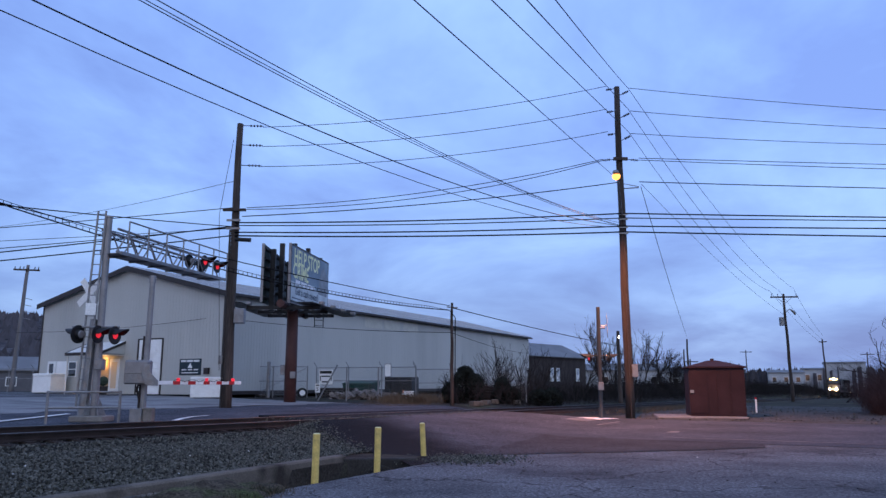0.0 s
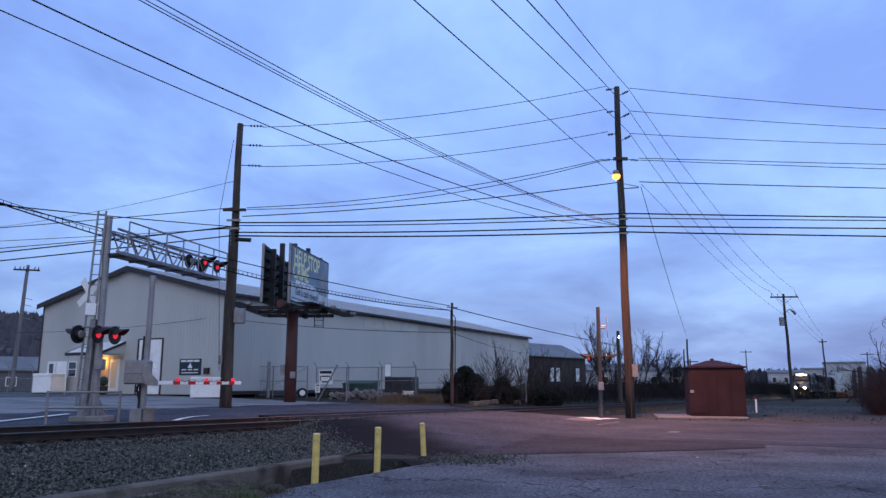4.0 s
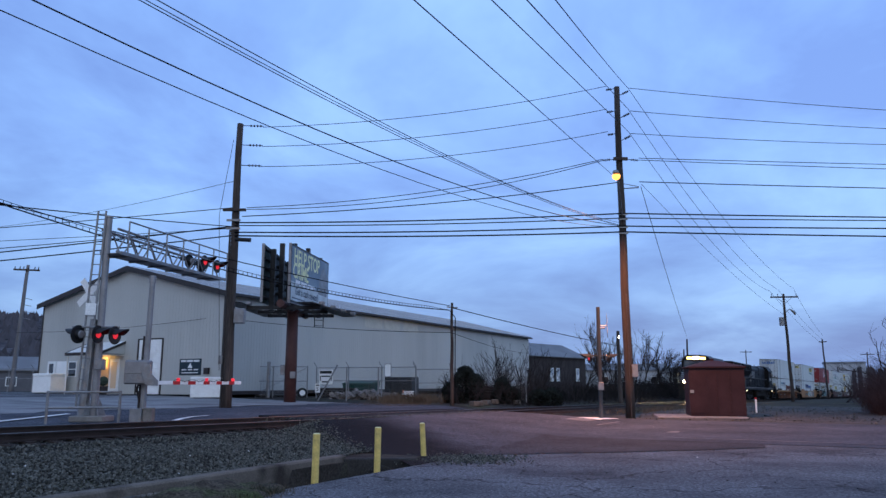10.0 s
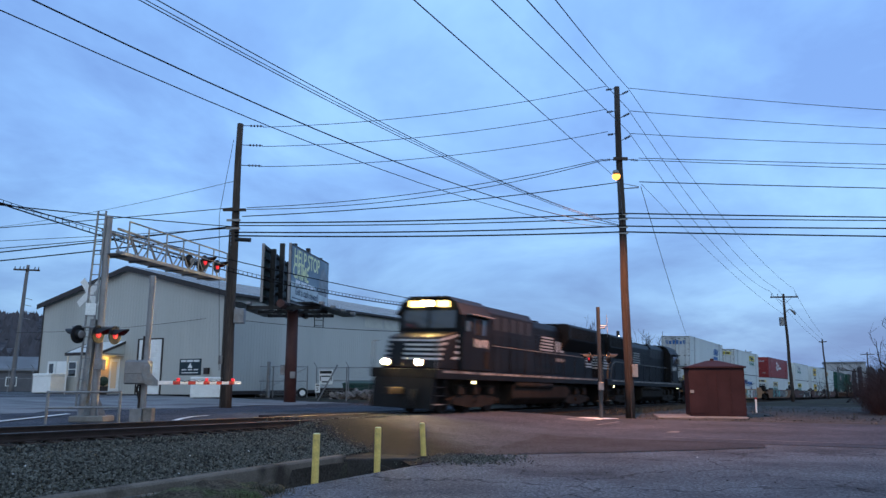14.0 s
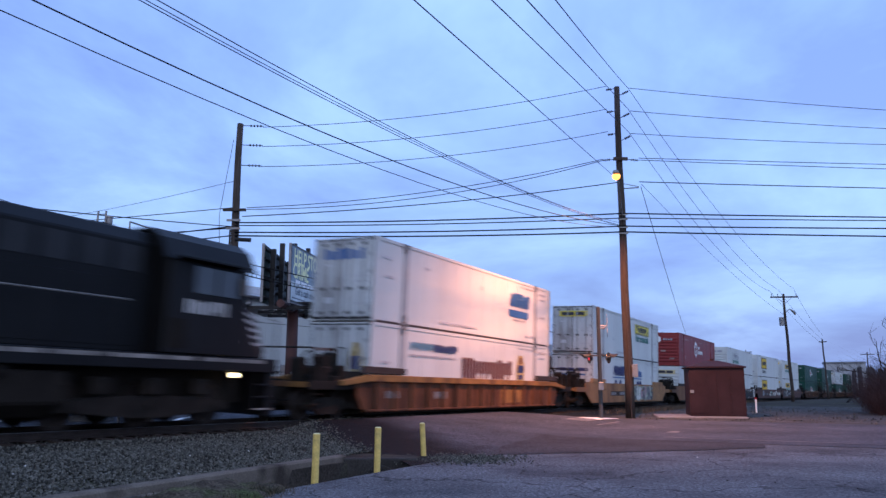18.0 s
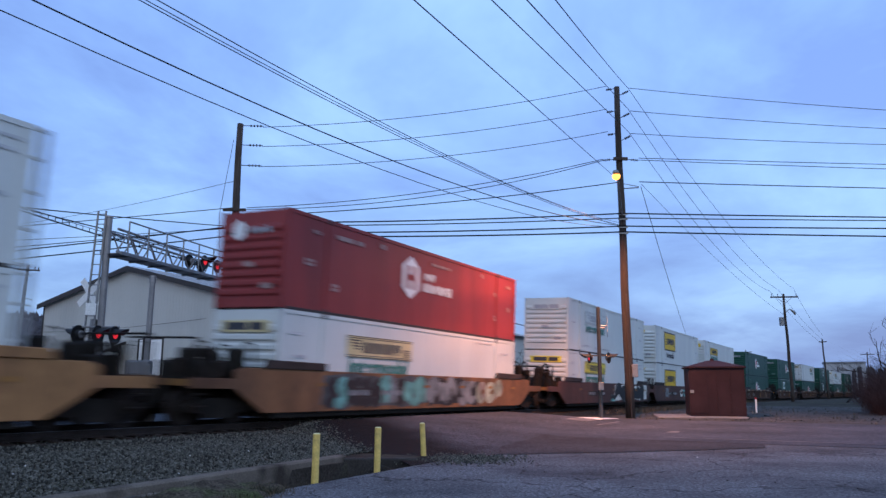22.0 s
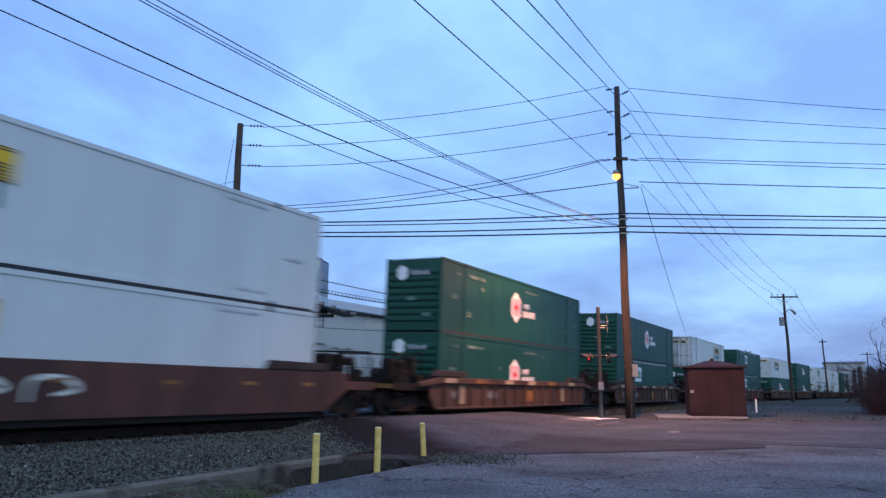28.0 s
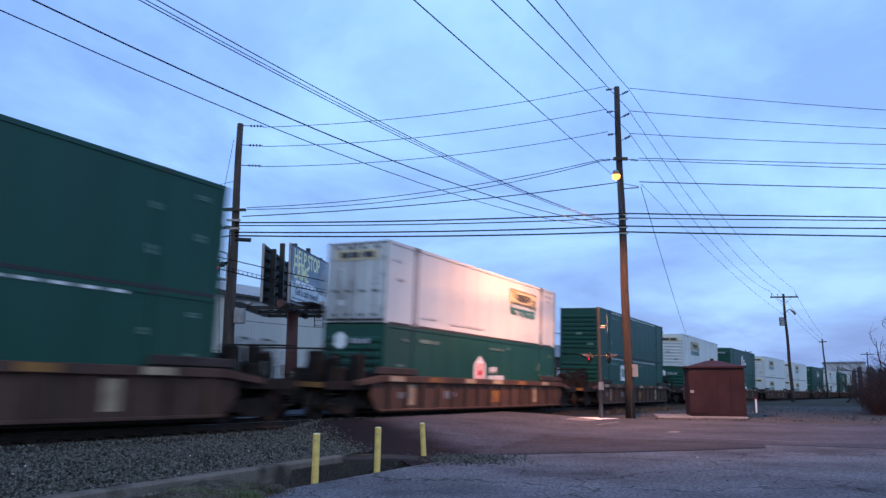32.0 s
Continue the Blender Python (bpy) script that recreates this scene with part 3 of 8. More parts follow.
stones("ballast_stones", 26000, lambda r: ballast_spot(r), STONE, 0.06, 11, "loose grey crushed stones beside the track")
stones("ballast_stones", 5000, lambda r: (r.uniform(4, 45), r.uniform(14.3, 17.6)), STONE, 0.055, 12, "loose grey crushed stones between the ties")
stones("pale_stones", 35, lambda r: (r.uniform(4, 13), r.uniform(10.2, 13.5)), PALE, 0.05, 13, "scattered pale stones and litter")
stones("gravel_spill", 1900, lambda r: (14.9 + r.gauss(0, 0.55), 7.75 + r.gauss(0, 0.55)), STONE, 0.045, 14, "spill of loose gravel by the culvert's end")

stones("lot_litter", 230, lambda r: (r.uniform(4, 21), r.uniform(-6, 7.6)), mat("dark_grit", (0.030, 0.026, 0.023), 0.95, var=0.4, island=0.6), 0.030, 15, "scattered grit, twigs and dead leaves on the asphalt")
stones("lot_litter", 40, lambda r: (r.uniform(4, 30), r.uniform(-8, 7.6)), PALE, 0.032, 16, "pale scraps and pebbles on the asphalt")
stones("verge_rubble", 900, lambda r: (r.uniform(34.8, 58), r.uniform(-4, 10.5)), STONE, 0.085, 17, "rubble and stones on the gravel verge")

# ---- culvert with its concrete walls ----
culvert = thing("culvert", Matrix.Identity(4), "open concrete culvert pit with weathered walls beside the track", "culvert", kind="structure")
TOW = Matrix.Rotation(math.pi / 2 - TURN, 4, "Z")
wall_mat = CONCRETE
m = Mesh().hexa([(5.0, 9.42, -1.5), (13.35, 9.78, -1.5), (13.45, 10.06, -1.5), (5.0, 9.70, -1.5), (5.0, 9.42, 0.13), (13.35, 9.78, 0.11), (13.45, 10.06, 0.11), (5.0, 9.70, 0.13)])
part("headwall", m, wall_mat, culvert, "long stained concrete wall", 0.03, at=TOW)
part("end_wall", Mesh().prism([(13.2, 9.77), (14.0, 8.44), (14.22, 8.58), (13.44, 9.90)], "z", -1.5, 0.05), DAMP, culvert, "slanting concrete end wall with a painted-on pipe hole", 0.02, at=TOW)
part("wall_backfill", Mesh().prism([(13.46, 9.91), (14.24, 8.6), (14.6, 8.6), (14.6, 10.2), (13.46, 10.2)], "z", -1.5, 0.035), EARTH, culvert, "packed earth behind the end wall", at=TOW)
part("front_wall", Mesh().hexa([(5.0, 8.66, -1.5), (8.25, 8.98, -1.5), (8.25, 9.24, -1.5), (5.0, 8.92, -1.5), (5.0, 8.66, 0.10), (8.25, 8.98, 0.04), (8.25, 9.24, 0.04), (5.0, 8.92, 0.10)]), wall_mat, culvert, "low broken concrete wall", 0.03, at=TOW)
PM = TOW @ Matrix.Translation((13.58, 9.12, -0.52)) @ Matrix.Rotation(math.atan2(-1.33, 0.8) + math.pi / 2, 4, "Z")
pipe = Mesh()
for k in range(24):
    a0, a1 = 2 * math.pi * k / 24, 2 * math.pi * (k + 1) / 24
    c = lambda a, rr, xx: (xx, rr * math.cos(a), rr * math.sin(a))
    pipe.hexa([c(a0, 0.38, -0.06), c(a1, 0.38, -0.06), c(a1, 0.38, 0.0), c(a0, 0.38, 0.0), c(a0, 0.44, -0.06), c(a1, 0.44, -0.06), c(a1, 0.44, 0.0), c(a0, 0.44, 0.0)])
part("pipe_rim", pipe, DAMP, culvert, "round pipe rim", at=PM)
# no opening is cut: a flat black disc paints the hole's darkness
part("pipe_mouth", Mesh().rod((-0.012, 0, 0), (-0.03, 0, 0), 0.375, seg=24), BLACK, culvert, "black disc painted for the shade inside the pipe", at=PM)
# heap of mossy earth slumped over the near side
m = Mesh()
for i in range(25):
    for j in range(15):
        s, n = 6.4 + 3.4 * i / 24, 7.6 + 1.7 * j / 14
        d_ = math.hypot((s - 8.1) / 1.35, (n - 8.35) / 0.72)
        z = 0.22 * max(0.0, 1 - d_) + 0.10 * noise.noise((s * 2.2, n * 2.2, 5)) + 0.04 * noise.noise((s * 7, n * 7, 1))
        z = z + 0.02 if d_ < 1 else z + 0.02 - 1.5 * (d_ - 1)
        x, y = xy(s, n)
        m.v.append(Vector((x, y, z)))
for i in range(24):
    for j in range(14):
        m.f.append((i * 15 + j, (i + 1) * 15 + j, (i + 1) * 15 + j + 1, i * 15 + j + 1))
tagged(part("earth_heap", m, mat("mossy_earth", (0.060, 0.050, 0.038), 0.95, spec=0.05, var=0.4, scale=3, fine=0.5, fscale=24, bump=1.0, bscale=30, stain=(0.05, 0.065, 0.025), samount=0.9, sscale=1.6), smooth_it=True), "mossy heap of earth slumped into the culvert", "earth heap", kind="structure")

# ---- bollards ----
for (x, y), h, lean in (((-2.1, 12.77), 0.80, 0.6), ((-1.22, 14.37), 0.81, 0.8), ((-0.43, 17.32), 0.74, -3.0)):
    b = thing("bollard", pose(x, y, ground_z(x, y) - 0.02, 0, lean, 0), "yellow-painted steel pipe bollard, scuffed at the foot", "bollard", "bollards by the culvert")
    part("post", Mesh().rod((0, 0, -0.1), (0, 0, h), 0.060, seg=20), YELLOW, b, smooth_it=False)
    part("cap", Mesh().rod((0, 0, h), (0, 0, h + 0.012), 0.061, 0.045, seg=20), mat("pale_yellow_cap", (0.75, 0.68, 0.35), 0.7), b, "faded pale cap")

# ---- warehouse ----
BB = Matrix.Translation((-15.1, 52.0, 0)) @ Matrix.Rotation(math.pi / 2 - radians(27.3), 4, "Z")
BL, BW, BZ, EAVE, PEAK = 58.6, 19.5, 0.85, 7.85, 10.2
house = thing("warehouse", BB, "long tan metal-sided warehouse with a low gable and dark trim", "warehouse")
m = Mesh()
m.prism([(0, BZ), (BW, BZ), (BW, EAVE), (BW / 2, PEAK), (0, EAVE)], "x", 0, BL)
part("wall", m, SIDING, house, "tan ribbed metal siding")
m = Mesh()
k = 0.0
while k < BL:
    m.box(k, k + 0.05, -0.010, 0.0, BZ, EAVE)
    k += 0.305
part("siding_rib", m, SIDING, house)
m = Mesh()
k = 0.15
while k < BW:
    top = EAVE + (PEAK - EAVE) * (1 - abs(k - BW / 2) / (BW / 2)) - 0.05
    m.box(-0.010, 0.0, k, k + 0.05, BZ, top)
    k += 0.305
part("siding_rib", m, SIDING, house)
rt = 0.16
m = Mesh()
for a, b in (((-0.35, EAVE - 0.1), (BW / 2, PEAK + 0.02)), ((BW + 0.35, EAVE - 0.1), (BW / 2, PEAK + 0.02))):
    m.prism([(a[0], a[1]), (b[0], b[1]), (b[0], b[1] + rt), (a[0], a[1] + rt)], "x", -0.35, BL + 0.3)
part("roof", m, ROOFING, house, "grey metal roof")
m = Mesh()
k = 0.2
while k < BL:
    for sg in (0, 1):
        y0, y1 = (-0.35, BW / 2) if sg == 0 else (BW + 0.35, BW / 2)
        m.hexa([(k, y0, EAVE - 0.1 + rt), (k + 0.05, y0, EAVE - 0.1 + rt), (k + 0.05, y1, PEAK + 0.02 + rt), (k, y1, PEAK + 0.02 + rt), (k, y0, EAVE - 0.06 + rt), (k + 0.05, y0, EAVE - 0.06 + rt), (k + 0.05, y1, PEAK + 0.06 + rt), (k, y1, PEAK + 0.06 + rt)])
    k += 0.61
part("roof_seam", m, ROOFING, house)
for y0, y1 in ((-0.40, BW / 2), (BW + 0.40, BW / 2)):
    m = Mesh().prism([(y0, EAVE - 0.32), (y1, PEAK - 0.18), (y1, PEAK + 0.19), (y0, EAVE + 0.07)], "x", -0.41, -0.352)
    part("gable_trim", m, TRIM, house, "dark brown gable trim")
part("gutter", Mesh().box(-0.4, BL + 0.3, -0.50, -0.352, EAVE - 0.22, EAVE - 0.02), TRIM, house, "dark gutter", 0.02)
for x, y in ((-0.03, -0.03), (-0.03, BW - 0.07)):
    part("corner_trim", Mesh().box(x - 0.02, x + 0.12, y - 0.02, y + 0.12, BZ, EAVE), TRIM, house, "dark corner trim")
part("downspout", Mesh().box(0.5, 0.62, -0.14, -0.025, BZ, EAVE - 0.2), TRIM, house, "dark downspout")
part("baseboard", Mesh().box(-0.04, BL, -0.05, -0.024, BZ, BZ + 0.25), TRIM, house, "dark base trim")
for x0 in (17.6, 20.85, 24.4):
    part("skylight_panel", Mesh().box(x0, x0 + 2.9, -0.028, -0.023, EAVE - 1.25, EAVE - 0.25), mat("translucent_panel", (0.46, 0.445, 0.385), 0.5, var=0.1), house, "faded translucent wall panel")
DARKGLASS = glass("dark_window_glass", (0.02, 0.025, 0.03))
FRAMEW = mat("white_frame", (0.7, 0.7, 0.68), 0.5, var=0.05)


def facade_box(name, y0, y1, z0, z1, d, material, label, parent=house):
    return part(name, Mesh().box(-d, 0.0, y0, y1, z0, z1), material, parent, label, 0.01)


rd = facade_box("roller_door", 5.9, 8.2, BZ, 4.75, 0.03, WHITE, "white roller door")
for k in range(9):
    part("slat", Mesh().box(-0.045, -0.03, 5.95, 8.15, BZ + 0.1 + k * 0.43, BZ + 0.47 + k * 0.43), WHITE, rd, bevel=0.008)
facade_box("door_frame", 8.22, 8.36, BZ, 4.85, 0.06, TRIM, "dark door frame")
facade_box("door_frame", 5.74, 5.88, BZ, 4.85, 0.06, TRIM, "dark door frame")
facade_box("door_frame", 5.9, 8.2, 4.77, 4.87, 0.06, TRIM, "dark door frame")
d1 = facade_box("door", 17.4, 18.4, BZ + 0.1, 3.34, 0.05, FRAMEW, "white door with a tall glass pane")
part("pane", Mesh().box(-0.06, -0.052, 17.65, 18.15, BZ + 0.45, 3.15), DARKGLASS, d1, "dark glass pane")
w1 = facade_box("window", 14.9, 15.9, 2.1, 3.3, 0.05, FRAMEW, "small white-framed window")
for z0 in (2.17, 2.73):
    part("pane", Mesh().box(-0.06, -0.052, 15.0, 15.8, z0, z0 + 0.5), DARKGLASS, w1, "dark glass pane")
d2 = facade_box("door", 10.15, 11.2, BZ + 0.1, 3.42, 0.05, FRAMEW, "white entrance door with a glass pane")
part("pane", Mesh().box(-0.06, -0.052, 10.38, 10.98, BZ + 0.4, 3.2), glowing("lit_doorway", (0.5, 0.38, 0.26), 0.12), d2, "lit glass pane")
facade_box("porch_wall", 11.25, 12.7, BZ + 0.1, 3.4, 0.04, mat("porch_panelling", (0.42, 0.30, 0.18), 0.7), "tan panelling beside the entrance")
can = part("canopy", Mesh().prism([(0, 4.72), (-2.1, 3.84), (-2.1, 3.76), (0, 4.62)], "y", 9.75, 13.5), mat("white_porch_roof", (0.62, 0.62, 0.61), 0.5, var=0.08, stain=(0.45, 0.45, 0.45), samount=0.4), house, "white metal porch roof")
for y0 in (9.68, 13.502):
    part("gable_side", Mesh().prism([(0, 4.60), (-2.05, 3.76), (0, 3.76)], "y", y0 + 0.02, y0 + 0.05), SIDING, can, "tan side infill")
    part("fascia", Mesh().prism([(0, 4.74), (-2.16, 3.86), (-2.16, 3.66), (0, 4.54)], "y", y0 - 0.03, y0 + 0.02), TRIM, can, "dark side fascia")
part("fascia", Mesh().box(-2.16, -2.102, 9.7, 13.55, 3.64, 3.86), TRIM, can, "dark fascia")
part("soffit", Mesh().box(-2.1, 0, 9.75, 13.5, 3.66, 3.70), FRAMEW, can, "pale soffit")
for y in (9.85, 13.4):
    part("canopy_post", Mesh().rod((-2.0, y, BZ), (-2.0, y, 3.66), 0.05), FRAMEW, can, "white canopy post")
part("porch_lamp", Mesh().ball((-0.28, 11.7, 3.15), 0.12), glowing("porch_bulb", (1.0, 0.55, 0.15), 60.0), house, "glowing amber porch lamp")
sg = facade_box("sign", 1.95, 4.0, 2.2, 3.32, 0.05, mat("dark_sign_board", (0.015, 0.03, 0.04), 0.5), "dark sign board with pale lettering bars")
part("lettering_bar", Mesh().box(-0.057, -0.05, 2.1, 2.65, 3.10, 3.24).box(-0.057, -0.05, 2.72, 3.3, 3.10, 3.24).box(-0.057, -0.05, 3.37, 3.85, 3.10, 3.24), FRAMEW, sg)
part("lettering_bar", Mesh().box(-0.057, -0.05, 2.2, 2.6, 2.52, 2.60).box(-0.057, -0.05, 2.75, 3.15, 2.52, 2.60).box(-0.057, -0.05, 3.3, 3.75, 2.52, 2.60), FRAMEW, sg)
part("lettering_bar", Mesh().box(-0.057, -0.05, 2.2, 3.75, 2.32, 2.38), FRAMEW, sg)
part("emblem", Mesh().prism([(2.75, 2.68), (3.2, 2.68), (2.95, 3.05)], "x", -0.057, -0.05), FRAMEW, sg)
facade_box("wall_box", 1.15, 1.55, 2.25, 2.68, 0.2, TRIM, "dark utility box")
facade_box("notice_board", 16.05, 17.3, 2.3, 3.32, 0.05, FRAMEW, "pale notice board")


def crate(x, y, w, d, h, label, material=WHITE, turn=0.0, group=""):
    t = thing("storage_box", pose(x, y, ground_z(x, y), 0, 0, turn), label, "storage box", group)
    part("body", Mesh().box(-w / 2, w / 2, -d / 2, d / 2, 0.06, h * 0.86), material, t, bevel=0.03)
    part("lid", Mesh().box(-w / 2 - 0.03, w / 2 + 0.03, -d / 2 - 0.03, d / 2 + 0.03, h * 0.86, h), material, t, bevel=0.04)
    for sx in (-1, 1):
        part("foot", Mesh().box(sx * w * 0.35 - 0.1, sx * w * 0.35 + 0.1, -d / 2 + 0.05, d / 2 - 0.05, 0, 0.06), TRIM, t)
    return t


crate(-15.2, 49.2, 2.0, 1.3, 1.35, "white lidded box standing by the pole", turn=15)
crate(-30.2, 58.5, 2.0, 1.4, 1.5, "white lidded box standing by the warehouse wall", turn=-25)

# ---- dark shed behind the warehouse ----
OLDROOF = mat("dull_grey_roof", (0.15, 0.15, 0.155), 0.7, 0.0, var=0.2, scale=0.4, bump=0.1)
SB = Matrix.Translation((11.6, 107.0, 0)) @ Matrix.Rotation(math.pi / 2 - radians(40), 4, "Z")
shed = thing("shed", SB, "dark wooden shed with a grey metal gable roof", "shed")
DARKWOOD = mat("dark_shed_wood", (0.038, 0.030, 0.028), 0.9, var=0.3, scale=0.8, bump=0.3, streak=5)
part("wall", Mesh().prism([(0, 0.3), (9, 0.3), (9, 5.6), (4.5, 7.6), (0, 5.6)], "x", 0, 17), DARKWOOD, shed)
for y0 in (-0.4, 9.4):
    part("roof", Mesh().prism([(y0, 5.45), (4.5, 7.63), (4.5, 7.75), (y0, 5.57)], "x", -0.4, 17.4), OLDROOF, shed, "grey metal roof slope")
for x0 in (6.5, 8.2, 14.0):
    wdw = part("window", Mesh().box(x0, x0 + 0.9, -0.06, 0, 1.9, 3.9), FRAMEW, shed, "pale boarded window")
    part("pane", Mesh().box(x0 + 0.1, x0 + 0.8, -0.07, -0.062, 2.9, 3.8), mat("pale_glass", (0.35, 0.38, 0.42), 0.2, var=0.05), wdw)

# ---- poles ----
def pole(name, x, y, h, r, material, label, lean=(0, 0), group="utility poles", z=None):
    z = ground_z(x, y) - 0.1 if z is None else z
    t = thing(name, Matrix.Translation((x, y, z)) @ Euler((radians(lean[0]), radians(lean[1]), 0)).to_matrix().to_4x4(), label, "utility pole", group)
    pts = [(0.02 * math.sin(k * 1.7), 0.015 * math.cos(k * 2.1), h * k / 8) for k in range(9)]
    part("pole", Mesh().tube(pts, [r * (1 - 0.38 * k / 8) for k in range(9)], 14), material, t, smooth_it=True)
    return t


def insulator(p, q, parent, material=None):
    m = Mesh()
    p, q = Vector(p), Vector(q)
    m.rod(p, q, 0.02, seg=6)
    for k in range(4):
        a = p.lerp(q, 0.4 + 0.15 * k)
        b = p.lerp(q, 0.4 + 0.15 * k + 0.05)
        m.rod(a, b, 0.06, seg=10)
    return part("insulator", m, material or TRIM, parent, "ribbed line insulator")


tall = pole("utility_pole", 8.88, 36.38, 16.65, 0.225, WOODPOLE, "tall brown wooden utility pole carrying a lit street light")
for z in (16.45, 15.25, 14.05):
    insulator((0.12, 0, z - 0.25), (0.62, 0.0, z), tall)
    insulator((-0.10, 0, z + 0.12), (-0.55, 0, z + 0.05), tall)
part("crossarm", Mesh().box(-0.35, 0.35, -0.28, -0.16, 12.7, 12.85), DARKPOLE, tall, "short crossarm")
for sx in (-1, 1):
    insulator((sx * 0.3, -0.2, 12.75), (sx * 0.9, -0.2, 12.7), tall)
part("bracket", Mesh().rod((0.15, 0, 11.3), (0.9, 0, 11.35), 0.03).rod((0.15, 0, 11.55), (0.9, 0, 11.4), 0.02), GALV, tall, "steel line bracket")
for z in (9.95, 9.7, 9.3, 9.0):
    part("cable_clamp", Mesh().box(-0.22, 0.22, -0.24, -0.16, z - 0.05, z + 0.05), GALV, tall, "steel cable clamp")
part("meter_box", Mesh().box(0.1, 0.38, -0.33, -0.19, 2.0, 2.6), GALV, tall, "grey meter box", 0.02)
part("conduit", Mesh().rod((0.0, -0.24, 0), (0.0, -0.2, 6.0), 0.03), TRIM, tall, "dark conduit")
part("lamp_arm", Mesh().tube([(-0.02, -0.15, 9.85), (-0.35, -1.3, 10.36), (-0.9, -3.3, 10.66), (-1.3, -4.7, 10.66)], 0.035, 8), GALV, tall, "long upswept lamp arm")
head = part("lamp_head", Mesh().hexa([(-0.16, -0.42, -0.02), (0.16, -0.42, -0.02), (0.10, 0.36, -0.02), (-0.10, 0.36, -0.02), (-0.09, -0.36, 0.13), (0.09, -0.36, 0.13), (0.05, 0.36, 0.10), (-0.05, 0.36, 0.10)]), GALV, tall, "street light housing", 0.03, at=pose(-1.35, -4.83, 10.64, 0, 0, -16))
part("lamp_bowl", Mesh().ball((0, -0.06, -0.09), 0.18, 14, 8, 0.9), glowing("sodium_lamp", (1.0, 0.38, 0.08), 2.6), head, "glowing orange sodium lamp bowl")

left = pole("utility_pole", -10.06, 35.54, 13.88, 0.24, DARKPOLE, "dark wooden corner utility pole with dead-end insulators")
for z in (13.8, 12.8, 11.76):
    insulator((0.1, 0, z), (1.15, 0.05, z - 0.02), left)
part("crossarm", Mesh().box(-0.55, 0.55, -0.3, -0.16, 9.40, 9.52), DARKPOLE, left, "wooden crossarm")
part("cable_box", Mesh().rod((0.1, -0.2, 8.02), (0.85, -0.2, 7.98), 0.1, seg=12), BLACK, left, "black cable splice case")
part("cable_clamp", Mesh().box(-0.35, 0.3, -0.26, -0.18, 8.9, 9.0), GALV, left, "steel clamp")
part("cable_clamp", Mesh().box(-0.35, 0.3, -0.26, -0.18, 8.5, 8.6), GALV, left, "steel clamp")
part("meter_box", Mesh().box(0.22, 0.7, -0.3, 0.1, 4.0, 4.7), GALV, left, "grey equipment box", 0.03)
part("conduit", Mesh().rod((-0.25, -0.1, 0), (-0.2, -0.1, 8.5), 0.045), TRIM, left, "dark conduit")
part("cabinet", Mesh().box(-0.42, -0.24, -0.2, 0.1, 2.1, 2.5), GALV, left, "small grey box")

mid = pole("utility_pole", 0.53, 45.0, 6.1, 0.12, DARKPOLE, "short dark wooden pole ending a spun cable")
part("bracket", Mesh().rod((-0.3, 0, 5.85), (0.35, 0, 5.8), 0.035), GALV, mid, "steel cable bracket")
part("cable_tail", Mesh().tube([(-0.1, -0.1, 5.6), (0.2, -0.15, 5.2), (0.18, -0.14, 2.0), (0.16, -0.14, 0.2)], 0.03, 6), WIRE, mid, "black cable down the pole")

far_t = pole("utility_pole", 33.4, 73.0, 10.4, 0.17, DARKPOLE, "leaning wooden utility pole with a crossarm and transformer", lean=(0, -0.8))
part("crossarm", Mesh().box(-1.35, 1.35, -0.22, -0.1, 10.0, 10.14), DARKPOLE, far_t, "wooden crossarm")
for x in (-1.2, -0.6, 1.2):
    insulator((x, -0.15, 10.1), (x, -0.15, 10.4), far_t)
part("brace", Mesh().rod((-0.7, -0.15, 10.0), (0, -0.15, 9.4), 0.02).rod((0.7, -0.15, 10.0), (0, -0.15, 9.4), 0.02), GALV, far_t, "crossarm braces")
part("transformer", Mesh().rod((-0.42, -0.1, 7.3), (-0.42, -0.1, 8.1), 0.24, seg=16), GALV, far_t, "grey transformer can")
part("street_lamp_head", Mesh().tube([(0.1, 0, 8.6), (0.5, 0, 8.9), (0.9, 0, 8.6), (1.0, 0, 8.3)], [0.03, 0.05, 0.14, 0.05], 8), GALV, far_t, "cut-out switch")

for x, y, h, tx, lean in ((58.5, 116, 9.1, 0.6, -1.5), (29.07, 90.0, 7.3, 0, 0), (84, 150, 9, 2.2, 0), (66, 165, 9, 2.0, 0), (35, 110, 6.5, 0, 0), (46, 118, 5.2, 1.6, 0), (36.5, 112, 5.2, 1.6, 0)):
    p = pole("utility_pole", x, y, h, 0.15, DARKPOLE, "distant wooden utility pole", lean=(0, lean))
    if tx:
        part("crossarm", Mesh().box(-tx / 2 - 0.3, tx / 2 + 0.3, -0.2, -0.08, h - 0.5, h - 0.35), DARKPOLE, p, "wooden crossarm")
p = pole("utility_pole", -45.3, 80, 14.2, 0.26, mat("pale_pole_wood", (0.16, 0.15, 0.15), 0.9, var=0.25, scale=2.5, bump=0.3, streak=12), "pale wooden utility pole with a crossarm behind the warehouse", lean=(0, 2.2), z=0)
part("crossarm", Mesh().box(-1.35, 1.45, -0.3, -0.15, 13.55, 13.72), DARKPOLE, p, "wooden crossarm")
for x in (-1.25, -0.7, -0.3, 0.2, 0.9, 1.3):
    part("insulator", Mesh().rod((x, -0.22, 13.7), (x, -0.22, 14.0), 0.06, 0.04), TRIM, p, "pin insulator")
for z in (8.5, 9.2, 9.9, 10.6):
    part("step_bolt", Mesh().rod((0.2, 0, z), (0.95, 0, z - 0.12), 0.03), GALV, p, "line bracket")

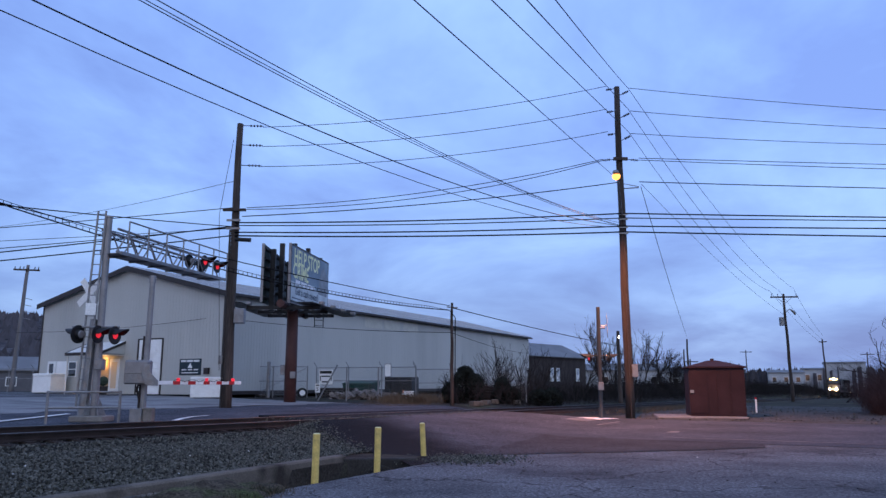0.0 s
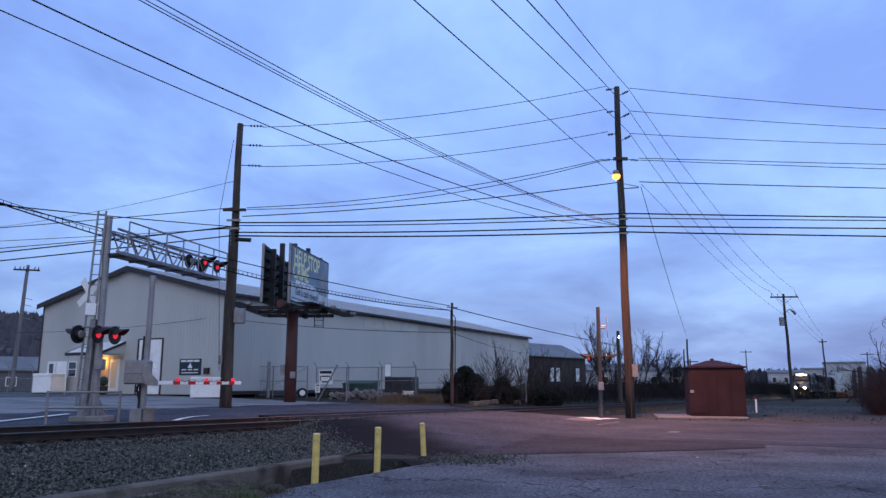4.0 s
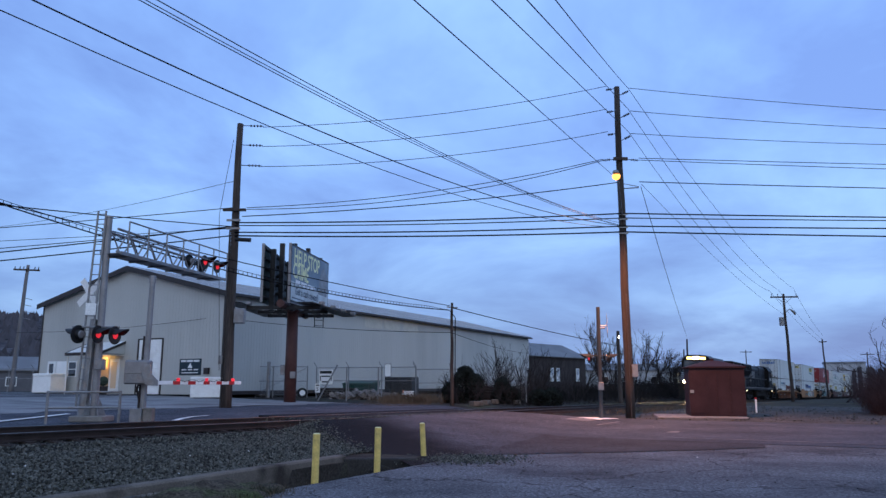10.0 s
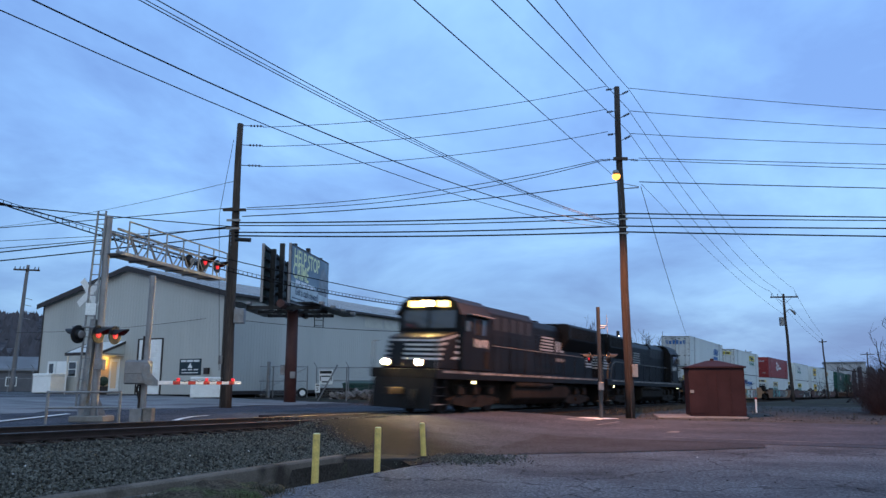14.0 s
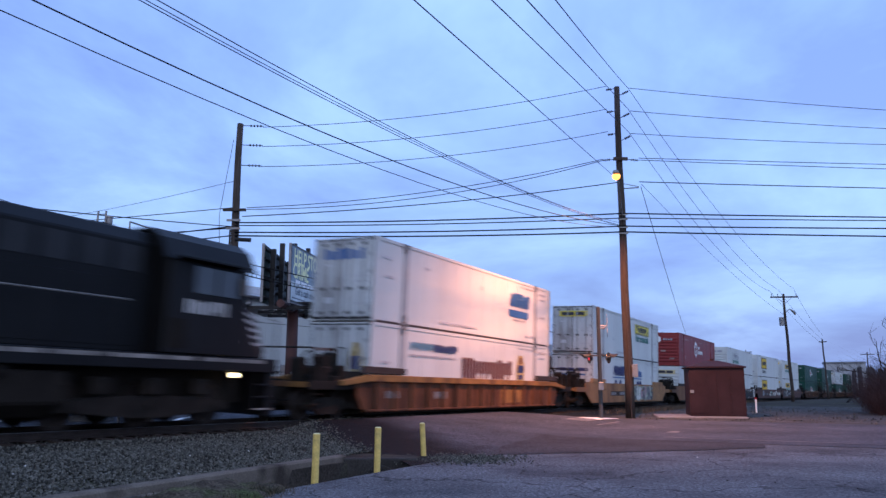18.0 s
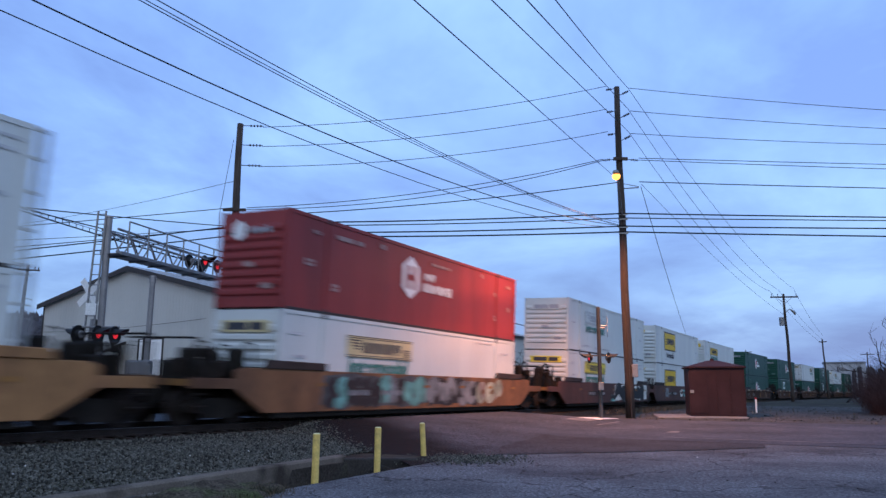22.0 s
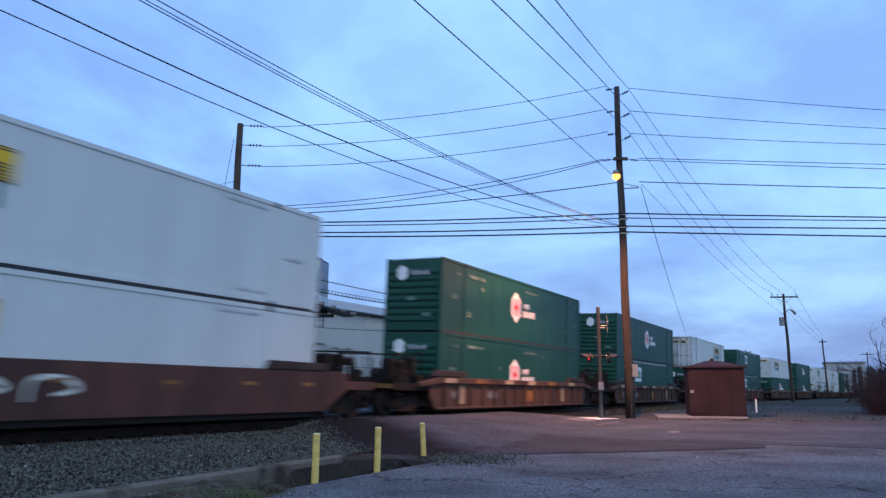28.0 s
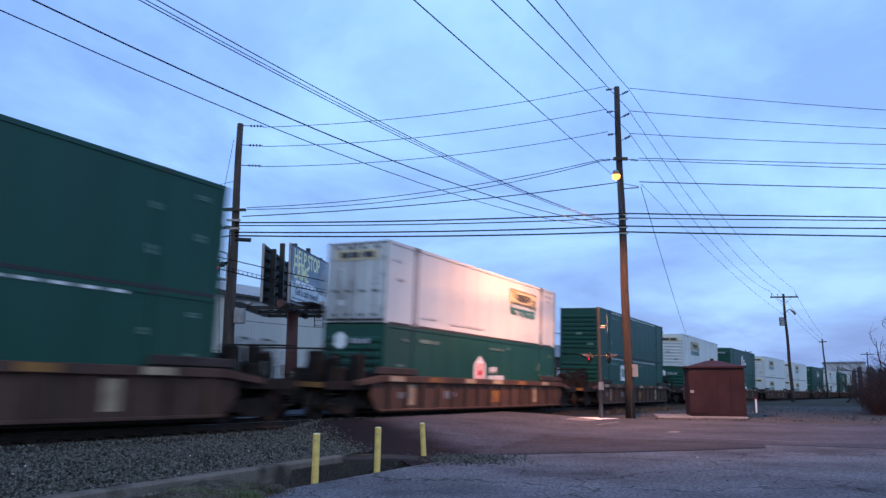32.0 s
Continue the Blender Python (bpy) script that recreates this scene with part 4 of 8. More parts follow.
# ---- overhead wires ----
def wire(p, q, sag=0.3, r=0.016, label="black overhead wire between utility poles", extra=None):
    p, q = Vector(p), Vector(q)
    pts = []
    for k in range(25):
        f = k / 24
        a = p.lerp(q, f)
        a.z -= 4 * sag * f * (1 - f)
        pts.append(a)
    m = Mesh().tube(pts, r, 5)
    return tagged(part("overhead_wire", m, WIRE), label, "cable", "overhead wires")


def beyond(p, q, f):
    p, q = Vector(p), Vector(q)
    return p + (q - p) * f


for zl, zr, ze in ((14.13, 16.6, 15.83), (13.13, 15.37, 14.83), (12.10, 14.17, 13.98)):
    wire((-8.95, 35.6, zl), (8.35, 36.38, zr), 0.42)
    e_ = beyond((9.5, 36.38, zr - 0.1), (22.6, 36.6, ze), 2.6)
    wire((9.5, 36.38, zr - 0.1), e_, 0.45)
wire((-9.5, 35.4, 9.98), (8.0, 36.2, 12.66), 0.45, 0.018)
wire((-9.5, 35.4, 9.90), (8.0, 36.2, 12.60), 0.62, 0.018)
wire((-9.7, 35.4, 9.55), (8.7, 36.2, 11.46), 0.22, 0.024)
for z, ze in ((12.72, 12.58), (12.62, 12.34)):
    wire((9.8, 36.2, z), beyond((9.8, 36.2, z), (22.3, 36.5, ze), 2.6), 0.1, 0.018)
wire((9.8, 36.3, 11.52), beyond((9.8, 36.3, 11.52), (22.2, 36.5, 11.34), 2.6), 0.1, 0.024)
for zl, zr, ze, r in ((9.22, 9.87, 9.83, 0.034), (9.08, 9.64, 9.66, 0.026), (8.75, 9.23, 9.26, 0.034), (8.58, 8.94, 8.86, 0.036)):
    wire((-10.0, 35.3, zl), (8.9, 36.15, zr), 0.12, r, "thick black communication cable between poles")
    wire((8.9, 36.15, zr), beyond((8.9, 36.15, zr), (22.0, 36.5, ze), 2.6), 0.08, r, "thick black communication cable between poles")
def long_wire(p, q, sag, r, g=0.5, label="black overhead wire crossing the yard"):
    """A wire through p to its end at q, carried on past p along the same curve by the share g."""
    p, q = Vector(p), Vector(q)
    e = p + (p - q) * g
    e.z += 4 * sag * g * (1 + g)
    return wire(e, q, sag * (1 + g) ** 2, r, label)


# three lines from behind the camera, past the tall pole to the far pole
FARPINS = ((34.23, 72.85, 10.74), (32.73, 72.85, 10.63), (31.94, 72.85, 10.46))
for k, (p, q, sag, drop) in enumerate((((2.59, 16.0, 10.30), (9.50, 36.4, 16.48), 0.05, 1.15), ((1.69, 14.0, 9.21), (9.45, 36.4, 15.36), 0.0, 1.3), ((0.98, 14.0, 9.21), (9.40, 36.4, 14.18), 0.0, 1.3))):
    long_wire(p, q, sag, 0.014)
    wire(q, FARPINS[k], drop, 0.013)
    wire(FARPINS[k], (58.5, 116, 8.9 - 0.7 * k), 0.5, 0.014)
long_wire((-0.46, 11.0, 7.58), (8.48, 36.2, 11.82), 0.0, 0.012)
wire((9.9, 36.3, 11.4), (33.4, 72.9, 8.0), 0.5, 0.011)
# lines that cross the yard overhead to the tall pole
for p, q, sag, r in (((-7.10, 12.0, 8.13), (8.66, 36.2, 9.28), 0.72, 0.016), ((-6.36, 10.0, 6.88), (8.66, 36.2, 9.20), 0.78, 0.010), ((-5.26, 12.0, 8.13), (8.66, 36.2, 9.28), 0.48, 0.010), ((-5.20, 12.0, 8.16), (8.66, 36.2, 9.31), 0.46, 0.009), ((-4.12, 10.0, 7.04), (8.67, 36.2, 9.42), 0.48, 0.009)):
    long_wire(p, q, sag, r)
# lines leaving the corner pole to the left
for z, q, r in ((9.98, (-21.1, 35, 8.95), 0.020), (9.05, (-20.68, 34.5, 7.68), 0.03), (9.0, (-20.88, 34.8, 7.92), 0.02), (8.6, (-20.46, 34.2, 7.23), 0.03), (8.95, (-21.04, 35.0, 8.31), 0.014)):
    wire((-10.2, 35.4, z), beyond((-10.2, 35.4, z), q, 1.7), 0.05, r)
wire((-10.2, 35.4, 9.05), beyond((-10.2, 35.4, 9.05), (-15.0, 24.2, 7.55), 1.6), 0.1, 0.022)
# the spun cable over the road, with its carrier wire above
wire((-18.23, 18.66, 7.99), (0.4, 44.9, 6.2), 0.31, 0.022, "carrier wire over the road")
a, b = Vector((0.4, 44.9, 5.93)), Vector((-18.40, 18.96, 8.6))
spun = thing("spun_cable", Matrix.Identity(4), "thick black cable hung by ties from a messenger wire", "cable", "overhead wires")
low_, high_, m = [], [], Mesh()
for k in range(129):
    f = k / 128
    c = a.lerp(b, f)
    c.z -= 4 * 0.96 * f * (1 - f)
    low_.append(c)
    high_.append(c + Vector((0, 0, 0.02 + 0.13 * smooth(0.0, 0.08, f))))
    m.rod(c, high_[-1], 0.013, seg=4)
part("cable", Mesh().tube(low_, 0.026, 6), WIRE, spun, "thick black cable")
part("messenger_wire", Mesh().tube(high_, 0.012, 5), WIRE, spun, "thin messenger wire")
tagged(part("ties", m, WIRE, spun, "short cable ties"), kind="stuff")
wire((0.5, 45, 6.1), (14.15, 61, 4.6), 0.1, 0.028)
wire((0.5, 44.9, 4.6), (-14.7, 52.0, 6.0), 0.2, 0.016)
wire((-14.7, 52.0, 6.3), (-34, 60.0, 5.6), 0.3, 0.012)
wire((0.5, 45.0, 4.6), (11.6, 101.0, 5.6), 0.3, 0.016)
wire((9.9, 36.4, 11.3), (29.07, 90, 7.2), 0.3, 0.018)
wire((-10.3, 35.4, 13.4), (-10.75, 35.2, 9.6), 0.0, 0.012, "thin ground wire beside the pole")
wire((-10.75, 35.2, 9.6), (-10.4, 35.3, 2.2), 0.0, 0.012, "thin ground wire beside the pole")
wire((-10.2, 35.4, 11.3), (-44.0, 60, 13.6), 0.6, 0.012)

# ---- signal hut ----
HUT = Matrix.Translation((13.55, 38.2, 0.0)) @ Matrix.Rotation(radians(-12), 4, "Z")
hut = thing("signal_hut", HUT, "dark red steel signal hut with a hipped roof", "hut")
HW, HD, HH = 1.27, 1.25, 2.42
part("wall", Mesh().box(-HW, HW, -HD, HD, 0.05, HH), HUTRED, hut, bevel=0.015)
for x in (-1.25, -0.62, 0.0, 0.62, 1.25):
    part("panel_seam", Mesh().box(x - 0.02, x + 0.02, -HD - 0.018, -HD, 0.06, HH), HUTRED, hut)
for y in (-0.9, -0.3, 0.3, 0.9):
    part("panel_seam", Mesh().box(HW, HW + 0.018, y - 0.02, y + 0.02, 0.06, HH), HUTRED, hut)
ro = 0.10
part("roof", Mesh().hexa([(-HW - ro, -HD - ro, HH), (HW + ro, -HD - ro, HH), (HW + ro, HD + ro, HH), (-HW - ro, HD + ro, HH), (-0.25, -0.1, HH + 0.32), (0.25, -0.1, HH + 0.32), (0.25, 0.1, HH + 0.32), (-0.25, 0.1, HH + 0.32)]), HUTRED, hut, "low hipped steel roof")
part("eave", Mesh().box(-HW - ro, HW + ro, -HD - ro, HD + ro, HH - 0.08, HH - 0.001), HUTRED, hut, "roof edge", 0.02)
part("vent", Mesh().rod((0, 0, HH + 0.3), (0, 0, HH + 0.42), 0.09), HUTRED, hut, "roof vent")
hd = part("door", Mesh().box(-1.3, -0.45, -HD - 0.035, -HD - 0.02, 0.2, 2.2), HUTRED, hut, "steel door")
part("handle", Mesh().box(-1.28, -1.1, -HD - 0.09, -HD - 0.036, 1.15, 1.3), GALV, hd, "steel latch", 0.01)
part("pad", Mesh().box(-2.9, 1.2, -2.2, 1.45, -0.15, 0.05), APRON, hut, "pale concrete pad", 0.03)

# small marker post with a red top
for x, y, h in ((17.65, 43.2, 0.78),):
    t = thing("marker_post", pose(x, y, ground_z(x, y) - 0.05, 0, 0.5, 0), "white marker post with a red top", "marker post")
    part("post", Mesh().box(-0.045, 0.045, -0.03, 0.03, 0, h), WHITE, t, bevel=0.008)
    part("band", Mesh().box(-0.048, 0.048, -0.033, 0.033, h, h + 0.10), RED, t, "red top", 0.008)

# ---- near-side crossing signal on a thin pole ----
LAMP_ON = glowing("lit_red_lens", (1.0, 0.03, 0.05), 0.7)
LAMP_DIM = mat("unlit_red_lens", (0.20, 0.10, 0.10), 0.15, var=0, bump=0, spec=0.6)


def flasher(parent, x, y, z, face, lit, r=0.32):
    """A round signal lamp with backplate and hood; face: the way it looks, in degrees from -y."""
    M = pose(x, y, z, 0, 0, face)
    h = part("signal_lamp", Mesh().rod((0, 0.0, 0), (0, 0.03, 0), r, seg=24), BLACK, parent, "round black signal backplate", at=M)
    part("lamp_case", Mesh().rod((0, 0.03, 0), (0, 0.13, 0), 0.15, 0.12, seg=16), BLACK, h)
    part("case_cover", Mesh().rod((0, 0.131, 0), (0, 0.15, 0), 0.115, 0.09, seg=16), ALU, h, "pale rear cover")
    part("lens", Mesh().rod((0, -0.03, 0), (0, -0.001, 0), 0.085, 0.11, seg=20), LAMP_ON if lit else LAMP_DIM, h, "lit red lens" if lit else "unlit red lens")
    hood = Mesh()
    for k in range(11):
        a = math.pi * k / 10
        q = 0.16 + 0.28 * math.sin(a)
        hood.v += [Vector((rr * math.cos(a), yy, rr * math.sin(a))) for rr, yy in ((0.165, 0.0), (0.165, -q), (0.18, -q), (0.18, 0.0))]
    for k in range(10):
        b = 4 * k
        hood.f += [(b + c, b + (c + 1) % 4, b + 4 + (c + 1) % 4, b + 4 + c) for c in range(4)]
    hood.f += [(3, 2, 1, 0), (40, 41, 42, 43)]
    part("hood", hood, BLACK, h, "black lamp hood")
    return h


SIGX, SIGY = 7.0, 34.0
sig = thing("crossing_signal", pose(SIGX, SIGY, ground_z(SIGX, SIGY) - 0.05), "weathered pole with two crossing lamps on a crossarm", "crossing signal")
part("pole", Mesh().rod((0, 0, 0), (0.03, 0, 5.0), 0.095, 0.085, seg=12), mat("pale_weathered_pole", (0.042, 0.046, 0.050), 0.85, var=0.3, scale=3, streak=10, bump=0.4), sig)
part("lamp_arm", Mesh().rod((-0.65, 0, 2.82), (0.7, 0, 2.82), 0.03), TRIM, sig, "steel lamp arm")
part("junction_box", Mesh().box(-0.12, 0.12, -0.25, -0.09, 1.3, 1.65), GALV, sig, "grey junction box", 0.02)
part("bell", Mesh().rod((0, -0.05, 4.05), (0.25, -0.05, 4.05), 0.03).ball((0.28, -0.05, 4.05), 0.05), GALV, sig, "bell bracket")
flasher(sig, -0.45, 0, 2.72, -82, True, 0.25)
flasher(sig, 0.45, 0, 2.72, 98, False, 0.25)
DULLWHITE = mat("weathered_white_sheet", (0.16, 0.16, 0.165), 0.7, var=0.25, scale=3)
cbs = part("crossbuck", Mesh().box(-0.61, 0.61, -0.012, 0.0, -0.115, 0.115, Matrix.Rotation(radians(45), 4, "Y")), DULLWHITE, sig, "white crossbuck blade", at=pose(0.40, 0, 4.15, 0, 0, 78))
part("blade", Mesh().box(-0.61, 0.61, -0.026, -0.014, -0.115, 0.115, Matrix.Rotation(radians(-45), 4, "Y")), DULLWHITE, cbs, "white crossbuck blade")
part("bracket", Mesh().rod((0.0, 0, 4.15), (0.4, 0, 4.15), 0.02, seg=6), GALV, sig, "sign bracket")
AMB = glowing("amber_lens", (1.0, 0.45, 0.12), 6.0)
part("side_light", Mesh().box(0.32, 0.42, -0.03, 0.03, 2.68, 2.85), AMB, sig, "amber side lens")

# ---- cantilever crossing mast ----
MX, MY = -10.24, 22.5
mast = thing("cantilever_mast", pose(MX, MY, 0.50), "aluminium cantilever mast with ladder, walkway and red lamps", "crossing signal")
part("base", Mesh().box(-0.55, 0.45, -0.4, 0.4, 0, 0.18), mat("grey_concrete_base", (0.19, 0.175, 0.16), 0.85, var=0.2, scale=3), mast, "concrete footing", 0.03)
for a in range(4):
    M = pose(0, 0, 0.16, 0, 0, 45 + 90 * a)
    part("gusset", Mesh().prism([(0.12, 0), (0.36, 0), (0.14, 0.5)], "y", -0.012, 0.012), GALV, mast, "steel gusset", at=M)
part("mast_tube", Mesh().rod((0, 0, 0.16), (0, 0, 6.1), 0.11, 0.10, seg=20), ALU, mast, "round aluminium mast", smooth_it=False)
part("mast_cap", Mesh().rod((0, 0, 6.1), (0, 0, 6.16), 0.12, seg=20), ALU, mast)
post2 = Mesh().rod((-0.36, 0.05, 0.0), (-0.22, 0.05, 3.0), 0.15, 0.12, seg=14)
part("cable_post", post2, GALV, mast, "second grey post")
lad = part("ladder", Mesh().rod((-0.5, -0.1, 0.4), (-0.3, -0.1, 6.3), 0.032).rod((-0.22, -0.1, 0.4), (-0.06, -0.1, 6.3), 0.032), GALV, mast, "steel ladder")
for k in range(19):
    f = k / 18
    z = 0.6 + f * 5.6
    a = -0.5 + 0.2 * (z - 0.4) / 5.9
    b = -0.22 + 0.16 * (z - 0.4) / 5.9
    part("rung", Mesh().rod((a, -0.1, z), (b, -0.1, z), 0.014, seg=6), GALV, lad)
# arm reaches out over the road, along the line
AR = pose(0.06, 0, 0, 0, 0, 76.5)
ARM_L = 5.9
arm = part("truss_arm", Mesh().rod((0, -0.28, 5.75), (ARM_L - 0.3, -0.28, 5.62), 0.04, seg=10).rod((0, 0.28, 5.75), (ARM_L - 0.3, 0.28, 5.62), 0.04, seg=10), ALU, mast, "aluminium truss arm", at=AR)
for y in (-0.28, 0.28):
    z0 = 5.0
    part("lower_chord", Mesh().rod((0, y, 5.05), (ARM_L, y, 5.05), 0.035, seg=10), ALU, arm)
    n_ = 6
    for k in range(n_):
        x0 = ARM_L * k / n_
        x1 = ARM_L * (k + 0.5) / n_
        x2 = ARM_L * (k + 1) / n_
        part("web", Mesh().rod((x0, y, 5.05), (x1, y, 5.7), 0.025, seg=6), ALU, arm)
        part("web", Mesh().rod((x1, y, 5.7), (x2, y, 5.05), 0.025, seg=6), ALU, arm)
walkway = part("walkway", Mesh().box(-0.1, ARM_L + 0.2, -0.50, 0.24, 4.96, 4.995), GALV, arm, "steel grating walkway", 0.01)
for k in range(6):
    x0 = 0.3 + k * 1.0
    part("bearer", Mesh().box(x0, x0 + 0.05, -0.5, 0.24, 4.91, 4.958), GALV, walkway)
part("end_board", Mesh().box(ARM_L - 0.3, ARM_L + 0.2, -0.50, 0.24, 4.997, 5.02), mat("weathered_plank", (0.16, 0.12, 0.09), 0.9, var=0.3, scale=3, streak=8), walkway, "weathered wooden end board")
part("walkway_edge", Mesh().box(-0.1, ARM_L + 0.2, -0.54, -0.502, 4.93, 5.03), GALV, walkway, "edge plate")
rail = part("guard_rail", Mesh().rod((0.2, -0.52, 6.0), (ARM_L + 0.2, -0.52, 6.0), 0.026, seg=6).rod((0.2, -0.52, 5.55), (ARM_L + 0.2, -0.52, 5.55), 0.018, seg=6), ALU, arm, "pipe guard rail")
for k in range(7):
    x0 = 0.2 + k * ARM_L / 6
    part("stanchion", Mesh().rod((x0, -0.52, 5.0), (x0, -0.52, 6.0), 0.024, seg=6), ALU, rail)
for x, y, z, turn, lit in ((4.19, -0.1, 5.41, 175, False), (5.3, 0.1, 5.42, 172, False), (4.93, -0.3, 5.50, 2, True), (5.79, -0.3, 5.46, 2, True)):
    flasher(arm, x, y, z, turn, lit, 0.25)
# lower lamp pair, crossbuck
la = part("lamp_arm", Mesh().rod((-0.75, -0.2, 2.75), (0.65, -0.2, 2.75), 0.03), GALV, mast, "lamp crossarm")
flasher(mast, -0.52, -0.3, 2.53, -110, False, 0.27)
flasher(mast, 0.10, -0.32, 2.53, 76, True, 0.26)
flasher(mast, 0.59, -0.3, 2.50, 76, True, 0.27)
CB = pose(-0.57, 0.36, 3.83, 0, 6, -22)
cb = part("crossbuck", Mesh().box(-0.54, 0.54, -0.012, 0.0, -0.105, 0.105, Matrix.Rotation(radians(45), 4, "Y")), WHITE, mast, "white crossbuck blade", at=CB)
part("blade", Mesh().box(-0.54, 0.54, -0.026, -0.014, -0.105, 0.105, Matrix.Rotation(radians(-45), 4, "Y")), WHITE, cb, "white crossbuck blade")
part("track_sign", Mesh().box(-0.14, 0.14, -0.02, 0, -0.2, 0.15), WHITE, mast, "small white plate", at=pose(-0.2, -0.3, 3.3, 0, 0, 30))
part("relay_box", Mesh().box(0.05, 0.3, -0.35, -0.1, 1.5, 1.8), GALV, mast, "brown relay box", 0.02)

# pipe rail round the mast
fr = thing("guard_railing", pose(-10.2, 21.75, 0.48, 0, 0, 14), "grey pipe railing in front of the mast", "railing")
for x in (-0.95, 0.95):
    part("post", Mesh().rod((x, 0, 0), (x, 0, 0.92), 0.04), GALV, fr)
for z in (0.45, 0.88):
    part("bar", Mesh().rod((-0.95, 0, z), (0.95, 0, z), 0.032), GALV, fr)
part("post", Mesh().rod((-0.25, 0.9, 0), (-0.25, 0.9, 0.9), 0.03), GALV, fr)
part("bar", Mesh().rod((-0.95, 0, 0.88), (-0.25, 0.9, 0.86), 0.02), GALV, fr)

# ---- gate mechanism with lowered arm ----
gate = thing("crossing_gate", pose(-8.62, 22.0, 0.52), "crossing gate with lowered red and white arm", "crossing gate")
part("base", Mesh().box(-0.3, 0.05, -0.2, 0.2, 0, 0.38), GALV, gate, "grey cable base", 0.02)
part("base", Mesh().box(0.06, 0.32, -0.15, 0.15, 0.02, 0.4), mat("weathered_junction_box", (0.16, 0.14, 0.125), 0.8, var=0.25, scale=4), gate, "weathered junction box", 0.02)
part("mast_tube", Mesh().rod((0, 0, 0.1), (0.04, 0, 4.0), 0.085, 0.08, seg=16), ALU, gate, "aluminium mast")
part("bell", Mesh().rod((0.04, 0, 4.0), (0.04, 0, 4.22), 0.095, seg=14), ALU, gate, "bell housing")
mech = part("mechanism", Mesh().box(-0.46, 0.22, -0.38, 0.0, 1.06, 1.74), GALV, gate, "grey gate mechanism case", 0.04)
part("lid", Mesh().box(-0.44, 0.20, -0.40, -0.381, 1.36, 1.70), ALU, mech, bevel=0.008)
part("stand_pipe", Mesh().rod((-0.16, 0.12, 0.1), (-0.12, 0.12, 2.45), 0.05, seg=10), TRIM, gate, "dark steel stand pipe")
part("conduit", Mesh().tube([(-0.1, 0.1, 0.4), (-0.2, 0.0, 0.9), (-0.12, -0.1, 1.15)], 0.035, 6), TRIM, gate)
part("counterweight", Mesh().prism([(0.08, 1.62), (0.31, 1.62), (0.33, 1.38), (0.55, 1.16), (0.55, 1.02), (0.2, 1.03), (0.08, 1.32)], "y", -0.46, -0.40), GALV, gate, "steel arm bracket", 0.01)
GA = pose(0.45, -0.42, 1.10, 0, 0, math.degrees(math.pi / 2 - TURN) + 3)
garm = part("gate_arm", Mesh().box(0, 3.6, -0.02, 0.02, -0.05, 0.055), WHITE, gate, "white gate arm", 0.008, at=GA)
for x, w in ((0.67, 0.28), (1.27, 0.3), (1.9, 0.26), (2.46, 0.24), (3.02, 0.25)):
    part("stripe", Mesh().box(x, x + w, -0.024, -0.0205, -0.05, 0.055), RED, garm, "red stripe")
for x in (0.89, 2.05, 3.22):
    part("gate_light", Mesh().box(x - 0.05, x + 0.05, -0.02, 0.02, 0.056, 0.09).rod((x, -0.04, 0.115), (x, 0.04, 0.115), 0.03, seg=10), LAMP_ON, garm, "lit red gate light")
part("lamp_wire", Mesh().tube([(0.7 + 0.11 * k, -0.03, 0.07 + 0.03 * math.sin(k * 1.2)) for k in range(22)], 0.008, 4), WIRE, garm)

# ---- billboard ----
bill = thing("billboard", pose(0, 0, 0), "double-sided billboard on a red-brown steel column", "billboard")
COLX, COLY = -9.05, 45.2
part("column", Mesh().rod((COLX, COLY, 0.4), (COLX, COLY, 6.1), 0.36, 0.33, seg=24), BILLSTEEL, bill, "red-brown steel column", smooth_it=True)
BF = Matrix.Translation((-8.62, 42.0, 6.14)) @ Matrix.Rotation(radians(90 - 8.2), 4, "Z")
face = part("panel", Mesh().box(0, 7.3, 0, 0.12, 0, 3.35), BLACK, bill, "poster panel with frame", 0.02, at=BF)
POSTER = mat("blue_poster_print", (0.15, 0.21, 0.27), 0.5, var=0.2, scale=0.5, stain=(0.24, 0.30, 0.34), samount=0.7, sscale=0.5)
part("poster", Mesh().box(0.12, 7.18, -0.012, -0.001, 0.12, 3.23), POSTER, face, "blue-grey poster")
part("poster_strip", Mesh().box(0.12, 7.18, -0.016, -0.013, 0.12, 1.2), mat("pale_poster", (0.45, 0.5, 0.52), 0.5, var=0.2), face, "pale lower half of the poster")
part("poster_figure", Mesh().prism([(5.1, 1.0), (6.9, 1.0), (6.9, 2.3), (6.3, 2.8), (5.7, 2.6), (5.3, 1.9)], "y", -0.02, -0.017), mat("grey_print", (0.2, 0.22, 0.24), 0.5, var=0.3, scale=2), face, "dark grey printed patch")
part("corner_label", Mesh().box(5.2, 7.1, -0.02, -0.017, 0.14, 0.45), mat("red_print", (0.5, 0.06, 0.07), 0.5), face, "red printed strip")
LET = mat("pale_yellow_letters", (0.80, 0.80, 0.46), 0.5, var=0.05)
WLET = mat("white_letters", (0.75, 0.76, 0.78), 0.5, var=0.05)
FM = Matrix.Rotation(radians(90), 4, "X")
words("lettering", "HELP STOP", 1.22, LET, face, Matrix.Translation((2.85, -0.024, 2.66)) @ FM, "pale yellow lettering", 0.80, 0.02)
words("lettering", "CRIME", 1.22, LET, face, Matrix.Translation((1.75, -0.024, 1.82)) @ FM, "pale yellow lettering", 0.80, 0.02)
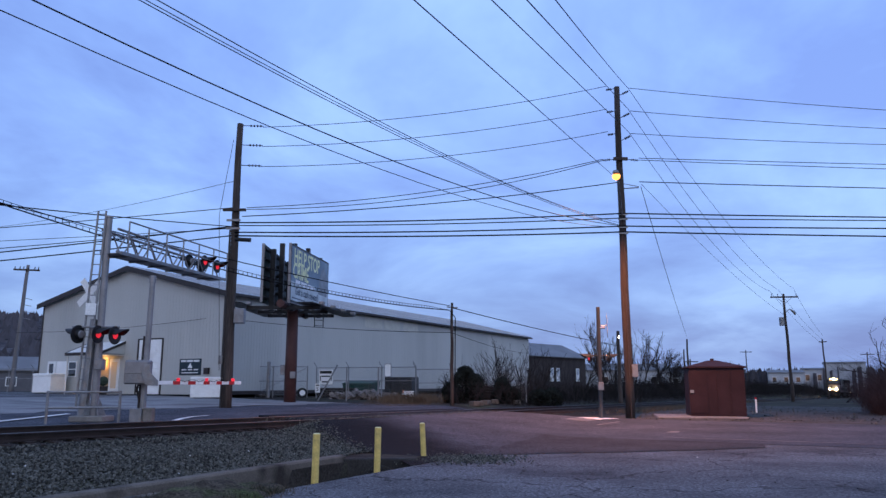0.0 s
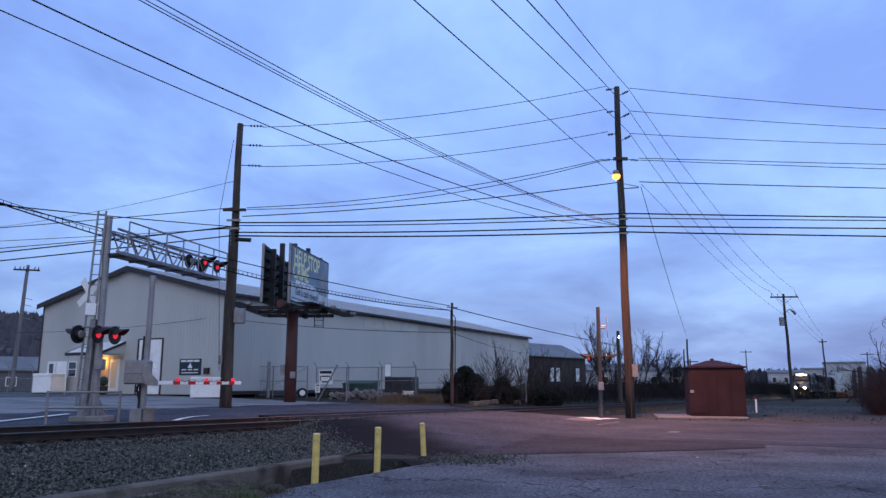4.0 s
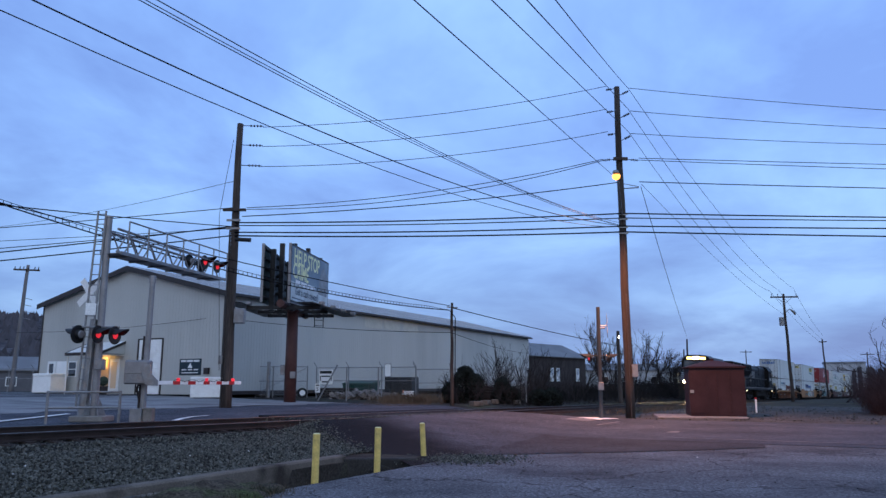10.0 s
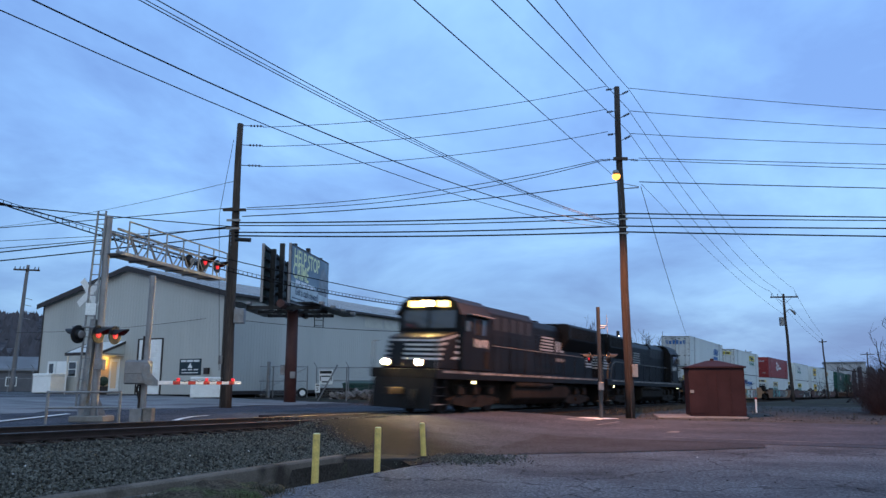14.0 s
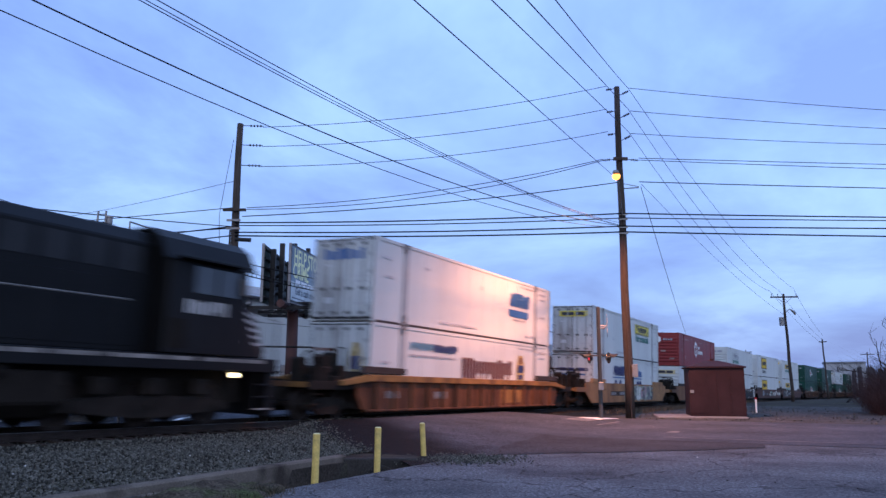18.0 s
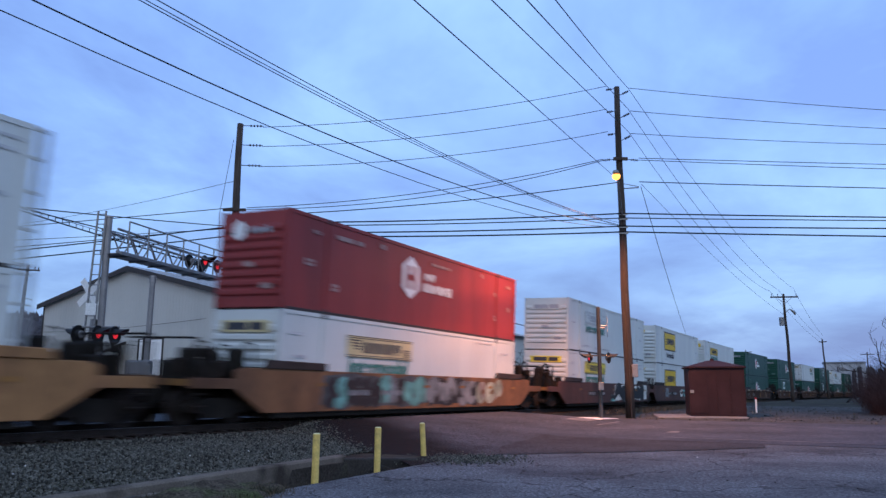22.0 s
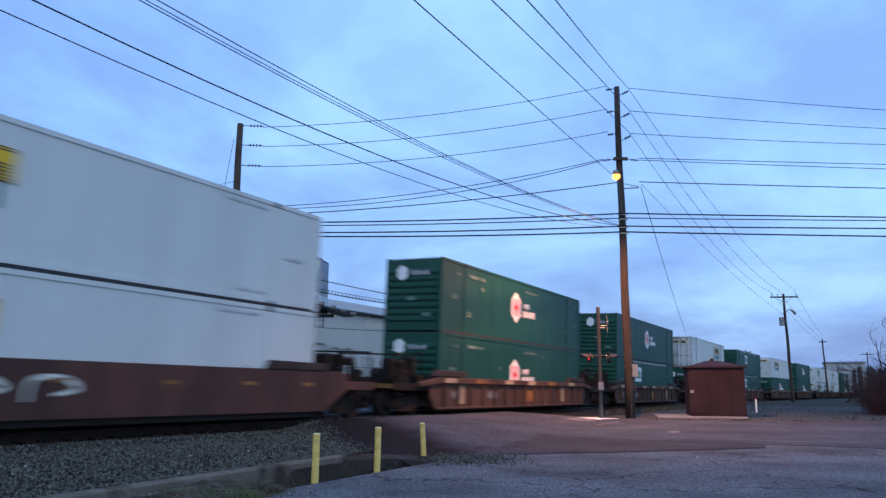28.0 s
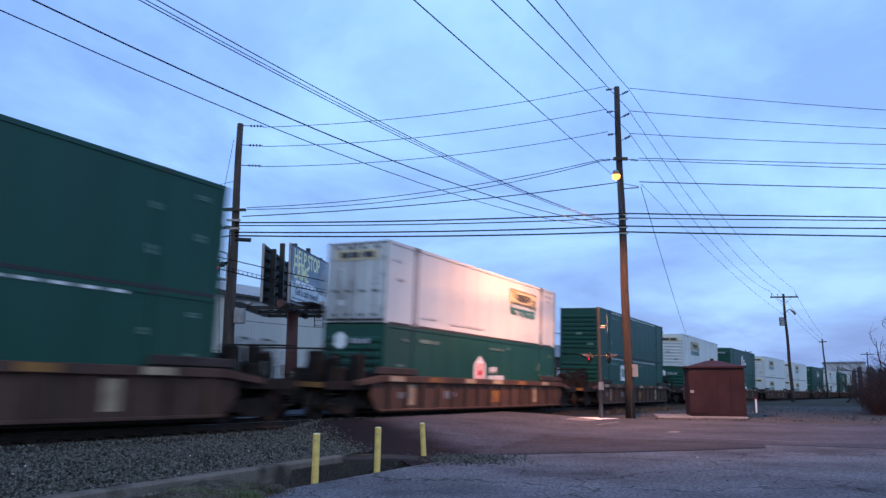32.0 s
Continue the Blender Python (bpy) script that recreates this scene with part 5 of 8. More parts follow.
part("lettering_bar", Mesh().box(0.85, 1.65, -0.024, -0.02, 1.10, 1.36).box(1.8, 2.9, -0.024, -0.02, 1.10, 1.36).box(3.05, 4.4, -0.024, -0.02, 1.10, 1.36), WLET, face, "white lettering bar")
words("lettering", "Get a cash reward", 0.62, mat("dark_letters", (0.05, 0.07, 0.10), 0.5), face, Matrix.Translation((2.95, -0.024, 0.70)) @ FM, "dark lettering", 0.9, 0.014)
part("lettering_bar", Mesh().box(0.3, 2.6, -0.024, -0.02, 0.24, 0.32), mat("dark_bar", (0.1, 0.12, 0.15), 0.5), face)
B2 = Matrix.Translation((-10.26, 42.2, 6.14)) @ Matrix.Rotation(radians(90 + 0.6), 4, "Z")
back = part("panel", Mesh().box(0, 7.3, -0.06, 0.06, 0, 3.35), mat("dark_green_panel", (0.015, 0.03, 0.028), 0.6), bill, "back of the second poster panel", 0.02, at=B2)
for k in range(6):
    part("stringer", Mesh().box(0.1, 7.2, -0.16, -0.07, 0.25 + k * 0.56, 0.37 + k * 0.56), BLACK, back, "steel stringer")
for x, up_, um in ((1.3, 3.25, 3.55), (3.75, 4.05, 3.7), (6.2, 3.3, 3.5)):
    part("upright", Mesh().box(x - 0.12, x + 0.12, -0.46, -0.17, -0.4, up_), BLACK, back, "steel upright")
    part("upright", Mesh().box(x - 0.10, x + 0.10, 0.14, 0.38, -0.4, um), BLACK, face, "steel upright")
part("edge_strip", Mesh().box(-0.035, -0.001, -0.075, 0.075, 0, 3.35), ALU, back, "pale panel edge")
part("edge_strip", Mesh().box(-0.035, -0.001, -0.02, 0.13, 0, 3.35), ALU, face, "pale panel edge")
part("edge_strip", Mesh().box(0, 7.3, -0.02, 0.13, -0.05, -0.001), ALU, face, "pale panel edge")
part("head_beam", Mesh().rod((COLX, 41.6, 6.0), (COLX, 49.5, 6.0), 0.22, seg=12), BILLSTEEL, bill, "steel head beam")
for y in (42.6, 45.2, 47.8):
    part("outrigger", Mesh().box(COLX - 2.1, COLX + 2.1, y - 0.08, y + 0.08, 5.75, 5.95), BLACK, bill, "steel outrigger")
for x, ang in ((-7.6, 8.5), (-11.6, 0.5)):
    W_ = Matrix.Translation((x, 41.2, 5.98)) @ Matrix.Rotation(radians(90 - ang), 4, "Z")
    wk = part("catwalk", Mesh().box(0, 9.0, -0.45, 0.45, 0, 0.06), BLACK, bill, "steel catwalk", at=W_)
    for k in range(4):
        part("lamp", Mesh().box(1.0 + 2.2 * k, 1.3 + 2.2 * k, -0.75, -0.45, 0.02, 0.18), ALU, wk, "poster floodlight", 0.02)
lad2 = part("ladder", Mesh().rod((-7.9, 46.2, 5.0), (-7.9, 46.2, 6.0), 0.03).rod((-7.4, 46.4, 5.0), (-7.4, 46.4, 6.0), 0.03), BLACK, bill, "short hanging ladder")
for z in (5.1, 5.45, 5.8):
    part("rung", Mesh().rod((-7.9, 46.2, z), (-7.4, 46.4, z), 0.02), BLACK, lad2)
part("meter_box", Mesh().box(COLX - 0.6, COLX - 0.33, COLY - 0.2, COLY + 0.1, 2.1, 2.7), GALV, bill, "grey box on the column", 0.02)
part("meter_box", Mesh().box(COLX + 0.05, COLX + 0.35, COLY - 0.5, COLY - 0.33, 1.9, 2.3), ALU, bill, "pale box on the column", 0.02)

# ---- fence, yard clutter ----
def chain_fence(a, b, h=2.2, spacing=2.9, arms=True, gate=False, mesh=True):
    a, b = Vector(a), Vector(b)
    L = (b - a).length
    ang = math.degrees(math.atan2(b.y - a.y, b.x - a.x))
    t = thing("chain_link_gate" if gate else "chain_link_fence", Matrix.Translation((a.x, a.y, ground_z(a.x, a.y))) @ Matrix.Rotation(radians(ang), 4, "Z"), "rusty chain-link gate, closed" if gate else "galvanised chain-link fence with angled post tops", "gate" if gate else "fence")
    n = max(1, round(L / spacing))
    for k in range(n + 1):
        x = L * k / n
        m = Mesh().rod((x, 0, -0.1), (x, 0, h), 0.045, seg=8)
        if arms:
            m.rod((x, 0, h), (x - 0.12, -0.25, h + 0.35), 0.025, seg=6)
        part("post", m, GALV, t)
    for z in ((0.12, h * 0.5, h - 0.05) if gate else (h * 0.55, h - 0.05)):
        part("rail", Mesh().rod((0, 0, z), (L, 0, z), 0.025, seg=6), GALV, t)
    if gate:
        part("brace", Mesh().rod((0, 0, 0.15), (L, 0, h - 0.1), 0.02, seg=6), GALV, t)
    if mesh:
        m = Mesh()
        k = -h
        while k < L:
            for sg in (0, 1):
                x0, x1 = max(k, 0), min(k + h, L)
                z0, z1 = x0 - k, x1 - k
                if sg:
                    z0, z1 = h - z0, h - z1
                p, q = Vector((x0, 0.0, z0)), Vector((x1, 0.0, z1))
                i = len(m.v)
                w = Vector((0, 0, 0.005))
                m.v += [p - w, q - w, q + w, p + w]
                m.f.append((i, i + 1, i + 2, i + 3))
            k += 0.16
        tagged(part("wire_mesh", m, GALV, t, "woven wire mesh"), kind="stuff")
    return t


chain_fence((-13.6, 55.4, 0), (-9.9, 55.6, 0), 2.2, 1.25, gate=True, arms=False)
chain_fence((-9.3, 56.0, 0), (-1.9, 53.4, 0))
chain_fence((-1.9, 53.4, 0), (5.6, 51.4, 0))
g = thing("gate_post", pose(-12.6, 55.0, ground_z(-12.6, 55.0)), "thick grey gate post", "post")
part("post", Mesh().rod((0, 0, -0.1), (0, 0, 2.5), 0.13, seg=12), GALV, g)

BINGREEN = mat("green_bin_paint", (0.015, 0.06, 0.045), 0.6, var=0.2, stain=(0.04, 0.035, 0.03), samount=0.5)
dm = thing("dumpster", pose(-6.3, 59.0, ground_z(-6.3, 59.0), 0, 0, -18), "green steel dumpster behind the fence", "dumpster")
part("body", Mesh().hexa([(-1.1, -0.7, 0.1), (1.1, -0.7, 0.1), (1.1, 0.7, 0.1), (-1.1, 0.7, 0.1), (-1.25, -0.85, 1.0), (1.25, -0.85, 1.0), (1.25, 0.8, 1.2), (-1.25, 0.8, 1.2)]), BINGREEN, dm, bevel=0.03)
part("lid", Mesh().hexa([(-1.25, -0.9, 1.01), (1.25, -0.9, 1.01), (1.25, 0.8, 1.21), (-1.25, 0.8, 1.21), (-1.25, -0.9, 1.07), (1.25, -0.9, 1.07), (1.25, 0.8, 1.3), (-1.25, 0.8, 1.3)]), BINGREEN, dm, "sloping lid")
for x in (-0.9, 0.0, 0.9):
    part("rib", Mesh().box(x - 0.05, x + 0.05, -0.86, -0.72, 0.15, 0.95), BINGREEN, dm)
bk = thing("steel_skip", pose(-3.1, 57.5, ground_z(-3.1, 57.5), 0, 0, -15), "black open steel skip by the fence", "skip")
for y in (-0.9, 0.82):
    part("side", Mesh().box(-1.05, 1.05, y, y + 0.08, 0.1, 1.6), BLACK, bk, bevel=0.01)
for x in (-1.05, 0.97):
    part("end", Mesh().box(x, x + 0.08, -0.81, 0.81, 0.1, 1.6), BLACK, bk)
part("floor", Mesh().box(-0.96, 0.96, -0.81, 0.81, 0.05, 0.12), BLACK, bk)
for x in (-0.6, 0.0, 0.6):
    part("rib", Mesh().box(x - 0.05, x + 0.05, -0.98, -0.905, 0.1, 1.55), BLACK, bk)
rub = Mesh()
r_ = random.Random(21)
for _ in range(260):
    x, y = r_.uniform(-8.0, -3.4), r_.uniform(54.6, 56.3)
    q = r_.uniform(0.05, 0.32)
    M = Matrix.Translation((x, y, ground_z(x, y) + r_.uniform(0, 0.45) * math.exp(-((x + 5.5) / 2.2) ** 2))) @ Euler((r_.uniform(-0.6, 0.6), r_.uniform(-0.6, 0.6), r_.uniform(0, 6))).to_matrix().to_4x4()
    rub.box(-q * 1.6, q * 1.6, -q * 0.6, q * 0.6, -q * 0.3, q * 0.3, M)
tagged(part("rubble", rub, mat("mixed_rubble", (0.16, 0.135, 0.12), 0.9, var=0.6, scale=2.0)), "heap of broken timber and rubble", "rubble", kind="stuff")


def timber_stack(x, y, w, layers, ang, label):
    t = thing("timber_stack", pose(x, y, ground_z(x, y), 0, 0, ang), label, "timber stack")
    for k in range(layers):
        for j in range(4):
            a, b = r_.uniform(-0.12, 0.12), r_.uniform(0.12, 0.17)
            part("beam", Mesh().box(-w / 2 + a, w / 2 + a, j * 0.22, j * 0.22 + 0.19, k * 0.18, k * 0.18 + b), OLDBEAM, t, bevel=0.012)


OLDBEAM = mat("old_dark_timber", (0.035, 0.030, 0.027), 0.95, spec=0.1, var=0.4, scale=1.5, streak=8, bump=0.4)
timber_stack(-8.1, 57.3, 2.9, 4, -18, "dark weathered timber beams stacked behind the fence")
timber_stack(3.0, 51.0, 1.1, 6, -10, "dark short timber beams stacked in the scrub")
co_ = thing("traffic_cone", pose(-2.75, 53.0, ground_z(-2.75, 53.0)), "faded orange traffic cone", "traffic cone")
part("cone", Mesh().rod((0, 0, 0.04), (0, 0, 0.72), 0.16, 0.03, seg=14), mat("faded_orange", (0.6, 0.2, 0.08), 0.6), co_)
part("collar", Mesh().rod((0, 0, 0.38), (0, 0, 0.52), 0.105, 0.075, seg=14), WHITE, co_, "white collar")
part("foot", Mesh().box(-0.2, 0.2, -0.2, 0.2, 0, 0.04), RUBBER, co_)
tb = thing("plastic_tub", pose(-2.35, 52.4, ground_z(-2.35, 52.4)), "pale plastic tub by the fence", "tub")
part("body", Mesh().rod((0, 0, 0), (0, 0, 0.62), 0.28, 0.34, seg=16), WHITE, tb)
part("rim", Mesh().rod((0, 0, 0.62), (0, 0, 0.66), 0.37, seg=16), WHITE, tb)
ty = thing("trailer_wheel", pose(-10.05, 54.6, ground_z(-10.05, 54.6) + 0.35, 0, 0, 20), "dark trailer wheel with a white hub", "wheel")
part("tyre", Mesh().rod((0, 0.0, 0), (0, 0.22, 0), 0.35, seg=24), RUBBER, ty, bevel=0.02)
part("rim", Mesh().rod((0, -0.012, 0), (0, -0.001, 0), 0.2, seg=20), WHITE, ty, "white rim")
sgn = thing("fence_sign", pose(-8.55, 55.7, 0, 0, 0, -19), "white sign on the fence with lettering bars", "sign")
part("board", Mesh().box(-0.55, 0.55, -0.06, -0.03, 1.55, 2.6), WHITE, sgn, bevel=0.01)
part("lettering_bar", Mesh().box(-0.48, 0.48, -0.066, -0.061, 2.32, 2.52), BLACK, sgn)
part("lettering_bar", Mesh().box(-0.34, 0.34, -0.066, -0.061, 2.08, 2.18), BLACK, sgn)
part("lettering_bar", Mesh().box(-0.30, 0.30, -0.066, -0.061, 1.68, 1.78), BLACK, sgn)
for x in (-0.46, 0.42):
    part("emblem", Mesh().prism([(x, 1.8), (x + 0.06, 1.8), (x + 0.08, 2.15), (x - 0.02, 2.15)], "y", -0.066, -0.061), BLACK, sgn)
sg5 = thing("speed_sign", pose(-9.15, 55.8, 0, 0, 0, -19), "small white speed limit sign reading five", "sign")
part("board", Mesh().box(-0.2, 0.2, -0.06, -0.03, 0.95, 1.6), WHITE, sg5, bevel=0.01)
words("lettering", "5", 0.42, BLACK, sg5, Matrix.Translation((0, -0.064, 1.2)) @ Matrix.Rotation(radians(90), 4, "X"))
part("lettering_bar", Mesh().box(-0.14, 0.14, -0.066, -0.061, 1.44, 1.52), BLACK, sg5)
sg6 = thing("fence_sign", pose(-3.9, 54.0, 0, 0, 0, -19), "plain white sign on the fence", "sign")
part("board", Mesh().box(-0.22, 0.22, -0.06, -0.03, 2.1, 2.95), WHITE, sg6, bevel=0.01)
part("frame", Mesh().box(-0.25, 0.25, -0.03, -0.02, 2.07, 2.98), BLACK, sg6)
lp = thing("leaning_post", pose(-8.3, 51.0, ground_z(-8.3, 51.0), 0, 28, 0), "grey post leaning over by the yard entrance", "post")
part("post", Mesh().rod((0, 0, -0.1), (0, 0, 2.6), 0.05, seg=8), GALV, lp)
for x, y, h in ((-6.4, 50.6, 2.2), (-4.2, 49.5, 2.2)):
    q = thing("steel_post", pose(x, y, ground_z(x, y)), "bare steel fence post", "post")
    part("post", Mesh().rod((0, 0, -0.1), (0, 0, h), 0.05, seg=8), GALV, q)
pl = thing("planter", pose(-24.6, 55.2, ground_z(-24.6, 55.2)), "dark planter by the entrance", "planter")
part("pot", Mesh().rod((0, 0, 0), (0, 0, 0.6), 0.28, 0.36, seg=14), TRIM, pl)
part("plant", Mesh().ball((0, 0, 0.95), 0.36, 8, 6), mat("dark_evergreen", (0.03, 0.045, 0.03), 0.9, var=0.4, scale=8, bump=0.8), pl, "clipped dark shrub")

# ---- bare trees and scrub ----
BARK = mat("winter_bark", (0.032, 0.027, 0.025), 0.95, spec=0.05, var=0.3, scale=4, bump=0.5, streak=4)
TWIG = mat("bare_twigs", (0.042, 0.035, 0.034), 0.95, spec=0.03, var=0.3, scale=3, bump=0)
SCRUB = mat("dark_scrub", (0.022, 0.019, 0.018), 0.95, spec=0.03, var=0.4, scale=1.5, bump=0)
DEAD = mat("dead_grass", (0.10, 0.076, 0.052), 0.95, spec=0.05, var=0.4, scale=1.2, fine=0.2, bump=0)
MOSS = mat("mossy_grass", (0.05, 0.05, 0.028), 0.95, var=0.5, scale=4, bump=0)


def grow(m, tw, p, d, length, rad, depth, r, spread=0.55, up=0.25):
    pts, k = [p], 4
    for i in range(k):
        d = (d + Vector((r.gauss(0, 0.16), r.gauss(0, 0.16), r.gauss(0, 0.10) + up * 0.12))).normalized()
        pts.append(pts[-1] + d * length / k)
    rr = [rad * (1 - 0.5 * i / k) for i in range(k + 1)]
    (m if depth > 1 else tw).tube(pts, [max(q, 0.008 + 0.004 * depth) for q in rr], 5 if depth > 1 else 3)
    if depth == 0:
        return
    for i in range(r.randint(3, 4) if depth > 1 else r.randint(3, 5)):
        f = r.uniform(0.3, 1.0)
        q = pts[min(k, int(f * k) + (1 if f > 0.9 else 0))]
        nd = (d + Vector((r.gauss(0, spread), r.gauss(0, spread), r.gauss(0, spread * 0.6) + up))).normalized()
        grow(m, tw, q, nd, length * r.uniform(0.5, 0.8), rad * 0.56, depth - 1, r, spread, up)


def bare_tree(name, h, stems, depth, seed, label, spread=0.55, up=0.25, rad=None):
    r = random.Random(seed)
    t = thing(name, Matrix.Identity(4), label, "tree" if "tree" in name else "bush")
    m, tw = Mesh(), Mesh()
    for k in range(stems):
        d = Vector((r.gauss(0, 0.12 + 0.05 * stems), r.gauss(0, 0.12 + 0.05 * stems), 1)).normalized()
        grow(m, tw, Vector((r.gauss(0, 0.08 * stems), r.gauss(0, 0.08 * stems), -0.1)), d, h * 0.45 * r.uniform(0.8, 1.1), rad or h * 0.017, depth, r, spread, up)
    part("trunk", m, BARK, t, "bare branching stems")
    part("crown", tw, TWIG, t, "bare winter twigs")
    return t


def put(ob, x, y, scale=1.0, turn=0.0, first=False, z=None):
    m = Matrix.Translation((x, y, ground_z(x, y) if z is None else z)) @ Matrix.Rotation(turn, 4, "Z")
    if first:
        ob.matrix_basis = m
        o = ob
    else:
        o = copy_thing(ob, m)
    o.scale = (scale,) * 3
    return o


rt_ = random.Random(5)
tree_a = bare_tree("bare_tree", 6.2, 2, 4, 31, "bare winter tree with a spreading crown")
tree_b = bare_tree("bare_tree", 7.0, 1, 4, 32, "bare slender winter tree")
bush_a = bare_tree("bare_shrub", 4.2, 6, 2, 33, "bare shrub of upright winter stems", 0.4, 0.5, 0.035)
bush_b = bare_tree("bare_shrub", 3.4, 7, 2, 34, "bare tangled winter shrub", 0.6, 0.3, 0.03)
tree_c = bare_tree("bare_tree", 7.2, 3, 5, 37, "bare tree with a fine haze of twigs", 0.5, 0.22, 0.05)
put(tree_c, 29.5, 95.0, 0.95, 0.0, True)
put(tree_c, 27.2, 94.0, 0.8, 2.1)
put(tree_c, 33.0, 97.0, 0.8, 3.6)
tree_d = bare_tree("bare_tree", 7.4, 4, 4, 38, "slender bare tree of several upright stems", 0.34, 0.55, 0.055)
put(tree_d, 14.9, 70.0, 1.05, 5.0, True)
put(tree_d, 17.7, 71.0, 0.98, 2.6)
put(tree_d, 16.2, 73.0, 0.85, 1.2)
put(tree_c, 44.0, 64.0, 0.8, 1.0)
put(tree_a, 36.0, 101.0, 0.9, 0.0, True)
put(tree_b, 12.9, 69.0, 0.8, 0.4, True)
put(tree_b, 34.0, 95.0, 0.75, 1.0)
put(tree_a, 38.0, 99.0, 1.0, 3.0)
put(tree_b, 26.0, 93.0, 1.3, 1.9)
put(tree_b, 38.5, 100.0, 0.95, 4.0)
put(bush_b, 73.0, 150.0, 2.0, 2.4)
put(tree_a, 41.5, 67.0, 0.95, 1.4)
put(tree_b, 43.5, 71.0, 0.95, 1.9)
put(tree_a, 44.5, 66.0, 0.8, 5.1)
near_tree = bare_tree("bare_tree", 6.5, 3, 4, 36, "bare tree reaching in over the verge", 0.6, 0.1)
put(near_tree, 27.6, 43.5, 0.9, 0.7, True)
for x, y, sc in ((0.8, 48.7, 0.6), (2.3, 49.0, 0.7), (3.3, 49.5, 0.75), (4.6, 49.9, 0.8)):
    put(bush_b, x, y, sc, 2 * x)
put(bush_a, 3.4, 53.5, 1.35, 0.0, True)
put(bush_b, 1.5, 52.0, 1.0, 0.0, True)
for k in range(40):
    s, n = rt_.uniform(48, 115), rt_.uniform(20, 29)
    x, y = xy(s, lat(s) - TRACK_N + n)
    put(bush_a if k % 2 else bush_b, x, y, rt_.uniform(0.55, 0.95), rt_.uniform(0, 6))
for x, y, sc in ((5.2, 54.3, 1.5), (6.5, 55.0, 1.3), (4.3, 55.0, 1.2), (7.9, 56.5, 1.0), (0.0, 52.6, 0.7)):
    put(bush_a, x, y, sc, x)
for k in range(9):
    put(bush_b, 37.5 + rt_.uniform(-2, 5), 63 + rt_.uniform(-4, 6), rt_.uniform(0.7, 1.2), rt_.uniform(0, 6))


def brush(name, spots, count, hgt, material, seed, label, width=0.02, lean=0.35, category="brush"):
    """A thicket of many thin blades or twigs."""
    r = random.Random(seed)
    m = Mesh()
    for _ in range(count):
        cx, cy, rx, ry, hh = spots[r.randrange(len(spots))]
        x, y = cx + r.gauss(0, rx), cy + r.gauss(0, ry)
        h = hgt * hh * r.uniform(0.35, 1.0)
        z = ground_z(x, y)
        a = r.uniform(0, 6.28)
        dx, dy = math.cos(a) * width, math.sin(a) * width
        lx, ly = r.gauss(0, lean) * h, r.gauss(0, lean) * h
        z0 = z + (r.random() ** 2) * hh * hgt * 0.6 - 0.03
        i = len(m.v)
        m.v += [Vector((x - dx, y - dy, z0)), Vector((x + dx, y + dy, z0)), Vector((x + lx * 0.6 + dx * 0.6, y + ly * 0.6 + dy * 0.6, z0 + h * 0.6)), Vector((x + lx, y + ly, z0 + h))]
        m.f += [(i, i + 1, i + 2), (i, i + 2, i + 3)]
    return tagged(part(name, m, material), label, category, kind="stuff")


spots = []
for s in range(41, 240, 3):
    x, y = xy(s, lat(s) - TRACK_N + 21.5)
    if s > 44:
        spots.append((x, y, 1.4, 1.2, (0.8 + 0.3 * math.sin(s)) * (0.35 if s < 60 else 0.7)))
    x, y = xy(s, lat(s) - TRACK_N + 26)
    if s > 54:
        spots.append((x, y, 1.6, 1.8, (1.5 + 0.4 * math.sin(s * 1.7)) * (0.5 if s < 85 else 0.85)))
brush("scrub_thicket", spots, 95000, 1.35, SCRUB, 41, "dark leafless scrub along the railway", 0.014, 0.9)
brush("scrub_thicket", [(40 + 1.3 * k, 62 + (k % 4) * 2.2, 1.4, 1.6, 1.0 + 0.35 * (k % 3)) for k in range(9)], 30000, 2.0, mat("reddish_scrub", (0.05, 0.028, 0.028), 0.95, var=0.4, bump=0), 42, "dense reddish bare scrub beside the verge", 0.014, 0.9)
brush("scrub_thicket", [(23.3 + 0.55 * k, 38.8 + (k % 3) * 1.3, 0.42, 0.7, 0.7 + 0.22 * (k % 3)) for k in range(8)], 45000, 1.7, mat("dark_red_scrub", (0.046, 0.030, 0.032), 0.95, var=0.4, bump=0), 48, "dense dark bare scrub beside the gravel", 0.008, 0.7)
def tufts(name, lumps, count, size, material, seed, label, category):
    """A dense shrub: small sprays of foliage set on and in overlapping rounded lumps."""
    r = random.Random(seed)
    m = Mesh()
    for _ in range(count):
        cx, cy, cz, rx, rz_ = lumps[r.randrange(len(lumps))]
        d = Vector((r.gauss(0, 1), r.gauss(0, 1), r.gauss(0, 1))).normalized()
        q = r.uniform(0.65, 1.08)
        p = Vector((cx + d.x * rx * q, cy + d.y * rx * q, ground_z(cx, cy) + max(0.05, cz + d.z * rz_ * q)))
        e = (d + Vector((r.gauss(0, 0.5), r.gauss(0, 0.5), r.gauss(0, 0.4) + 0.5))).normalized() * size * r.uniform(0.5, 1.3)
        w = e.cross(Vector((r.gauss(0, 1), r.gauss(0, 1), r.gauss(0, 1)))).normalized() * size * 0.28
        i = len(m.v)
        m.v += [p - w * 0.4, p + w * 0.4, p + e * 0.6 + w, p + e, p + e * 0.6 - w]
        m.f += [(i, i + 1, i + 2), (i, i + 2, i + 3), (i, i + 3, i + 4)]
    return tagged(part(name, m, material), label, category, kind="stuff")


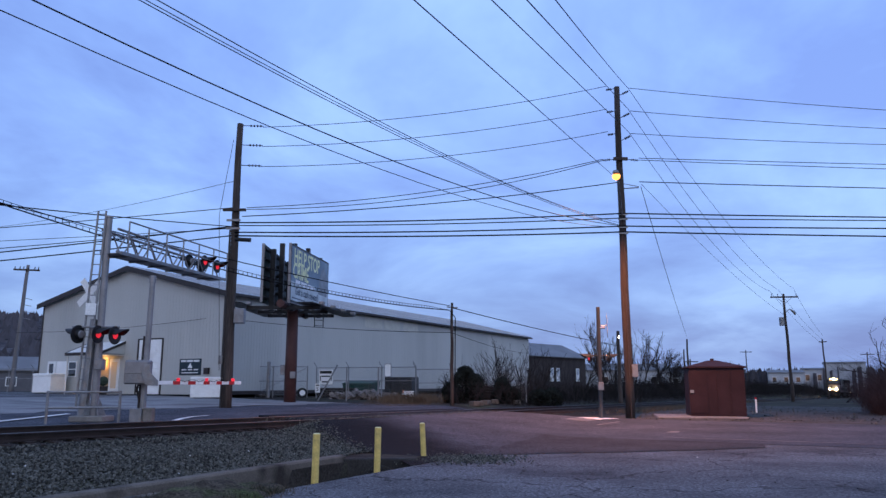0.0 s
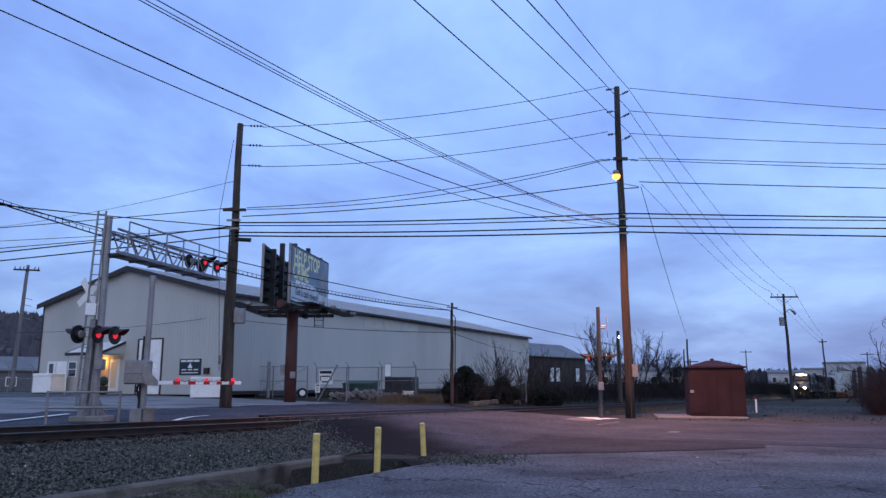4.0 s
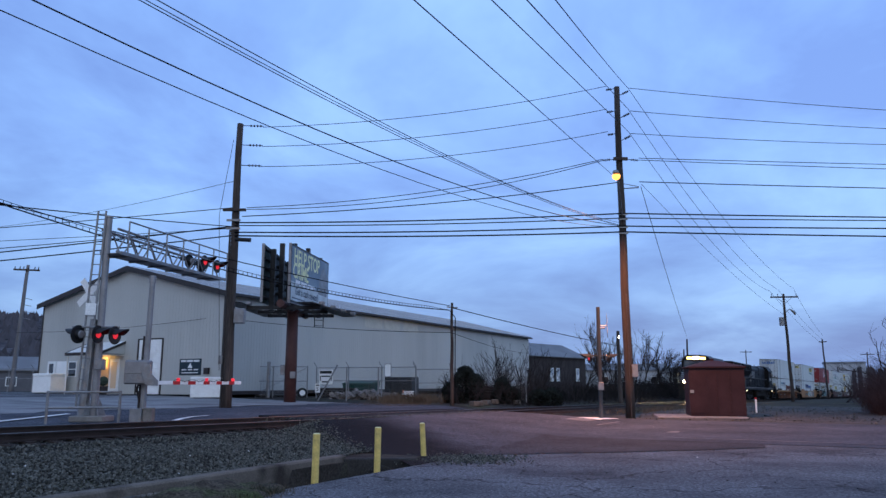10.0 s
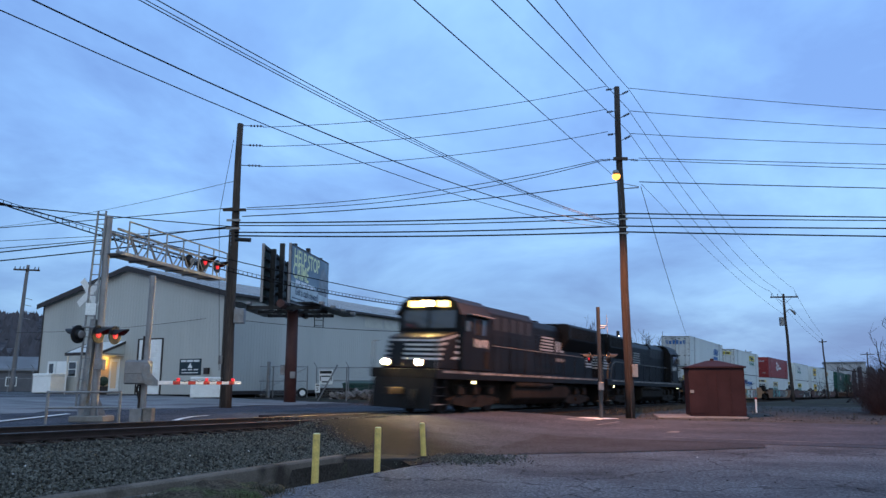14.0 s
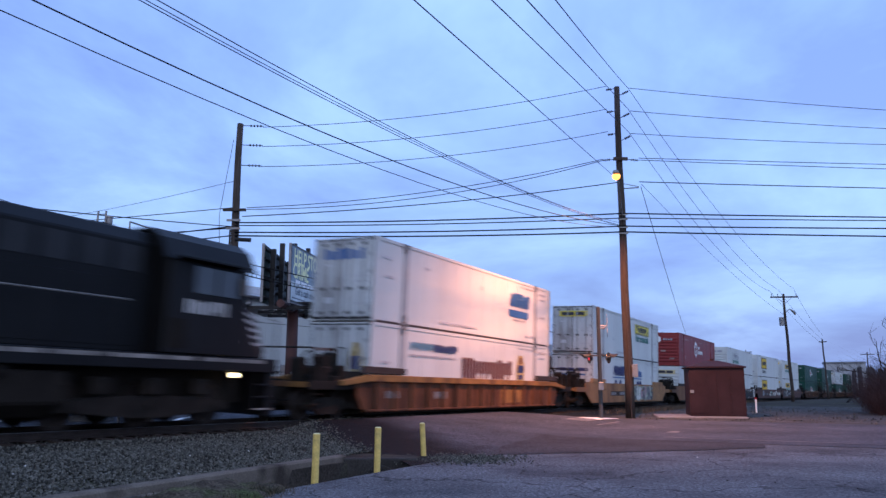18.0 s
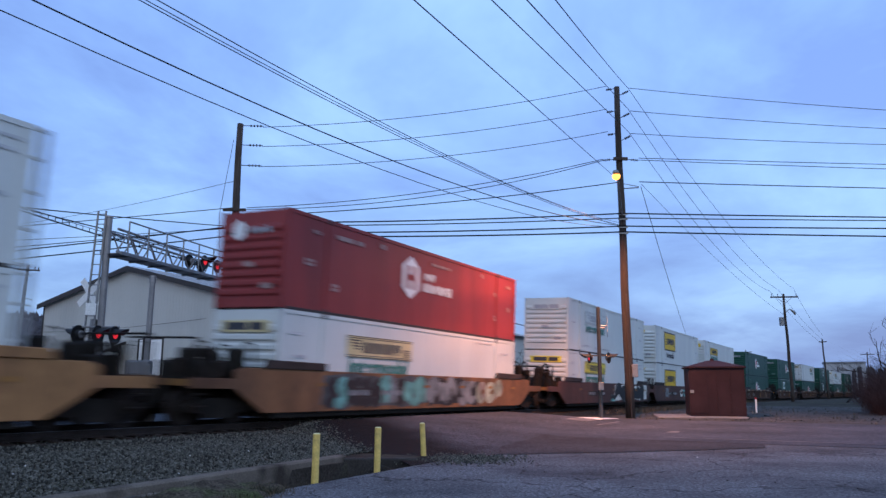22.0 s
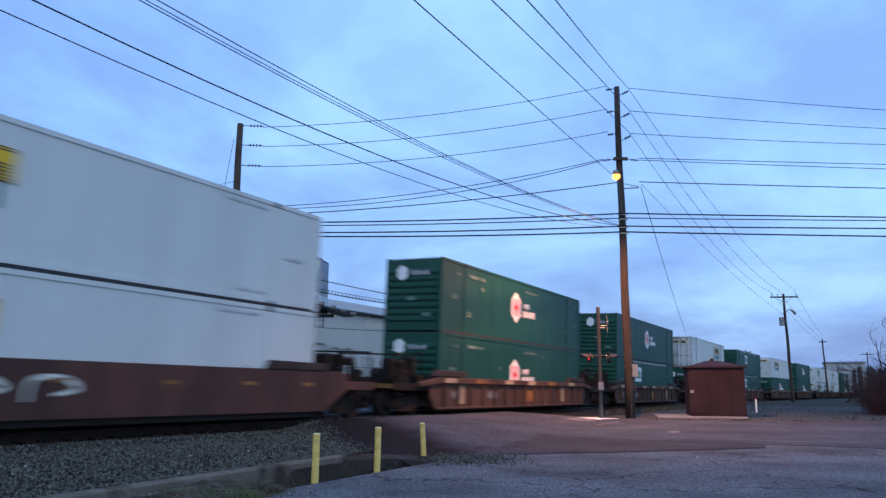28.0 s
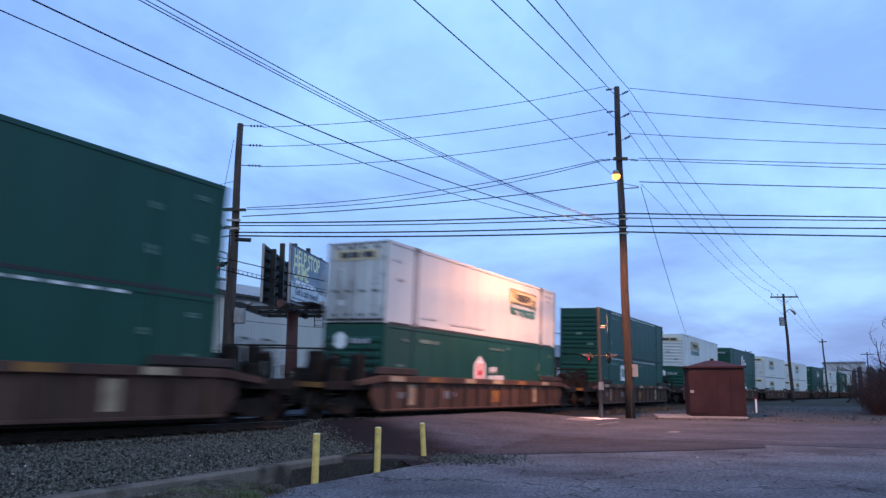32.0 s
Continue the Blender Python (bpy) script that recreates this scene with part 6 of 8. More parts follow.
JUNIPER = mat("dark_juniper", (0.022, 0.027, 0.024), 0.95, spec=0.05, var=0.4, bump=0)
tufts("evergreen_clump", [(1.3, 50.0, 0.95, 0.8, 0.95), (1.45, 50.1, 1.7, 0.5, 0.5), (0.55, 49.9, 0.55, 0.5, 0.6), (2.1, 50.2, 0.9, 0.5, 0.85)], 8000, 0.2, JUNIPER, 43, "dark evergreen clump by the fence", "evergreen shrub")
tufts("evergreen_clump", [(3.9, 50.6, 0.75, 0.5, 0.75), (4.6, 51.2, 0.45, 0.5, 0.5), (6.6, 52.5, 0.4, 0.7, 0.5), (7.6, 53.2, 0.5, 0.6, 0.6)], 5000, 0.2, JUNIPER, 50, "low dark evergreen shrub in the scrub", "evergreen shrub")
gs = []
for k in range(9, 30):
    s, n = 31 + k * 0.42, 21.0 + 0.12 * k + 1.5 * math.sin(k)
    x, y = xy(s, n + 1.5)
    gs.append((x, y, 0.5, 0.35, 0.12 + 0.88 * smooth(17, 22, k)))
brush("dead_weeds", gs, 5200, 0.55, DEAD, 44, "dry tan weeds along the fence", 0.012, 0.35, "weeds")
brush("dead_weeds", [(xy(44 + 2 * k, lat(44 + 2 * k) - 3.2)[0], xy(44 + 2 * k, lat(44 + 2 * k) - 3.2)[1], 0.9, 0.6, 0.7) for k in range(26)], 5000, 0.4, mat("dull_weeds", (0.09, 0.07, 0.05), 0.95, var=0.4, bump=0), 45, "dull weeds beside the ballast", 0.015, 0.4, "weeds")
brush("moss_tuft", [(*xy(7.3 + 0.16 * k, 8.25 + 0.25 * math.sin(k * 2)), 0.22, 0.18, 1.0) for k in range(10)], 7000, 0.12, MOSS, 46, "low mossy grass on the heap of earth", 0.006, 0.6, "grass")
brush("moss_tuft", [(*xy(7.1 + 0.26 * k, 8.35 + 0.22 * math.cos(k * 3)), 0.3, 0.25, 0.8) for k in range(8)], 3500, 0.14, DEAD, 47, "dead grass on the heap of earth", 0.005, 0.7, "grass")
brush("dead_weeds", [(*xy(8.6 + 0.5 * k, 7.95 + 0.06 * math.sin(k * 2)), 0.25, 0.08, 0.7) for k in range(11)], 500, 0.05, DEAD, 49, "sparse dead weeds along the broken asphalt edge", 0.004, 0.8, "weeds")

# ---- distance ----
WOODS = mat("far_woods", (0.062, 0.056, 0.062), 0.95, var=0.4, scale=0.1, bump=0)
m = Mesh()
r_ = random.Random(61)
for a in np.arange(-62, 62, 0.07):
    for row in range(2):
        R = 250 + 60 * row + r_.uniform(-15, 15)
        x, y = R * math.sin(radians(a)), R * math.cos(radians(a))
        h = (4.5 + 3.0 * noise.noise((a * 0.35, row, 0)) + r_.uniform(0, 2.2)) * (1.0 + 0.2 * row)
        w = r_.uniform(0.25, 0.9)
        i = len(m.v)
        for q in range(6):
            b = w * math.cos(q * 1.047), w * math.sin(q * 1.047)
            m.v.append(Vector((x + b[0], y + b[1], -1)))
            m.v.append(Vector((x + b[0] * r_.uniform(0.3, 1.0), y + b[1] * r_.uniform(0.3, 1), h * r_.uniform(0.6, 1.0))))
        for q in range(6):
            m.f.append((i + 2 * q, i + 2 * ((q + 1) % 6), i + 2 * ((q + 1) % 6) + 1, i + 2 * q + 1))
        m.f.append(tuple(i + 2 * q + 1 for q in range(6)))
tagged(part("far_woods", m, WOODS), "distant dark line of bare woods", "woods", kind="stuff")
# wooded hill far to the left
m = Mesh()
rows_, cols_ = 14, 60
for i in range(cols_ + 1):
    a = radians(-75 + 52 * i / cols_)
    for j in range(rows_ + 1):
        f = j / rows_
        R = 150 + 260 * f
        x, y = R * math.sin(a), R * math.cos(a)
        ridge = 29 * smooth(0.15, 0.40, -a)
        z = ridge * math.sin(min(1, f * 1.1) * math.pi / 2) + 3.2 * noise.noise((x * 0.06, y * 0.06, 2)) * min(1, 3 * f) - 1.5
        m.v.append(Vector((x, y, z)))
for i in range(cols_):
    for j in range(rows_):
        q = i * (rows_ + 1) + j
        m.f.append((q, q + rows_ + 1, q + rows_ + 2, q + 1))
hill = tagged(part("wooded_hill", m, mat("hill_woods", (0.085, 0.078, 0.082), 1.0, spec=0.02, var=0.35, scale=0.05, fine=0.5, fscale=0.6, bump=1.0, bscale=0.5)), "dark wooded hillside far behind the warehouse", "hill", kind="structure")
m = Mesh()
for k in range(2600):
    a = radians(r_.uniform(-60, -24))
    R = 160 + 240 * r_.random()
    x, y = R * math.sin(a), R * math.cos(a)
    z = 29 * smooth(0.15, 0.40, -a) * math.sin(min(1, (R - 150) / 260 * 1.1) * math.pi / 2)
    h = r_.uniform(0.8, 2.4)
    i = len(m.v)
    w = r_.uniform(1.0, 2.4)
    m.v += [Vector((x - w, y, z - 1)), Vector((x + w, y, z - 1)), Vector((x, y - w, z - 1)), Vector((x + r_.uniform(-1, 1), y, z + h))]
    m.f += [(i, i + 2, i + 3), (i + 2, i + 1, i + 3), (i, i + 1, i + 3)]
tagged(part("hill_trees", m, WOODS), "bare trees covering the hillside", "woods", kind="stuff")


def far_house(x, y, w, d, h, turn, label, wall, roof_rise=1.2, n_win=4):
    t = thing("building", Matrix.Translation((x, y, 0.0)) @ Matrix.Rotation(radians(turn), 4, "Z"), label, "building", "distant buildings")
    part("wall", Mesh().prism([(-d / 2, -0.3), (d / 2, -0.3), (d / 2, h), (0, h + roof_rise), (-d / 2, h)], "x", -w / 2, w / 2), wall, t)
    for sg in (-1, 1):
        part("roof", Mesh().prism([(sg * (d / 2 + 0.3), h - 0.1), (0, h + roof_rise + 0.03), (0, h + roof_rise + 0.2), (sg * (d / 2 + 0.3), h + 0.08)], "x", -w / 2 - 0.3, w / 2 + 0.3), OLDROOF, t, "grey roof slope")
    for k in range(n_win):
        x0 = -w / 2 + w * (k + 0.5) / n_win
        wd = part("window", Mesh().box(x0 - 0.6, x0 + 0.6, -d / 2 - 0.05, -d / 2, h * 0.4, h * 0.75), FRAMEW, t, "white-framed window")
        part("pane", Mesh().box(x0 - 0.5, x0 + 0.5, -d / 2 - 0.06, -d / 2 - 0.052, h * 0.43, h * 0.72), DARKGLASS, wd, "dark glass pane")
    return t


GREYWALL = mat("grey_far_wall", (0.34, 0.35, 0.37), 0.7, var=0.1, scale=0.3, bump=0)
far_house(114, 216, 10, 14, 7.3, -25, "pale flat-roofed building beyond the railway", GREYWALL, 0.3, 0)
far_house(106, 218, 6, 12, 5.6, -25, "lower pale building beyond the railway", GREYWALL, 0.3, 2)
far_house(96.5, 215, 9, 10, 4.6, -20, "low pale building beyond the railway", GREYWALL, 0.6, 3)
far_house(30, 132, 16, 9, 3.8, -10, "low pale building behind the scrub", GREYWALL, 1.0, 4)
far_house(48, 150, 18, 9, 3.6, -15, "low grey building behind the scrub", GREYWALL, 1.0, 4)
far_house(-56, 96, 14, 9, 3.2, 25, "low dark house below the hill", mat("dark_far_wall", (0.10, 0.10, 0.11), 0.8, var=0.1, bump=0), 1.6, 4)
far_house(-72, 110, 14, 9, 3.4, 25, "low pale house below the hill", GREYWALL, 1.6, 4)
dk = pole("utility_pole", 14.15, 61.0, 6.2, 0.2, DARKPOLE, "dark wooden pole with a small white yard light")
part("yard_light", Mesh().ball((0.0, -0.35, 5.7), 0.07), glowing("yard_light_glow", (1.0, 0.93, 0.70), 14.0), dk, "small glowing yard light")
part("lamp_arm", Mesh().rod((0, 0, 5.75), (0.0, -0.35, 5.8), 0.03), GALV, dk)
chain_fence((-58, 78, 0), (-36, 71, 0), 2.2, 3.0, mesh=False)
# broken kerb stones by the weeds
for k in range(4):
    x, y = xy(41.0 + 1.9 * k, 20.6 + 0.3 * (k % 3))
    q = thing("concrete_block", pose(x, y, ground_z(x, y) - 0.05, 0, 0, 40 + 25 * k), "broken grey concrete block in the scrub", "concrete block", "concrete blocks")
    part("block", Mesh().box(-0.4, 0.4, -0.22, 0.22, 0, 0.3), CONCRETE, q, bevel=0.04)

# ---- the train ----
RUN = []


def on_rails(ob, u, lift=0.0):
    """Registers a thing that rides the line; u: its place on the line at the start."""
    RUN.append((ob, u, lift))
    ob.matrix_basis = line_pose(u) @ Matrix.Translation((0, 0, lift))
    return ob


def truck(parent, x, base, axles, r, wide=1.02, sideframe=0.30):
    half = base / 2
    m = Mesh()
    for y in (-1, 1):
        a = y * wide
        m.prism([(-half - 0.3, r + 0.02), (-half + 0.2, r + 0.16), (-0.35, r + 0.22), (0.35, r + 0.22), (half - 0.2, r + 0.16), (half + 0.3, r + 0.02), (half + 0.28, r - 0.12), (half - 0.3, r - 0.16), (0.5, r - 0.28), (-0.5, r - 0.28), (-half + 0.3, r - 0.16), (-half - 0.28, r - 0.12)], "y", a - 0.09, a + 0.09)
    m.box(-0.3, 0.3, -wide, wide, r - 0.05, r + 0.2)
    tr = part("truck", m, TRUCKSTEEL, parent, "grimy cast-steel truck frame", at=pose(x, 0, 0))
    for y in (-1, 1):
        for dx in (-0.2, 0.0, 0.2):
            part("spring", Mesh().rod((dx, y * (wide + 0.02), r - 0.22), (dx, y * (wide + 0.02), r + 0.1), 0.075, seg=8), TRUCKSTEEL, tr)
    for k in range(axles):
        ax = -half + base * k / (axles - 1)
        for y in (-1, 1):
            w = Mesh().lathe([(y * 0.655, r + 0.022), (y * 0.68, r + 0.025), (y * 0.70, r), (y * 0.80, r - 0.006), (y * 0.80, r * 0.84), (y * 0.765, r * 0.80), (y * 0.765, r * 0.36), (y * 0.82, r * 0.30)])
            part("wheel", w, RUST, tr, "steel wheel", at=pose(ax, 0, r))
            part("axle_box", Mesh().rod((ax, y * (wide - 0.1), r), (ax, y * (wide + 0.17), r), 0.10, seg=10), TRUCKSTEEL, tr)
        part("axle", Mesh().rod((ax, -0.65, r), (ax, 0.65, r), 0.08, seg=10), RUST, tr)
    return tr


def letters(parent, x0, x1, z0, z1, n, material, y=-1.30, seed=0, slant=0.0, name="lettering_bar"):
    """Plain bars that stand in for a line of lettering: a block a letter, or a bar a word where it is fine print."""
    r = random.Random(seed)
    if z1 - z0 < 0.16:
        x = x0
        while x < x1 - 0.05:
            b = min(x1, x + r.uniform(0.35, 0.9))
            slab(parent, x, b, z0, z1, material, y=y, name=name)
            x = b + r.uniform(0.07, 0.16)
        return
    w = (x1 - x0) / n
    for k in range(n):
        a = x0 + k * w + 0.08 * w
        b = a + w * 0.85
        zz = z1 if r.random() > 0.25 else z0 + (z1 - z0) * 0.88
        sl = lambda z: slant * (z - z0) / (z1 - z0)
        m = Mesh()
        for p0, p1, lo in ((a, a + 0.40 * (b - a), z0), (b - 0.40 * (b - a), b, z0 + (z1 - z0) * r.choice((0.0, 0.0, 0.25)))):
            c = 0.18 * (p1 - p0)
            pts = [(p0 + c, lo), (p1 - c, lo), (p1, lo + c), (p1, zz - c), (p1 - c, zz), (p0 + c, zz), (p0, zz - c), (p0, lo + c)]
            m.prism([(p + sl(q), q) for p, q in pts], "y", y - 0.008, y - 0.001)
        part(name, m, material, parent)


def slab(parent, x0, x1, z0, z1, material, y=-1.30, d=0.006, name="panel", label=""):
    return part(name, Mesh().box(x0, x1, y - d, y - 0.0005, z0, z1), material, parent, label)


# kept this dark because it also paints the shaded gap between stacked boxes
CASTING_AND_GAP = mat("casting_and_gap_shade", (0.030, 0.030, 0.032), 0.7, var=0.2)
POSTGREY = mat("grey_post_paint", (0.33, 0.345, 0.35), 0.55, var=0.15, scale=2, stain=(0.18, 0.17, 0.17), samount=0.5, sscale=2)
GREYPRINT = mat("grey_print_letters", (0.30, 0.31, 0.34), 0.6, var=0.1)
FAINTPRINT = mat("faint_print", (0.42, 0.43, 0.45), 0.6, var=0.2, fine=0.4, fscale=18)
BLUEPRINT = mat("blue_logo", (0.03, 0.10, 0.27), 0.5, var=0.1)
TEAL = mat("teal_logo", (0.09, 0.21, 0.30), 0.5, var=0.1)
NAVY = mat("navy_logo", (0.02, 0.03, 0.11), 0.5, var=0.1)
MAROON = mat("maroon_logo", (0.12, 0.032, 0.018), 0.5, var=0.1)
GOLD = mat("golden_panel", (0.62, 0.40, 0.02), 0.5, var=0.1)
SHIELD = mat("muted_gold_shield", (0.36, 0.27, 0.11), 0.5, var=0.4, scale=6)
DOORWHITE = mat("dirty_door_white", (0.44, 0.46, 0.46), 0.55, var=0.15, scale=1.2, stain=(0.20, 0.19, 0.185), samount=0.8, sscale=1.8, streak=4)
LEMON = mat("lemon_panel", (0.62, 0.52, 0.06), 0.5, var=0.1)
PALEGOLD = mat("faded_golden_panel", (0.52, 0.44, 0.24), 0.5, var=0.15)
GREENPRINT = mat("green_print", (0.05, 0.17, 0.14), 0.5, var=0.25, fine=0.2)
DARKPRINT = mat("dark_print", (0.035, 0.035, 0.045), 0.5, var=0.1)
LOGOWHITE = mat("white_logo", (0.66, 0.67, 0.67), 0.5, var=0.1)
FAINTWHITE = mat("faint_white_print", (0.30, 0.20, 0.19), 0.6, var=0.2)
FAINTGREEN = mat("faint_pale_print", (0.10, 0.17, 0.14), 0.6, var=0.2)
LOGORED = mat("red_logo", (0.55, 0.05, 0.06), 0.5, var=0.05)
CL, CH, CW = 8.077, 2.896, 1.295
LAPS = {}
for q_ in (BOXWHITE, BOXGREEN, BOXRED):
    LAPS[q_.name] = Mesh().box(-0.012, 0.012, -CW + 0.0155, -CW + 0.022, 0.2, CH - 0.12).data("side_lap")
    LAPS[q_.name].materials.append(q_)


def container(u, level, body, end, label, deco, seed=0):
    t = thing("shipping_container", Matrix.Identity(4), label, "shipping container", "containers on the train")
    rr = random.Random(seed * 7 + level)
    doors = end == "doors"
    xe = CL - 0.28 if doors else CL
    part("body", Mesh().box(-CL + 0.02, xe - 0.02, -CW + 0.02, CW - 0.02, 0.02, CH - 0.02), body, t)
    # side skins with faint vertical laps, rails and posts
    k = -CL + 0.9
    while k < xe - 0.3:
        o = new("side_lap", LAPS[body.name])
        o.parent = t
        o.matrix_basis = pose(k, 0, 0)
        k += 1.22
    for y in (-1, 1):
        a, b = sorted((y * (CW - 0.06), y * (CW + 0.006)))
        part("side_rail", Mesh().box(-CL, xe, a, b, CH - 0.11, CH), body, t)
        part("side_rail", Mesh().box(-CL, xe, a, b, 0.06, 0.16), body, t)
        # dark strip that stands for the shade in the gap below the box
        part("bottom_rail", Mesh().box(-CL + 0.02, xe - 0.02, a, b, -0.025, 0.058), CASTING_AND_GAP, t, "dark strip painted for the shaded gap under the box")
    for x in (-CL, -6.1, 6.1, xe):
        for y in (-1, 1):
            grey = doors and abs(x) < 7
            w = 0.16 if grey else 0.09
            x0, x1 = (x, x + w * 2) if x < -7 else (x - 2 * w, x) if x > 7 else (x - w, x + w)
            a, b = sorted((y * (CW - 0.1), y * (CW + 0.010)))
            m = Mesh().box(x0, x1, a, b, 0.001, CH - 0.001)
            if grey:
                for z0, z1, e0, e1 in ((0.0, 0.35, 0.12, 0.0), (CH - 0.35, CH, 0.0, 0.12)):
                    m.prism([(x0 - e0, z0), (x1 + e0, z0), (x1 + e1, z1), (x0 - e1, z1)], "y", a, b + 0.002)
            part("corner_post" if abs(x) > 7 else "lift_post", m, POSTGREY if grey else body, t)
    for x in (-6.1, 6.1):
        for z in (-0.025, CH - 0.15):
            part("lift_casting", Mesh().box(x - 0.1, x + 0.1, -CW - 0.016, -CW + 0.12, z, z + 0.16), CASTING_AND_GAP, t, "dark lifting casting", 0.015)
    m = Mesh()
    if doors:
        for y0 in (-1.22, 0.02):
            part("door", Mesh().box(-CL - 0.025, -CL, y0, y0 + 1.2, 0.14, CH - 0.12), DOORWHITE, t, "dirty white end door", 0.01)
        part("door_seal", Mesh().box(-CL - 0.012, -CL, -1.25, 1.25, 0.06, CH - 0.06), CASTING_AND_GAP, t, "dark rubber door seal")
        for y in (-0.86, -0.30, 0.30, 0.86):
            part("lock_bar", Mesh().rod((-CL - 0.05, y, 0.1), (-CL - 0.05, y, CH - 0.08), 0.035, seg=6), POSTGREY, t, "vertical lock bar")
            for z in (0.22, 1.05, CH - 0.3):
                part("lock_keeper", Mesh().box(-CL - 0.07, -CL - 0.025, y - 0.09, y + 0.09, z, z + 0.10), CASTING_AND_GAP, t)
        for y in (-1.2, 1.08):
            for z in (0.4, 1.0, 1.6, 2.2):
                part("door_hinge", Mesh().box(-CL - 0.045, -CL - 0.025, y, y + 0.12, z, z + 0.13), POSTGREY, t)
        for y0, y1, z0, z1 in ((-1.1, -0.5, 1.3, 1.36), (-1.0, -0.45, 1.5, 1.55), (0.45, 1.05, 1.9, 1.95), (-1.05, -0.6, 0.55, 0.62), (0.4, 0.75, 0.6, 0.8)):
            part("door_print", Mesh().box(-CL - 0.03, -CL - 0.0255, y0, y1, z0, z1), FAINTPRINT, t)
        # open frame at the nose end
        for y in (-1.29, 1.17):
            part("end_post", Mesh().box(xe + 0.18, xe + 0.26, y, y + 0.12, 0.0, CH), POSTGREY, t)
        for z in (0.05, 0.75, 1.5, 2.2, CH - 0.1):
            part("end_rung", Mesh().box(xe, xe + 0.2, -1.29, -1.22, z, z + 0.06), POSTGREY, t)
    else:
        for k in range(8):
            z = 0.35 + 0.27 * k
            part("end_corrugation", Mesh().prism([(-CL - 0.05, z + 0.05), (-CL - 0.05, z + 0.15), (-CL, z + 0.21), (-CL, z)], "y", -1.15, 1.15), body, t, "ribbed end wall")
        ink = FAINTWHITE if body is BOXRED else FAINTGREEN if body is BOXGREEN else GREYPRINT
        part("end_print", Mesh().box(-CL - 0.058, -CL - 0.052, -0.15, 0.25, 1.2, 1.35), ink, t)
        part("end_print", Mesh().box(-CL - 0.058, -CL - 0.052, -0.9, -0.5, 0.55, 0.70), ink, t)
    # small printing that every box carries
    ink = FAINTWHITE if body is BOXRED else FAINTGREEN if body is BOXGREEN else FAINTPRINT
    if body is BOXWHITE:
        spots_ = ((-7.6, -7.0, 2.2, 2.28, 4), (-5.7, -4.3, 0.34, 0.42, 9), (-3.4, -0.4, 0.27, 0.36, 22), (6.5, 7.5, 2.5, 2.57, 7), (6.6, 7.3, 1.35, 1.43, 5), (6.6, 7.4, 2.25, 2.32, 6), (4.8, 5.8, 0.3, 0.37, 8), (-7.4, -6.9, 1.55, 1.63, 4), (4.2, 5.7, 2.62, 2.68, 11))
        for x0, x1, z0, z1, n in spots_:
            if rr.random() < 0.8:
                letters(t, x0, x1, z0, z1, n, ink, seed=n)
    else:
        letters(t, -5.7, -4.3, 2.36, 2.50, 9, ink, seed=2)
        letters(t, 0.2, 1.7, 2.40, 2.50, 9, ink, seed=3)
        for x0, z0, w_, h_ in ((-7.2, 1.35, 0.42, 0.20), (-5.85, 0.72, 0.30, 0.22), (5.75, 0.78, 0.20, 0.22), (5.75, 1.85, 0.20, 0.16), (7.15, 1.30, 0.24, 0.18), (7.1, 2.35, 0.30, 0.12), (-6.9, 2.35, 0.36, 0.10)):
            slab(t, x0, x0 + w_, z0, z0 + h_, ink, name="decal", label="small pale decal")
            slab(t, x0 + 0.06, x0 + w_ - 0.06, z0 + h_ * 0.4, z0 + h_ * 0.6, body, y=-1.3065, name="decal_line")
    for k in range(3):
        x, z = rr.uniform(-5, 6), rr.uniform(0.6, 2.5)
        if rr.random() < 0.5:
            part("patch", Mesh().box(x, x + rr.uniform(0.12, 0.3), -1.302, -1.296, z, z + rr.uniform(0.1, 0.2)), ink, t, "small repair patch")
    deco(t)
    on_rails(t, u, 0.27 + level * (CH + 0.03))
    return t


def hexagon(x, z, r, fill, mark, over):
    def deco(t):
        pts = [(x + 0.86 * r * math.sin(a * math.pi / 3), z + r * math.cos(a * math.pi / 3)) for a in range(6)]
        h = part("emblem", Mesh().prism(pts, "y", -1.309, -1.3005), fill, t, "white hexagonal emblem")
        part("emblem_bar", Mesh().box(x - 0.42 * r, x - 0.16 * r, -1.315, -1.3095, z - 0.55 * r, z + 0.55 * r).box(x + 0.16 * r, x + 0.42 * r, -1.315, -1.3095, z - 0.55 * r, z + 0.55 * r).box(x - 0.16 * r, x + 0.16 * r, -1.315, -1.3095, z - 0.13 * r, z + 0.13 * r), mark, h)
        letters(t, x + 1.25 * r, x + 2.25 * r, z + 0.02 * r, z + 0.42 * r, 3, LOGOWHITE, seed=3)
        letters(t, x + 1.1 * r, x + over, z - 0.52 * r, z - 0.08 * r, 8, LOGOWHITE, seed=4)
        pts = [(0.5 + 0.28 * math.sin(a * math.pi / 3), 2.3 + 0.32 * math.cos(a * math.pi / 3)) for a in range(6)]
        part("emblem", Mesh().prism(pts, "x", -CL - 0.062, -CL - 0.053), fill, t)
        letters_end(t, -0.75, 0.1, 2.2, 2.38, 4, GREYPRINT)
    return deco


def letters_end(t, y0, y1, z0, z1, n, material, x=-CL - 0.055):
    w = (y1 - y0) / n
    if n > 6:
        for f0, f1 in ((0.0, 0.38), (0.44, 1.0)):
            part("lettering_bar", Mesh().box(x - 0.007, x, y0 + (y1 - y0) * f0, y0 + (y1 - y0) * f1, z0, z1), material, t)
        return
    for k in range(n):
        part("lettering_bar", Mesh().box(x - 0.007, x, y0 + w * k + 0.1 * w, y0 + w * k + 0.8 * w, z0, z0 + (z1 - z0) * (0.8 if k % 3 == 1 else 1.0)), material, t)


